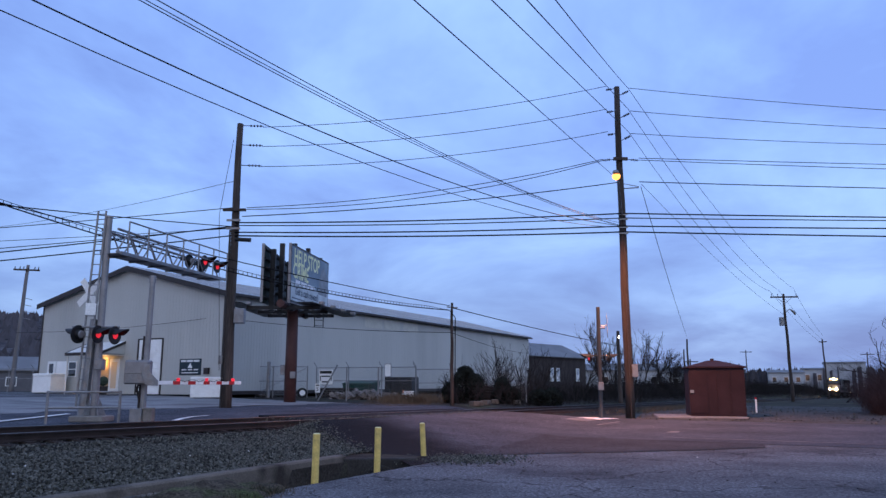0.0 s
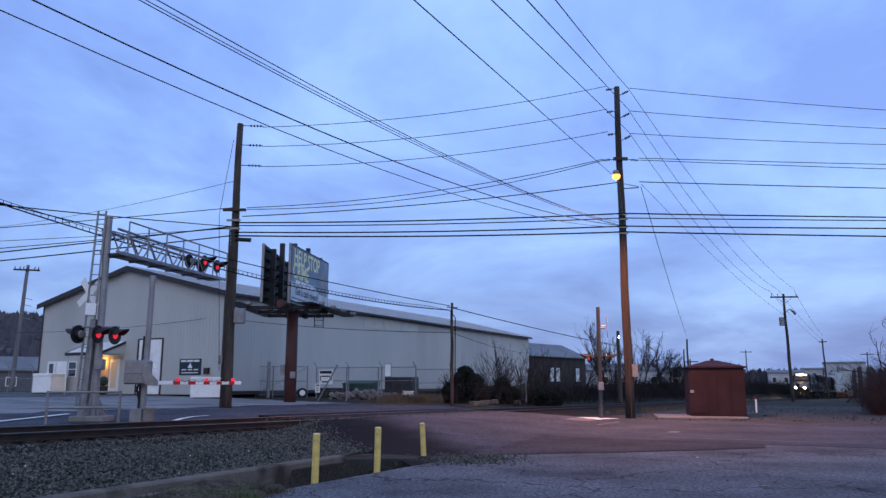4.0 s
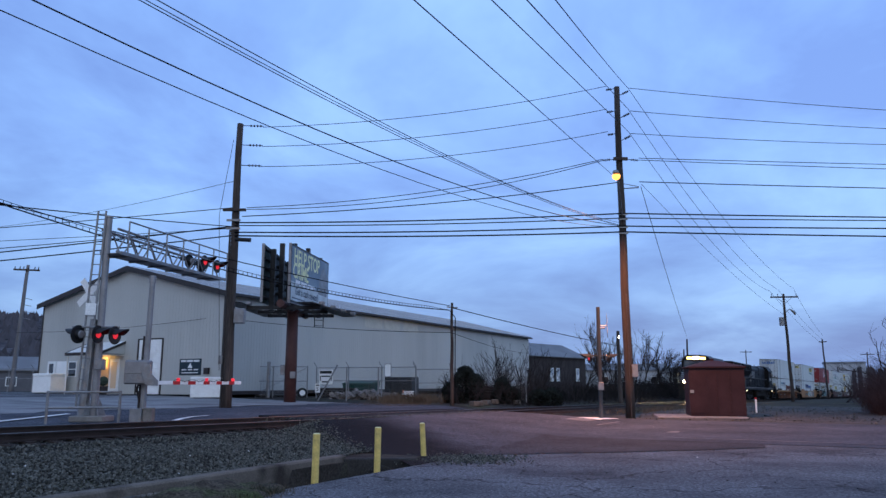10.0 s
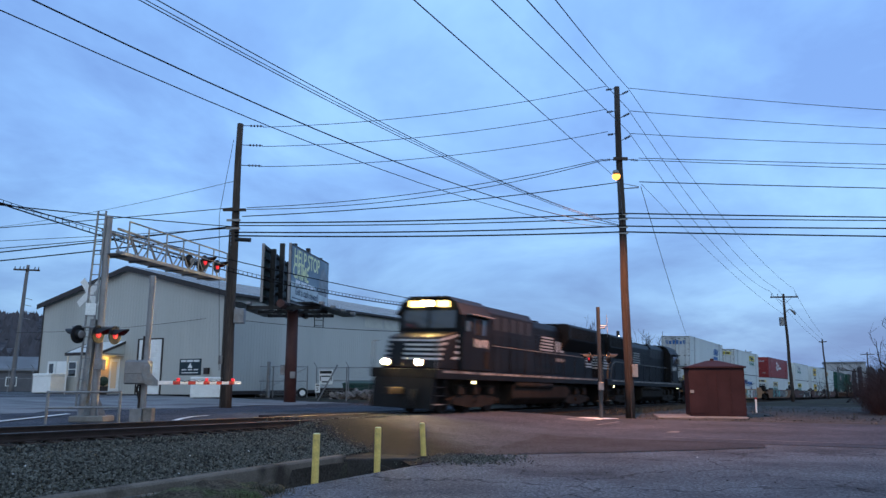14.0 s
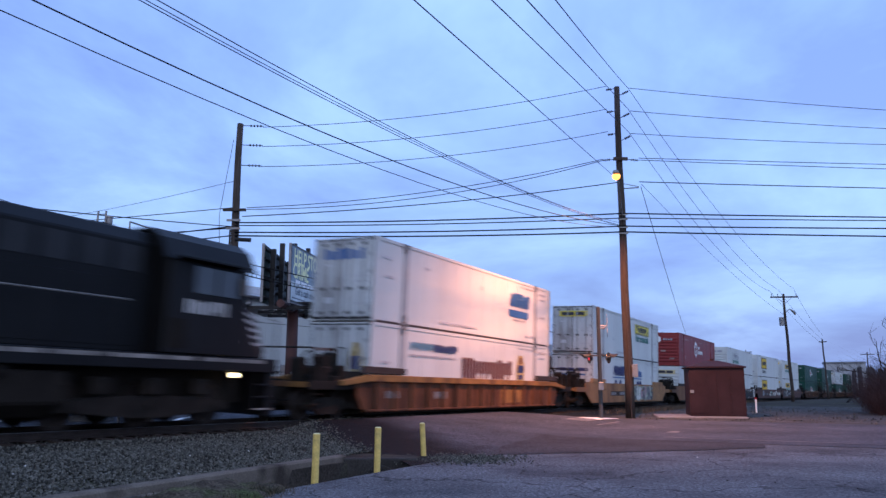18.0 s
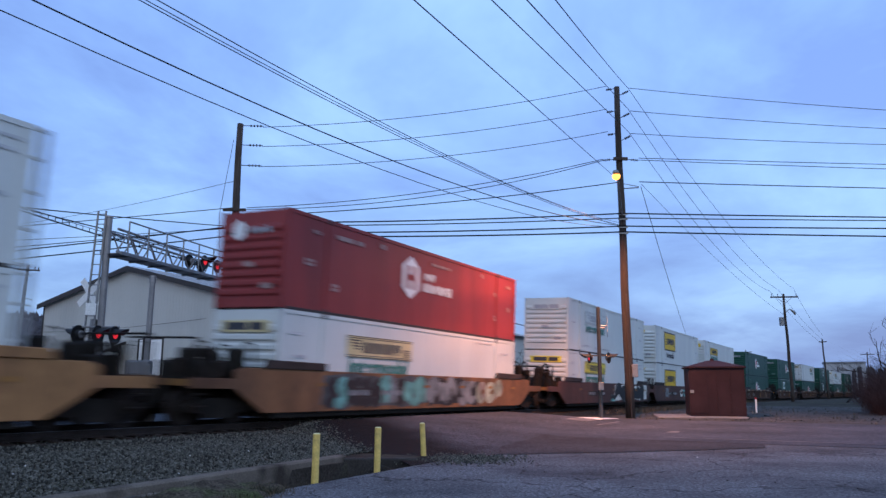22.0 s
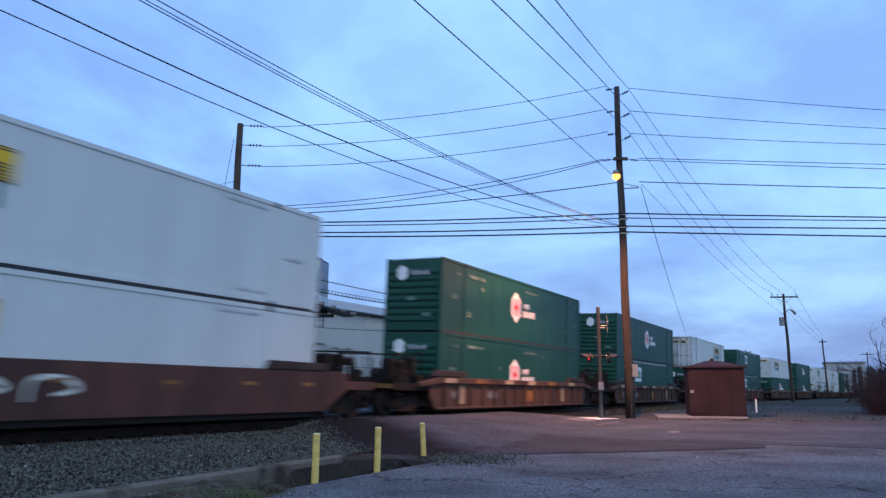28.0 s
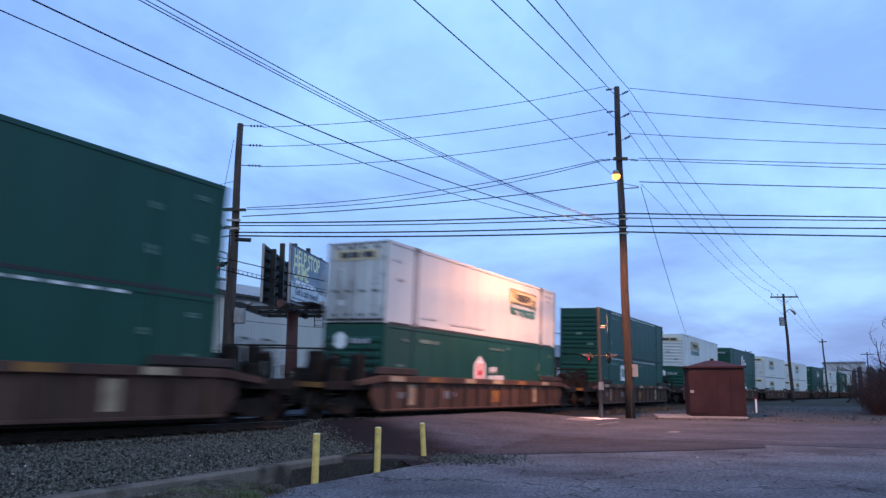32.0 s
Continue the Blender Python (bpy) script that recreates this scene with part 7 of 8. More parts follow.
def d_emp(x):
    def deco(t):
        slab(t, x, x + 1.6, 1.40, 2.40, LOGOWHITE, name="emblem", label="white emblem panel")
        letters(t, x + 0.15, x + 1.4, 1.62, 2.18, 3, GREENPRINT, y=-1.3065, seed=6)
        for k in range(16):
            slab(t, -5.6 + k * 0.7, -5.22 + k * 0.7, 2.72, 2.79, LOGOWHITE, name="dash")
    return deco


def d_marten(t):
    letters(t, 2.95, 5.2, 1.62, 2.28, 6, BLUEPRINT, seed=1, slant=0.14)
    slab(t, 2.9, 5.15, 1.14, 1.46, BLUEPRINT, name="stripe", label="blue stripe")
    letters(t, 3.4, 4.8, 0.98, 1.05, 12, GREYPRINT, seed=2)
    letters_end(t, -0.95, 1.0, 2.12, 2.5, 6, BLUEPRINT, -CL - 0.026)


def d_cre(t):
    letters(t, -5.6, -4.0, 2.08, 2.38, 4, TEAL, seed=5)
    letters(t, -3.95, -2.0, 2.08, 2.38, 5, NAVY, seed=6)
    letters(t, -5.6, -2.2, 1.86, 1.93, 9, GREYPRINT, seed=7)
    letters(t, -1.6, 3.4, 1.16, 2.0, 9, MAROON, seed=7)
    part("emblem", Mesh().prism([(3.95, 1.15), (4.75, 1.15), (4.85, 1.7), (4.6, 2.3), (4.1, 2.3), (3.85, 1.7)], "y", -1.308, -1.3005), SHIELD, t, "golden shield emblem")
    part("emblem_band", Mesh().box(4.0, 4.7, -1.314, -1.3085, 1.5, 1.85).box(4.1, 4.6, -1.314, -1.3085, 1.2, 1.4), NAVY, t)
    part("emblem_band", Mesh().box(4.2, 4.5, -1.315, -1.3085, 1.9, 2.2), MAROON, t)
    part("emblem", Mesh().prism([(-0.95, 1.1), (-0.55, 1.1), (-0.45, 1.6), (-0.6, 2.2), (-0.9, 2.2), (-1.05, 1.6)], "x", -CL - 0.032, -CL - 0.0255), SHIELD, t, "golden shield emblem")
    part("emblem_band", Mesh().box(-CL - 0.037, -CL - 0.0325, -0.95, -0.55, 1.3, 1.75), NAVY, t)
    letters_end(t, 0.2, 1.1, 1.9, 2.0, 7, MAROON, -CL - 0.026)


def hunt(gold, x=3.3, z=1.9, w=3.8, ink=GREENPRINT, edge=DARKPRINT, word=1.0, drop=0.64):
    """A framed panel with bars for its lettering, and the plain word beneath."""
    def deco(t):
        p = slab(t, x, x + w, z - 0.35, z + 0.35, gold, name="panel", label="framed logo panel")
        m = Mesh()
        for q in (0.33, 0.275):
            for s_ in (-1, 1):
                m.box(x + 0.02, x + w - 0.02, -1.313, -1.3065, z + s_ * q - 0.011, z + s_ * q + 0.011)
        part("panel_line", m, edge, p)
        for k in range(4):
            part("panel_bar", Mesh().box(x + 0.12 + 0.1 * k, x + 0.75, -1.313, -1.3065, z + 0.18 - 0.09 * k, z + 0.22 - 0.09 * k), edge, p)
            part("panel_bar", Mesh().box(x + w - 0.55 + 0.02 * k, x + w - 0.15, -1.313, -1.3065, z - 0.02 - 0.07 * k, z + 0.02 - 0.07 * k), edge, p)
        letters(p, x + 0.85, x + w - 0.75, z - 0.19, z + 0.17, 7, edge, y=-1.3065, seed=9)
        if word:
            words("lettering", "Intermodal", 0.66 * word, ink, t, Matrix.Translation((x + w * 0.49, -1.303, z - drop)) @ FM, "dark green lettering", 1.18 * w / 3.8, 0.022)
        letters_end(t, -0.75, 0.7, 2.28, 2.5, 7, edge, -CL - 0.06)
        part("end_panel", Mesh().box(-CL - 0.0605, -CL - 0.052, -0.95, 0.9, 2.22, 2.56), gold, t)
    return deco


def hunt_box(x, z, wd=True):
    def deco(t):
        p = slab(t, x, x + 3.8, z - 0.75, z + 0.75, DARKPRINT, name="panel", label="dark-edged logo panel")
        slab(p, x + 0.10, x + 3.7, z - 0.65, z + 0.65, GOLD, y=-1.3065, name="panel", label="golden logo panel")
        letters(p, x + 0.85, x + 3.1, z - 0.25, z + 0.25, 7, DARKPRINT, y=-1.313, seed=9)
        for k in range(3):
            part("panel_bar", Mesh().box(x + 0.3, x + 0.75, -1.319, -1.3135, z - 0.3 + 0.2 * k, z - 0.22 + 0.2 * k), DARKPRINT, p)
            part("panel_bar", Mesh().box(x + 3.15, x + 3.5, -1.319, -1.3135, z - 0.35 + 0.2 * k, z - 0.27 + 0.2 * k), DARKPRINT, p)
        if wd:
            words("lettering", "Intermodal", 0.62, DARKPRINT, t, Matrix.Translation((x + 1.9, -1.303, z - 1.12)) @ FM, "dark lettering", 0.9, 0.015)
        part("end_panel", Mesh().box(-CL - 0.0605, -CL - 0.052, -0.45, 0.45, 2.3, 2.55), GOLD, t)
    return deco


def d_alliance(t):
    letters(t, -4.0, -0.45, 1.72, 2.35, 8, NAVY, seed=12, slant=0.2)
    letters(t, -0.35, 3.0, 1.72, 2.12, 12, BLUEPRINT, seed=13)
    slab(t, -4.1, 3.0, 1.55, 1.62, BLUEPRINT, name="stripe", label="blue line")
    for x in (-3.4, -2.4, 1.9, 2.6):
        part("emblem", Mesh().rod((x, -1.308, 1.13), (x, -1.3005, 1.13), 0.32, seg=20), NAVY, t, "dark blue disc")
    letters_end(t, -1.0, 1.0, 1.85, 2.05, 8, NAVY, -CL - 0.026)
    letters_end(t, -0.9, 0.6, 1.6, 1.7, 10, BLUEPRINT, -CL - 0.026)


GRAF = [mat("spray_white", (0.55, 0.55, 0.50), 0.7, var=0.25, fine=0.2), mat("spray_black", (0.016, 0.016, 0.018), 0.7, var=0.3), mat("spray_teal", (0.10, 0.27, 0.25), 0.7, var=0.5, scale=2), mat("spray_grey", (0.15, 0.16, 0.17), 0.7, var=0.5, scale=2), mat("spray_pink", (0.34, 0.22, 0.24), 0.7, var=0.3), mat("spray_dark_grey", (0.06, 0.066, 0.072), 0.7, var=0.5, scale=1.5), mat("spray_pale_mint", (0.26, 0.29, 0.23), 0.7, var=0.5, scale=1.3, fine=0.2, stain=(0.20, 0.13, 0.13), samount=0.8, sscale=1.4)]
SWIRLS = [
    [(0, 0.1), (0.1, 0.9), (0.5, 1.0), (0.75, 0.6), (0.4, 0.35)],
    [(0.9, 0.95), (0.25, 0.85), (0.1, 0.45), (0.4, 0.05), (1.0, 0.2)],
    [(0, 1.0), (0.2, 0.2), (0.5, 0.75), (0.75, 0.1), (1.0, 0.95)],
    [(0.1, 0.0), (0.0, 0.6), (0.35, 1.0), (0.9, 0.8), (0.85, 0.0)],
    [(0.95, 1.0), (0.3, 0.75), (0.9, 0.4), (0.6, 0.0), (0.0, 0.1)],
]


def graffiti(parent, x0, x1, z0, z1, back, ink, pitch, thick, seed):
    """Fat painted shapes on a car side, over a painted cloud."""
    r = random.Random(seed)
    y = -1.4105
    if back is not None:
        n = max(6, int((x1 - x0) / 0.4))
        low_ = [(x0 + (x1 - x0) * k / n, z0 + r.uniform(0, 0.16) * (z1 - z0)) for k in range(n + 1)]
        top_ = [(x0 + (x1 - x0) * k / n + 0.1, z1 - r.uniform(0, 0.16) * (z1 - z0)) for k in range(n + 1)]
        part("graffiti_cloud", Mesh().prism(low_ + top_[::-1], "y", y - 0.003, y + 0.001), GRAF[back], parent, "sprayed background cloud")
    x = x0 + thick
    while x < x1 - pitch * 0.6:
        pts = SWIRLS[r.randrange(5)]
        w = pitch * r.uniform(0.75, 1.0)
        lean = r.uniform(-0.2, 0.2)
        line = [Vector((x + w * a + lean * b, z0 + 0.1 + thick * 0.6 + (z1 - z0 - 0.2 - thick * 1.2) * b)) for a, b in pts]
        fine_ = []
        for k in range(len(line) - 1):
            p0, p1, p2, p3 = line[max(0, k - 1)], line[k], line[k + 1], line[min(len(line) - 1, k + 2)]
            for q in range(4):
                f = q / 4
                fine_.append(0.5 * ((2 * p1) + (p2 - p0) * f + (2 * p0 - 5 * p1 + 4 * p2 - p3) * f * f + (3 * p1 - p0 - 3 * p2 + p3) * f ** 3))
        fine_.append(line[-1])
        m = Mesh()
        n = len(fine_)
        for k, p in enumerate(fine_):
            e = (fine_[min(n - 1, k + 1)] - fine_[max(0, k - 1)]).normalized()
            h = Vector((-e.y, e.x)) * thick * (0.55 + 0.6 * math.sin(math.pi * (k + 0.6) / n))
            for d in (y - 0.0060, y - 0.0032):
                for g in (p + h, p - h):
                    m.v.append(Vector((g.x, d - 0.00008 * k, g.y)))
        for k in range(n - 1):
            a = 4 * k
            m.f += [(a, a + 1, a + 5, a + 4), (a + 2, a + 6, a + 7, a + 3), (a, a + 4, a + 6, a + 2), (a + 1, a + 3, a + 7, a + 5)]
        m.f += [(0, 2, 3, 1), (4 * n - 4, 4 * n - 3, 4 * n - 1, 4 * n - 2)]
        part("graffiti_stroke", m, GRAF[ink[r.randrange(len(ink))]], parent, "spray-painted swirl")
        x += pitch


def end_gear(t, sx, x0, x1, body, seed):
    """Brake gear, pipes and steps crowded on a car's end platform."""
    r = random.Random(seed)
    x = lambda f: sx * (x0 + (x1 - x0) * f)
    part("air_reservoir", Mesh().rod((x(0.25), -0.55, 1.42), (x(0.25), 0.5, 1.42), 0.22, seg=12), TRUCKSTEEL, t, "air reservoir", smooth_it=True)
    part("brake_valve", Mesh().box(*sorted((x(0.45), x(0.62))), -1.0, -0.55, 1.14, 1.62), TRUCKSTEEL, t, "brake valve", 0.05)
    part("brake_stand", Mesh().box(*sorted((x(0.70), x(0.78))), -1.10, -0.92, 1.14, 1.80), TRUCKSTEEL, t, "brake stand", 0.02)
    xx = x(0.70)
    part("brake_wheel", Mesh().rod((xx - 0.09, -1.0, 1.92), (xx - 0.05, -1.0, 1.72), 0.19, seg=16).rod((xx - 0.1, -1.0, 1.72), (xx, -1.0, 1.72), 0.04, seg=8), TRUCKSTEEL, t, "brake wheel")
    for k in range(3):
        f, yy = 0.12 + 0.3 * k + r.uniform(-0.05, 0.05), r.uniform(-1.15, -0.3)
        h_ = r.uniform(0.75, 1.05)
        part("equipment_case", Mesh().box(x(f) - 0.20, x(f) + 0.20, yy, yy + 0.45, 1.1, 1.1 + h_), TRUCKSTEEL, t, "dark equipment case", 0.06)
        part("case_pipe", Mesh().tube([(x(f), yy + 0.1, 1.1 + h_), (x(f) + 0.1, yy - 0.05, 1.3 + h_), (x(f) + 0.35, yy - 0.1, 1.25 + h_), (x(f) + 0.45, yy - 0.1, 1.2)], 0.035, 6), TRUCKSTEEL, t, "bent brake pipe")
    part("cross_rail", Mesh().tube([(x(0.97), -1.3, 1.1), (x(0.97), -1.3, 2.15), (x(0.97), 1.3, 2.15), (x(0.97), 1.3, 1.1)], 0.03, 6), TRUCKSTEEL, t, "end platform handrail")
    for k in range(4):
        f, yy = r.uniform(0.1, 0.95), r.uniform(-1.1, 0.9)
        part("pipe", Mesh().tube([(x(f), yy, 1.1), (x(f), yy, 1.1 + r.uniform(0.2, 0.5)), (x(f) + r.uniform(-0.2, 0.2), yy + 0.3, 1.3), (x(f), yy + 0.5, 1.1)], 0.035, 6), TRUCKSTEEL, t, "brake pipe")
    for k in range(7):
        f, yy = r.uniform(0.05, 0.95), r.uniform(-1.25, 0.6)
        part("gear_box", Mesh().box(x(f) - 0.15, x(f) + 0.15, yy, yy + 0.3, 1.1, 1.1 + r.uniform(0.12, 0.65)), TRUCKSTEEL, t, bevel=0.03)
    for y in (-1.36, 1.36):
        xa, xb = x(0.80), x(0.98)
        part("grab_iron", Mesh().tube([(xa, y, 1.1), (xa, y, 1.95), (xb, y, 1.95), (xb, y, 0.5)], 0.025, 6), TRUCKSTEEL, t, "grab iron")
    for z in (0.5, 0.8):
        part("step", Mesh().box(*sorted((x(0.82), x(0.98))), -1.43, -1.25, z - 0.03, z), TRUCKSTEEL, t)


LIP = mat("sooty_steel_lip", (0.030, 0.022, 0.02), 0.8, var=0.4, bump=0.2)
TOPCHORD = mat("faded_orange_chord", (0.21, 0.10, 0.028), 0.75, var=0.4, scale=1.2, stain=(0.10, 0.045, 0.025), samount=0.8, sscale=1.4)
CREAM = mat("dirty_cream_panel", (0.30, 0.23, 0.15), 0.7, var=0.3)


def well_car(u, body, label, ends=(True, True), ribs=True, trim=None, tags=None, seed=0, lip=None):
    t = thing("well_car", Matrix.Identity(4), label, "well car", "well cars of the train")
    lip = lip or LIP
    E0, E1 = (-9.75 if ends[0] else -9.25), (9.75 if ends[1] else 9.25)
    for y in (-1, 1):
        a, b = sorted((y * 1.35, y * 1.41))
        if ribs:
            part("side_sill", Mesh().prism([(E0 + 0.9, 1.2), (E1 - 0.9, 1.2), (E1 - 0.9, 0.75), (8.5, 0.30), (-8.5, 0.30), (E0 + 0.9, 0.75)], "y", a, b), body, t, "weathered steel side plate")
            a, b = sorted((y * 1.33, y * 1.53))
            part("top_chord", Mesh().prism([(E0, 1.05), (E0, 1.20), (-8.3, 1.42), (8.3, 1.42), (E1, 1.20), (E1, 1.05), (8.3, 1.20), (-8.3, 1.20)], "y", a, b), body if trim is CREAM else (trim or body), t, "faded top chord of the side", 0.012)
            a, b = sorted((y * 1.33, y * 1.50))
            part("bottom_chord", Mesh().box(-8.4, 8.4, a, b, 0.22, 0.30), body, t, "bottom chord of the side", 0.012)
        else:
            part("side_sill", Mesh().prism([(E0, 0.92), (E0, 1.38), (E0 + 0.3, 1.47), (E1 - 0.3, 1.47), (E1, 1.38), (E1, 0.92), (8.6, 0.28), (-8.6, 0.28)], "y", a, b), body, t, "flat steel side plate", 0.015)
        a, b = sorted((y * 1.30, y * 1.45))
        for x0, x1 in ((-8.7, -6.0), (6.0, 8.7)):
            top = 1.45 if ribs else 1.47
            part("guide_lip", Mesh().prism([(x0, top), (x1, top), (x1 - (0.08 if x1 > 0 else 0.0), top + 0.22), (x0 + 0.15, top + 0.24)], "y", a, b), lip, t, "dark raised lip over the box end", 0.02)
    if ribs:
        for k in range(15):
            x = -7.8 + k * 1.115
            part("side_rib", Mesh().box(x - 0.06, x + 0.06, -1.50, -1.41, 0.30, 1.2), body, t)
        if trim is not CREAM and trim is not None:
            part("bottom_chord_trim", Mesh().box(-8.2, 8.2, -1.506, -1.5005, 0.24, 0.28), body, t)
    part("well_floor", Mesh().box(-8.2, 8.2, -1.33, 1.33, 0.14, 0.24), TRUCKSTEEL, t)
    for sx in (-1, 1):
        full = ends[0 if sx < 0 else 1]
        out_x = 11.2 if full else 9.9
        a, b = sorted((sx * 8.4, sx * out_x))
        part("end_deck", Mesh().box(a, b, -1.28, 1.28, 0.96, 1.12), TRUCKSTEEL, t, "end platform deck", 0.02)
        for y0, y1 in ((-1.40, -1.28), (1.28, 1.40)):
            part("end_side", Mesh().box(*sorted((sx * 9.2, sx * out_x)), y0, y1, 0.92, 1.18), body if not ribs else TRUCKSTEEL, t, "end platform side", 0.01)
        a, b = sorted((sx * 8.27, sx * 8.42))
        part("bulkhead", Mesh().box(a, b, -1.28, 1.28, 0.3, 1.5), LIP, t)
        a, b = sorted((sx * 8.5, sx * (out_x + (0.35 if full else 0.0))))
        part("draft_sill", Mesh().box(a, b, -0.3, 0.3, 0.60, 0.96), TRUCKSTEEL, t)
        if full:
            a, b = sorted((sx * 11.2, sx * 11.78))
            part("coupler", Mesh().box(a, b, -0.12, 0.12, 0.74, 0.98).box(*sorted((sx * 11.55, sx * 11.78)), -0.2, 0.14, 0.70, 1.02), RUST, t, "steel coupler", 0.02)
            part("air_hose", Mesh().tube([(sx * 11.2, -0.5, 0.95), (sx * 11.4, -0.5, 0.6), (sx * 11.7, -0.4, 0.45)], 0.035, 6), TRUCKSTEEL, t, "brake hose")
            truck(t, sx * 9.95, 1.75, 2, 0.46)
            if u < 480:
                end_gear(t, sx, 8.6, 11.1, body, seed * 2 + sx)
            if sx < 0:
                part("corner_patch", Mesh().box(sx * 11.2 - 0.012, sx * 11.2, -1.3, 1.3, 0.98, 1.14), TOPCHORD, t, "orange end sill")
        else:
            for yy in (-1.2, 0.2):
                part("platform_post", Mesh().rod((sx * 9.5, yy, 1.1), (sx * 9.5, yy, 2.0), 0.03, seg=6), LIP, t, "upright platform post")
            part("gear_box", Mesh().box(*sorted((sx * 8.7, sx * 9.4)), -1.1, 0.6, 1.1, 1.55), TRUCKSTEEL, t, bevel=0.03)
            part("ladder", Mesh().box(*sorted((sx * 9.0, sx * 9.06)), -1.34, -1.28, 1.1, 1.95).box(*sorted((sx * 9.4, sx * 9.46)), -1.34, -1.28, 1.1, 1.95).box(*sorted((sx * 9.0, sx * 9.46)), -1.345, -1.30, 1.5, 1.54).box(*sorted((sx * 9.0, sx * 9.46)), -1.345, -1.30, 1.85, 1.89), LIP, t, "short ladder")
            if sx > 0:
                truck(t, 9.95, 1.8, 2, 0.48)
    if not ribs:
        q = slab(t, -4.9, -1.7, 0.70, 0.98, LIP, y=-1.41, name="number_panel", label="dark panel with pale bars")
        letters(q, -4.8, -3.7, 0.75, 0.93, 5, GRAF[3], y=-1.4165, seed=seed)
        letters(q, -3.0, -1.8, 0.75, 0.93, 6, GRAF[3], y=-1.4165, seed=seed + 1)
        for x in (-6.4, -0.2, 2.6, 5.2, 7.6):
            slab(t, x, x + 0.38, 1.02, 1.12, TOPCHORD, y=-1.4195, name="reflector", label="small orange reflector")
    else:
        letters(t, -7.2, -6.4, 0.65, 0.90, 3, GRAF[3], y=-1.41, seed=seed)
        letters(t, -3.9, -3.0, 0.62, 0.92, 4, GRAF[3], y=-1.41, seed=seed + 3)
        if trim is CREAM:
            slab(t, 4.9, 5.35, 0.42, 1.12, CREAM, y=-1.41, name="marker_panel", label="cream side panel")
            slab(t, -6.6, -6.1, 0.42, 1.12, CREAM, y=-1.41, name="marker_panel", label="cream side panel")
            slab(t, 0.3, 1.1, 0.45, 0.95, TOPCHORD, y=-1.41, name="marker_panel", label="orange side panel")
            for k, x in enumerate((-7.9, -5.2, -2.4, 0.2, 2.9, 5.8)):
                slab(t, x, x + 0.9, 1.225, 1.40, (CREAM, TOPCHORD, CREAM)[k % 3], y=-1.53, name="marker_panel", label="worn paint patch")
        else:
            slab(t, 2.0, 4.2, 0.42, 1.0, TOPCHORD, y=-1.41, name="marker_panel", label="faded orange side panel")
    if tags:
        for g in tags:
            graffiti(t, *g)
    on_rails(t, u)
    return t


NUMBER_GLOW = glowing("number_board_glow", (1.0, 0.66, 0.22), 5.0)
HEAD_GLOW = glowing("headlight_glow", (1.0, 0.66, 0.28), 1600.0)
STEP_GLOW = glowing("step_light", (1.0, 0.85, 0.5), 8.0)
CABGLASS = glass("cab_glass", (0.02, 0.024, 0.03))
STRIPE = mat("off_white_stripe", (0.36, 0.35, 0.34), 0.6, var=0.25, stain=(0.12, 0.11, 0.10), samount=0.6)
SILLSTRIPE = mat("dirty_sill_stripe", (0.20, 0.18, 0.165), 0.7, var=0.5, scale=2.5, stain=(0.04, 0.035, 0.03), samount=0.9, sscale=2.0)
RAILPAINT = mat("dull_handrail_paint", (0.12, 0.115, 0.11), 0.7, var=0.3)


def ring_at(r0, r1, f, out=0.0):
    """A ring between two rings, pushed outward a little."""
    pts = [Vector(a).lerp(Vector(b), f) for a, b in zip(r0, r1)]
    c = sum(pts, Vector()) / len(pts)
    return [p + Vector((p.x - c.x, p.y - c.y, 0)).normalized() * out for p in pts]


def loft(r0, r1):
    m = Mesh()
    n = len(r0)
    m.v += [Vector(p) for p in list(r0) + list(r1)]
    m.f += [tuple(range(n))[::-1], tuple(n + k for k in range(n))]
    m.f += [(k, (k + 1) % n, n + (k + 1) % n, n + k) for k in range(n)]
    return m


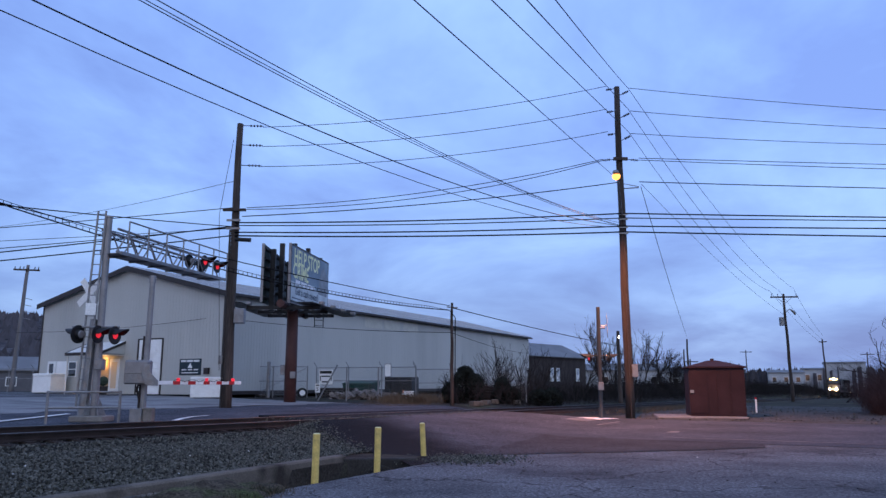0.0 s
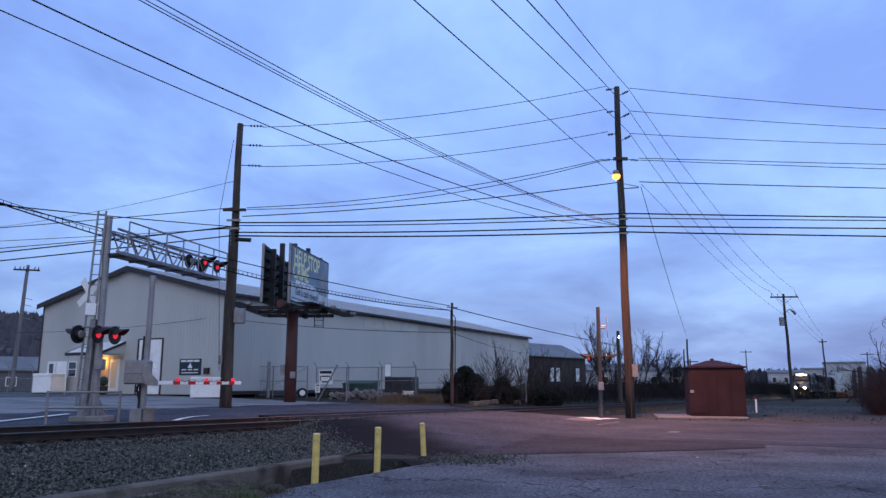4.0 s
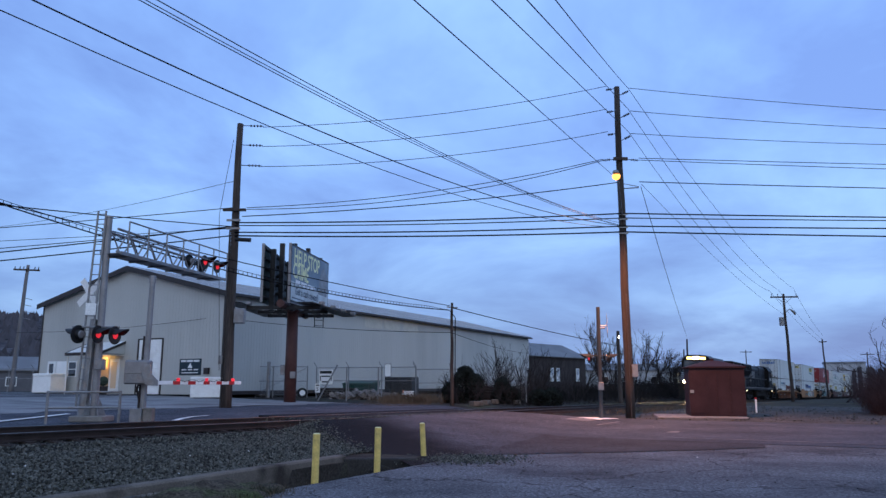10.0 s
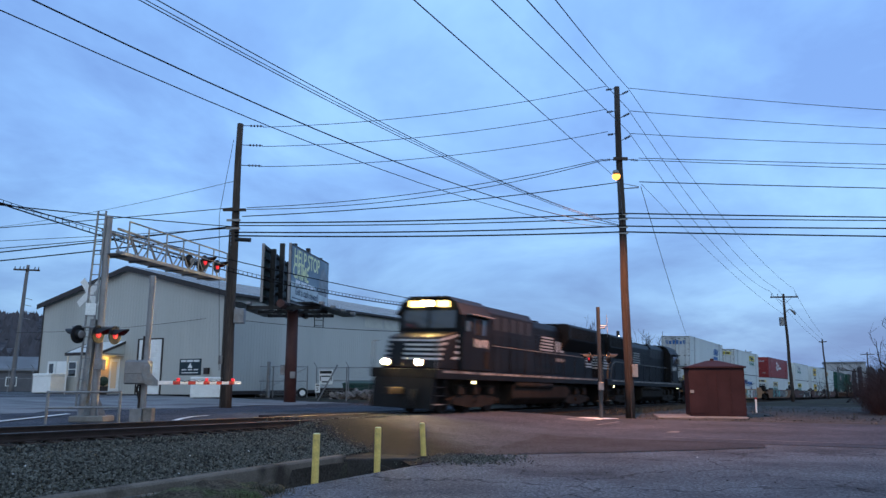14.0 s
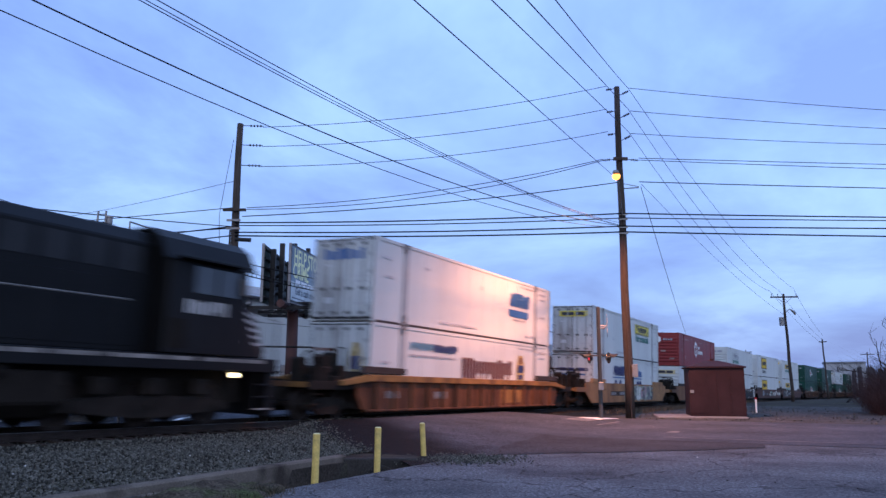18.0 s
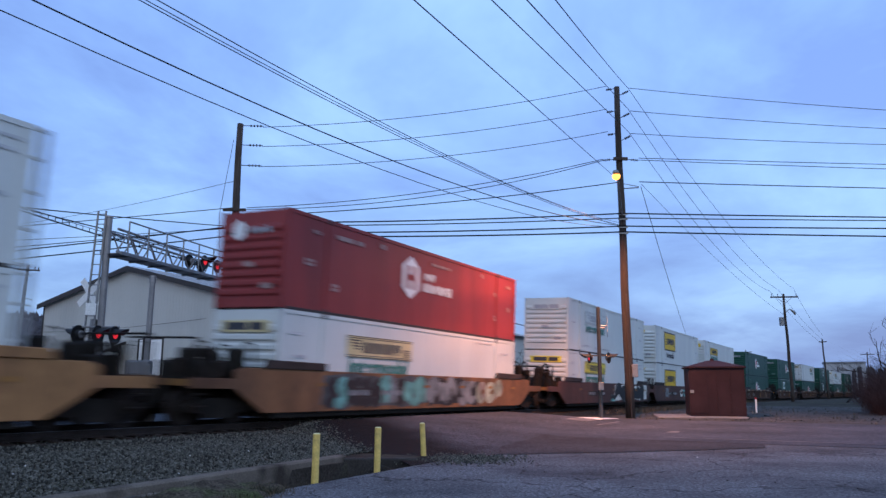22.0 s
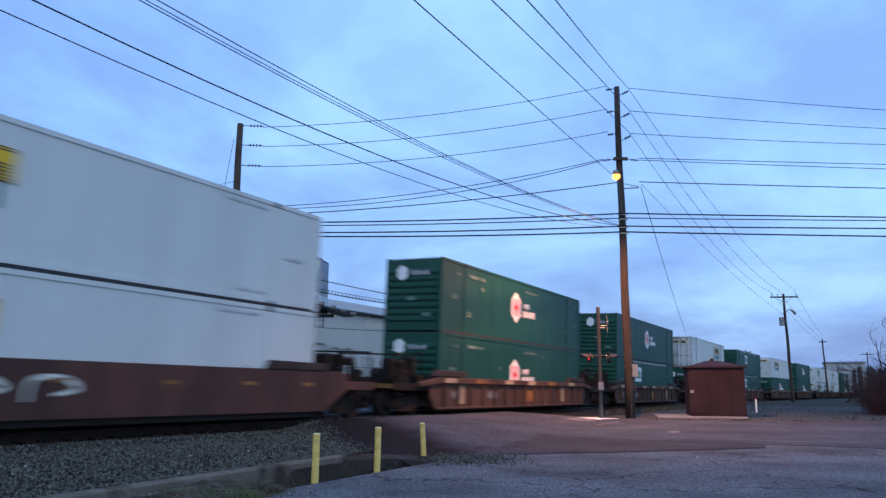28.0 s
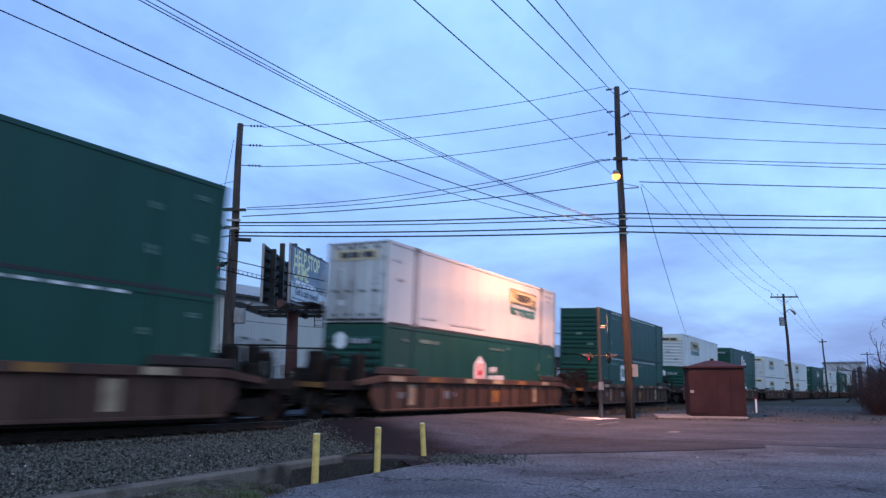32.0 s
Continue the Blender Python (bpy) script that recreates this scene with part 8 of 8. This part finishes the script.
def locomotive(u0, length, sgn, lit, label, wide):
    """u0: line coordinate of its left end; sgn: -1 faces the way of travel; wide: full-width nose."""
    t = thing("locomotive", Matrix.Identity(4), label, "locomotive", "locomotives of the train")
    H = length / 2

    def X(a):
        """Distance from the cab end to local x."""
        return (a - H) if sgn < 0 else (H - a)

    def bx(m, a, b, y0, y1, z0, z1):
        p, q = sorted((X(a), X(b)))
        return m.box(p, q, y0, y1, z0, z1)

    def pr(poly, y0, y1):
        return Mesh().prism([(X(a), z) for a, z in poly], "y", y0, y1)

    E_ = length - 0.6
    D = 1.72
    part("frame", bx(Mesh(), 1.05, E_, -1.50, 1.50, 1.36, D), LOCO, t, "black underframe", 0.02)
    part("underframe", bx(Mesh(), 1.6, E_ - 1.2, -0.75, 0.75, 0.55, 1.36), LOCOLOW, t, "grimy centre sill")
    a = 1.6
    rr = random.Random(int(length * 10))
    while a < E_ - 1.2:
        b = min(a + rr.uniform(1.2, 3.2), E_ - 1.0)
        part("sill_stripe", bx(Mesh(), a, b, -1.507, -1.5005, D - 0.13, D - 0.04), SILLSTRIPE, t, "dirty pale sill stripe")
        a = b + rr.uniform(0.04, 0.25)
    part("pilot", pr([(0.95, 0.22), (1.06, 1.4), (1.3, 1.4), (1.3, 0.22)], -1.35, 1.35), LOCO, t, "front pilot plate", 0.02)
    part("pilot", bx(Mesh(), E_ - 0.3, E_ - 0.05, -1.4, 1.4, 0.3, 1.4), LOCO, t, "rear pilot plate", 0.02)
    half = 1.40 if wide else 1.05
    c0 = 0.0 if wide else -0.6
    f0, f1, na = (0.62, 0.93, 1.15) if wide else (0.88, 0.97, 0.98)
    n0 = [(X(na), -half * f0, D), (X(na + 0.35), -half * f1, D), (X(3.1 + c0), -half, D), (X(3.1 + c0), half, D), (X(na + 0.35), half * f1, D), (X(na), half * f0, D)]
    n1 = [(X(na + 0.35), -half * f0 * 0.9, 2.95), (X(na + 0.65), -half * f1 * 0.93, 2.98), (X(3.1 + c0), -half * 0.97, 3.3), (X(3.1 + c0), half * 0.97, 3.3), (X(na + 0.65), half * f1 * 0.93, 2.98), (X(na + 0.35), half * f0 * 0.9, 2.95)]
    nose = part("nose", loft(n0, n1), LOCO, t, "sloped short nose", 0.05)
    for k in range(5):
        f = 0.28 + 0.145 * k
        part("nose_stripe", loft(ring_at(n0, n1, f, 0.008), ring_at(n0, n1, f + 0.065, 0.008)), STRIPE, nose, "white nose stripe")
    part("nose_door", loft([(X(1.13), 0.15, 1.8), (X(1.2), 0.15, 1.8), (X(1.2), 0.75, 1.8), (X(1.13), 0.75, 1.8)], [(X(1.42), 0.15, 2.75), (X(1.5), 0.15, 2.75), (X(1.5), 0.75, 2.75), (X(1.42), 0.75, 2.75)]), LOCO, nose)
    cab = part("cab", Mesh().prism([(-1.53, D), (1.53, D), (1.53, 3.95), (1.25, 4.42), (0.9, 4.62), (-0.9, 4.62), (-1.25, 4.42), (-1.53, 3.95)], "x", *sorted((X(3.0 + c0), X(5.6 + c0)))), LOCO, t, "black crew cab", 0.04)
    part("cab_roof", Mesh().prism([(-1.56, 3.93), (-1.28, 4.45), (-0.9, 4.69), (0.9, 4.69), (1.28, 4.45), (1.56, 3.93), (1.52, 3.93), (1.24, 4.40), (0.9, 4.63), (-0.9, 4.63), (-1.24, 4.40), (-1.52, 3.93)], "x", *sorted((X(2.80 + c0), X(5.75 + c0)))), LOCO, cab)
    # raked windscreen in its frame
    for y0, y1 in ((-1.22, -0.06), (0.06, 1.22)):
        part("windscreen", loft([(X(2.90 + c0), y0, 3.40), (X(3.0 + c0), y0, 3.40), (X(3.0 + c0), y1, 3.40), (X(2.90 + c0), y1, 3.40)], [(X(2.96 + c0), y0, 4.12), (X(3.0 + c0), y0, 4.12), (X(3.0 + c0), y1, 4.12), (X(2.96 + c0), y1, 4.12)]), CABGLASS, cab, "dark windscreen")
    for a in (4.05,) if wide else (2.78, 3.55):
        ww = 1.02 if wide else 0.68
        w_ = part("side_window", bx(Mesh(), a, a + ww, -1.545, -1.531, 3.2, 3.86), CABGLASS, cab, "dark side window", 0.005)
        part("window_frame", bx(bx(Mesh(), a - 0.05, a, -1.55, -1.531, 3.15, 3.91), a + ww, a + ww + 0.05, -1.55, -1.531, 3.15, 3.91), LOCO, w_)
    part("sunshade", pr([(3.3 + c0, 3.97), (5.45 + c0, 3.97), (5.45 + c0, 4.01), (3.3 + c0, 4.01)], -1.78, -1.535), ALU if wide else LOCO, cab, "side window shade")
    part("mirror", bx(Mesh(), 3.2 + c0, 3.26 + c0, -1.72, -1.56, 3.3, 3.7), ALU, cab, "small side mirror")
    letters(cab, *sorted((X(4.05), X(5.35)) if wide else (X(3.1), X(4.46))), 2.70, 3.04, 4, STRIPE, y=-1.531, seed=2, name="number_bar")
    part("cab_door", bx(Mesh(), 5.0 + c0, 5.5 + c0, -1.545, -1.531, 1.85, 2.55), LOCOLOW, cab)
    for y0 in (-0.92, 0.40):
        part("number_board", bx(Mesh(), 2.82 + c0, 2.92 + c0, y0, y0 + 0.52, 4.26, 4.50), NUMBER_GLOW if lit else CABGLASS, cab, "lit number board" if lit else "dark number board")
    for y in (-0.14, 0.14):
        case = part("headlight", Mesh().rod((X(2.95 + c0), y, 4.40), (X(2.74 + c0), y, 4.40), 0.125, seg=14), LOCO, cab, "headlight case")
        part("headlight_lens", Mesh().rod((X(2.738 + c0), y, 4.40), (X(2.73 + c0), y, 4.40), 0.10, seg=14), HEAD_GLOW if lit else CABGLASS, case, "lit headlight" if lit else "dark headlight")
    # hoods
    hood_h = 4.42
    part("long_hood", Mesh().prism([(-0.95, D), (0.95, D), (0.95, 4.10), (0.75, hood_h), (-0.75, hood_h), (-0.95, 4.10)], "x", *sorted((X(5.6 + c0), X(E_ - 0.7)))), LOCO, t, "black engine hood", 0.03)
    ew, e1 = (1.42, 10.6) if wide else (1.0, 9.4)
    ec = part("equipment_cab", Mesh().prism([(-ew, D), (ew, D), (ew, 4.25), (ew - 0.27, 4.56), (0.27 - ew, 4.56), (-ew, 4.25)], "x", *sorted((X(5.62 + c0), X(e1)))), LOCO, t, "equipment cabinet behind the cab", 0.03)
    for k in range(5):
        part("side_vent", bx(Mesh(), 6.0 + c0 + 0.9 * k, 6.7 + c0 + 0.9 * k, -ew - 0.012, -ew - 0.001, 3.55, 4.15), BLACK, ec, "dark side vent")
        part("cabinet_door", bx(Mesh(), 6.0 + c0 + 0.9 * k, 6.78 + c0 + 0.9 * k, -ew - 0.016, -ew - 0.001, 1.85, 3.35), LOCO, ec, bevel=0.006)
    k = 0
    while e1 + 0.2 + 0.66 * k < E_ - 6.2:
        a = e1 + 0.2 + 0.66 * k
        d_ = part("hood_door", bx(Mesh(), a, a + 0.6, -0.975, -0.951, 1.85, 3.75), LOCO, t, bevel=0.008)
        part("door_latch", bx(Mesh(), a + 0.5, a + 0.55, -0.99, -0.976, 2.7, 2.9), LOCOLOW, d_)
        k += 1
    rw, re = (1.42, E_ - 0.5) if wide else (1.27, E_ - 1.25)
    part("radiator_cab", Mesh().prism([(-0.96, 3.1), (0.96, 3.1), (rw, 3.75), (rw, 4.50), (rw - 0.17, 4.60), (0.17 - rw, 4.60), (-rw, 4.50), (-rw, 3.75)], "x", *sorted((X(E_ - 6.1), X(re)))), LOCO, t, "flared radiator section", 0.04)
    gr = part("radiator_grille", bx(Mesh(), E_ - 5.8, E_ - 1.5, -rw - 0.014, -rw - 0.001, 3.82, 4.42), LOCOLOW, t, "radiator grille")
    for k in range(14):
        a = E_ - 5.75 + 0.3 * k
        part("grille_bar", bx(Mesh(), a, a + 0.05, -rw - 0.03, -rw - 0.0145, 3.84, 4.40), LOCO, gr)
    for k, a in enumerate((10.4, 11.5, 13.4)):
        part("roof_fan", Mesh().rod((X(a), 0, hood_h), (X(a), 0, hood_h + 0.13), 0.5, seg=16), LOCO, t, "roof fan housing")
    part("exhaust", bx(Mesh(), 12.1, 12.9, -0.3, 0.3, hood_h, hood_h + 0.28), LOCOLOW, t, "exhaust stack", 0.03)
    part("horn", Mesh().rod((X(5.9), 0.3, 4.75), (X(5.4), 0.3, 4.75), 0.03, 0.07), LOCOLOW, t, "air horn")
    part("antenna_dome", Mesh().ball((X(4.2), 0, 4.68), 0.22, 12, 8, 0.6), ALU, t, "antenna dome", smooth_it=True)
    # stripes and emblem on the hood side
    s0 = 12.6 if wide else 12.45
    for k in range(5):
        part("hood_stripe", bx(Mesh(), s0 + 0.05 * k, s0 + 1.85, -0.985, -0.976, 3.0 + 0.16 * k, 3.075 + 0.16 * k), STRIPE, t, "white stripe")
    letters(t, *sorted((X(s0 + 2.2), X(s0 + 3.9))), 3.0, 3.65, 2, SILLSTRIPE if not wide else STRIPE, y=-0.976, seed=8, slant=-0.1, name="emblem")
    letters(t, *sorted((X(s0 + 2.3), X(s0 + 3.7))), 2.5, 2.68, 5, SILLSTRIPE, y=-0.976, seed=9)
    for k in range(5):
        part("end_stripe", bx(Mesh(), E_ - 2.0, E_ - 0.75 - 0.08 * k, -0.962, -0.9515, 2.35 + 0.17 * k, 2.44 + 0.17 * k), STRIPE, t, "white stripe on the hood's end")
        part("end_stripe", bx(Mesh(), E_ - 0.71, E_ - 0.695, -0.85, 0.85, 2.35 + 0.17 * k, 2.44 + 0.17 * k), STRIPE, t, "white stripe on the hood's end")
    # fuel tank, trucks
    part("fuel_tank", Mesh().prism([(-1.0, 0.30), (1.0, 0.30), (1.38, 0.6), (1.38, 1.25), (-1.38, 1.25), (-1.38, 0.6)], "x", *sorted((X(8.4), X(15.7)) if wide else (X(7.2), X(13.4)))), LOCOLOW, t, "grimy fuel tank", 0.04)
    part("air_tank", Mesh().rod((X(8.6), -1.36, 1.22), (X(13.2), -1.36, 1.22), 0.15, seg=12), LOCOLOW, t, "air reservoir", smooth_it=True)
    truck(t, X(4.9), 4.1, 3, 0.53, 1.12)
    truck(t, X(length - 5.0), 4.1, 3, 0.53, 1.12)
    for c_ in (4.9, length - 5.0):
        for d_ in (-1.4, 0.0, 1.4):
            part("brake_cylinder", bx(Mesh(), c_ + d_ - 0.25, c_ + d_ + 0.25, -1.30, -1.05, 0.75, 1.15), LOCOLOW, t, bevel=0.04)
        part("sand_pipe", Mesh().tube([(X(c_ - 2.4), -1.2, 1.4), (X(c_ - 2.6), -1.2, 0.8), (X(c_ - 2.7), -0.9, 0.25)], 0.03, 6), LOCOLOW, t)
    # handrails, steps
    for y in (-1.44, 1.44):
        m = Mesh().tube([(X(6.0), y, 2.85), (X(E_ - 1.6), y, 2.85), (X(E_ - 1.0), y, 2.5), (X(E_ - 0.8), y, D)], 0.022, 6)
        hr = part("handrail", m, RAILPAINT, t, "side handrail")
        for k in range(9):
            a = 6.2 + k * (E_ - 7.9) / 8
            part("stanchion", Mesh().rod((X(a), y, D), (X(a), y, 2.85), 0.02, seg=6), LOCO, hr)
        m = Mesh().tube([(X(1.12), y, D), (X(1.12), y, 2.75), (X(1.4), y, 2.8)], 0.022, 6)
        part("handrail", m, RAILPAINT, t, "pale end handrail")
        for a0, a1 in ((1.1, 1.85), (E_ - 0.85, E_ - 0.1)):
            for z in (0.42, 0.74, 1.06):
                part("step", bx(Mesh(), a0, a1, y - 0.1 if y > 0 else y - 0.02, y + 0.02 if y > 0 else y + 0.1, z - 0.04, z), SILLSTRIPE if z < 0.5 else LOCO, t)
            part("step_side", bx(Mesh(), a0 + 0.72, a0 + 0.75, -1.47, -1.2, 0.38, 1.36) if y < 0 else bx(Mesh(), a0 + 0.72, a0 + 0.75, 1.2, 1.47, 0.38, 1.36), LOCO, t)
        m = Mesh().tube([(X(E_ - 0.15), y, 0.42), (X(E_ - 0.12), y, 1.7), (X(E_ - 0.25), y, 2.5), (X(E_ - 0.5), y, 2.75), (X(E_ - 0.85), y, 2.75)], 0.03, 6)
        part("handrail", m, TOPCHORD if not wide else RAILPAINT, t, "corner handrail")
    part("coupler", bx(Mesh(), 0.0, 0.97, -0.13, 0.13, 0.74, 1.0), RUST, t, "steel coupler", 0.02)
    part("coupler", bx(Mesh(), E_ - 0.05, length, -0.13, 0.13, 0.74, 1.0), RUST, t, "steel coupler", 0.02)
    for k in range(3):
        part("air_hose", Mesh().tube([(X(0.98), -0.7 + 0.15 * k, 0.95), (X(0.75), -0.7 + 0.15 * k, 0.6), (X(0.85), -0.66 + 0.15 * k, 0.35)], 0.03, 6), RUBBER, t, "brake hose")
    for y in (-0.75, 0.75):
        part("ditch_light", Mesh().rod((X(0.97), y, 1.95), (X(1.35), y, 1.95), 0.13, seg=16), LOCO, t, "ditch light case")
        part("ditch_lens", Mesh().rod((X(0.95), y, 1.95), (X(0.965), y, 1.95), 0.10, seg=16), HEAD_GLOW if lit else CABGLASS, t, "lit ditch light" if lit else "dark ditch light")
    for a in ((4.05,) if wide else (2.6, E_ - 1.3)):
        part("step_light", bx(Mesh(), a, a + 0.16, -1.53, -1.508, 1.22, 1.32), STEP_GLOW, t, "small amber step light")
    on_rails(t, u0 + H)
    return t


locomotive(203.03, 22.4, -1, True, "black diesel locomotive with lit headlights and white nose stripes", True)
locomotive(224.98, 22.6, 1, False, "black diesel locomotive with white stripes running backwards", False)

W_, G_, R_ = "white intermodal container", "dark green intermodal container", "red intermodal container"
gy = hunt(PALEGOLD, -5.0, 2.05)
hub = lambda x, z, over: hexagon(x, z, 0.72, LOGOWHITE, LOGORED, over)
gh = hub(-0.8, 1.55, 2.5)
CONSIST = [
    (259.3, CARRUST, "rust-orange ribbed well car", dict(trim=TOPCHORD), (BOXWHITE, "doors", W_ + " with teal and maroon lettering bars", d_cre), (BOXWHITE, "doors", W_ + " with blue logo bars", d_marten)),
    (282.6, CARYELLOW, "faded yellow well car with graffiti", dict(ribs=False, lip=CARYELLOW, tags=[(-1.7, 5.6, 0.32, 1.42, 6, (4, 3, 2, 5, 4, 0), 0.55, 0.15, 1)]), (BOXWHITE, "doors", W_ + " with navy logo bars", d_alliance), (BOXWHITE, "doors", W_ + " with a golden logo panel", hunt(LEMON, 1.3, 2.15))),
    (306.05, CAROCHRE, "dull ochre well car covered in grey graffiti", dict(ribs=False, tags=[(-6.2, 0.4, 0.31, 1.44, 5, (3, 5, 3, 1, 2), 0.5, 0.17, 2), (0.1, 4.2, 0.31, 1.44, 1, (3, 3, 5, 0, 2), 0.75, 0.17, 21), (4.0, 6.7, 0.34, 1.40, None, (2, 6, 2), 0.8, 0.2, 22)]), (BOXWHITE, "ribs", W_ + " with a pale golden logo panel", hunt(PALEGOLD, -4.9, 2.02, 3.9)), (BOXRED, "ribs", R_ + " with a white hexagon emblem", hexagon(-1.27, 1.75, 0.78, LOGOWHITE, BOXRED, 3.1))),
    (329.45, CARRED, "red-brown well car with black and white graffiti", dict(ribs=False, ends=(True, False), tags=[(0.3, 8.2, 0.32, 1.45, 0, (1,), 1.15, 0.33, 3), (-0.4, 0.6, 0.3, 0.8, 2, (1,), 1.3, 0.1, 33)]), (BOXWHITE, "ribs", W_ + " with a lemon-yellow logo panel", hunt(LEMON, -5.2, 2.05, 3.9)), (BOXWHITE, "ribs", W_ + " with outlined logo lettering", hunt(BOXWHITE, -5.2, 2.05, 3.9, edge=GREYPRINT))),
    (349.2, CARRED, "red-brown well car with pale graffiti", dict(ribs=False, ends=(False, False), tags=[(-0.6, 8.4, 0.5, 1.3, None, (0, 0, 2), 1.25, 0.10, 4), (-5.6, -4.6, 0.5, 1.35, 3, (3,), 0.9, 0.2, 14)]), (BOXWHITE, "ribs", W_ + " with a dark-edged golden panel", hunt_box(-5.3, 1.75, False)), (BOXWHITE, "ribs", W_ + " with a dark-edged golden panel", hunt_box(-5.3, 1.85))),
    (368.3, CARRED, "red-brown well car with sprayed shapes", dict(ribs=False, ends=(False, True), tags=[(-8.0, -2.5, 0.4, 1.4, 1, (3, 0), 1.2, 0.07, 5), (-2.3, 1.2, 0.45, 1.25, None, (3, 0), 1.6, 0.05, 55)]), (BOXWHITE, "ribs", W_ + " with a golden logo panel", hunt(GOLD, -5.2, 1.95)), (BOXWHITE, "ribs", W_ + " with a golden logo panel", hunt(GOLD, -5.2, 1.95))),
    (392.0, CARBROWN, "rust-brown ribbed well car with pale panels", dict(trim=CREAM), (BOXGREEN, "ribs", G_ + " with a white hexagon emblem", hub(-0.9, 1.4, 2.3)), (BOXGREEN, "ribs", G_ + " with a white hexagon emblem", hub(-0.9, 1.6, 2.3))),
    (415.65, CARBROWN, "rust-brown ribbed well car with pale panels", dict(trim=CREAM), (BOXGREEN, "ribs", G_ + " with a pale emblem panel", d_emp(-3.7)), (BOXGREEN, "ribs", G_ + " with a white hexagon emblem", hub(-0.4, 1.6, 2.35))),
    (439.4, CARBROWN, "rust-brown ribbed well car with pale panels", dict(trim=CREAM), (BOXGREEN, "ribs", G_ + " with a white hexagon emblem", hub(-0.7, 1.4, 2.4)), (BOXWHITE, "doors", W_ + " with a golden logo panel", hunt(PALEGOLD, 2.2, 2.1, 3.2))),
    (463.3, CARBROWN, "rust-brown ribbed well car with pale panels", dict(trim=CREAM), (BOXGREEN, "ribs", G_ + " with a pale emblem panel", d_emp(-3.7)), (BOXGREEN, "ribs", G_ + " with a pale emblem panel", d_emp(-3.0))),
]
mixes = ["gw", "gg", "ww", "ww", "gg", "ww", "gg", "gw", "ww"]
for k, mx in enumerate(mixes):
    lo, hi = [(BOXGREEN, "ribs", G_ + " with a white hexagon emblem", gh) if ch == "g" else (BOXWHITE, "ribs", W_ + " with a golden logo panel", gy) for ch in mx]
    CONSIST.append((487.0 + 23.5 * k, CARBROWN, "rust-brown ribbed well car", dict(trim=CREAM), lo, hi))
for k, (u, paint_, lab, kw, lo, hi) in enumerate(CONSIST):
    well_car(u, paint_, lab, seed=k, **kw)
    container(u, 0, lo[0], lo[1], lo[2] + ", lower of two", lo[3], k)
    container(u, 1, hi[0], hi[1], hi[2] + ", stacked on top", hi[3], k)


def motions():
    """The train runs through at an almost even speed."""
    for ob, u, lift in RUN:
        walk(ob, [(float(t), line_pose(u - SPEED * t + 3.7 * (1 - smooth(8.5, 13.5, t))) @ Matrix.Translation((0, 0, lift))) for t in range(0, 33)])


motions()
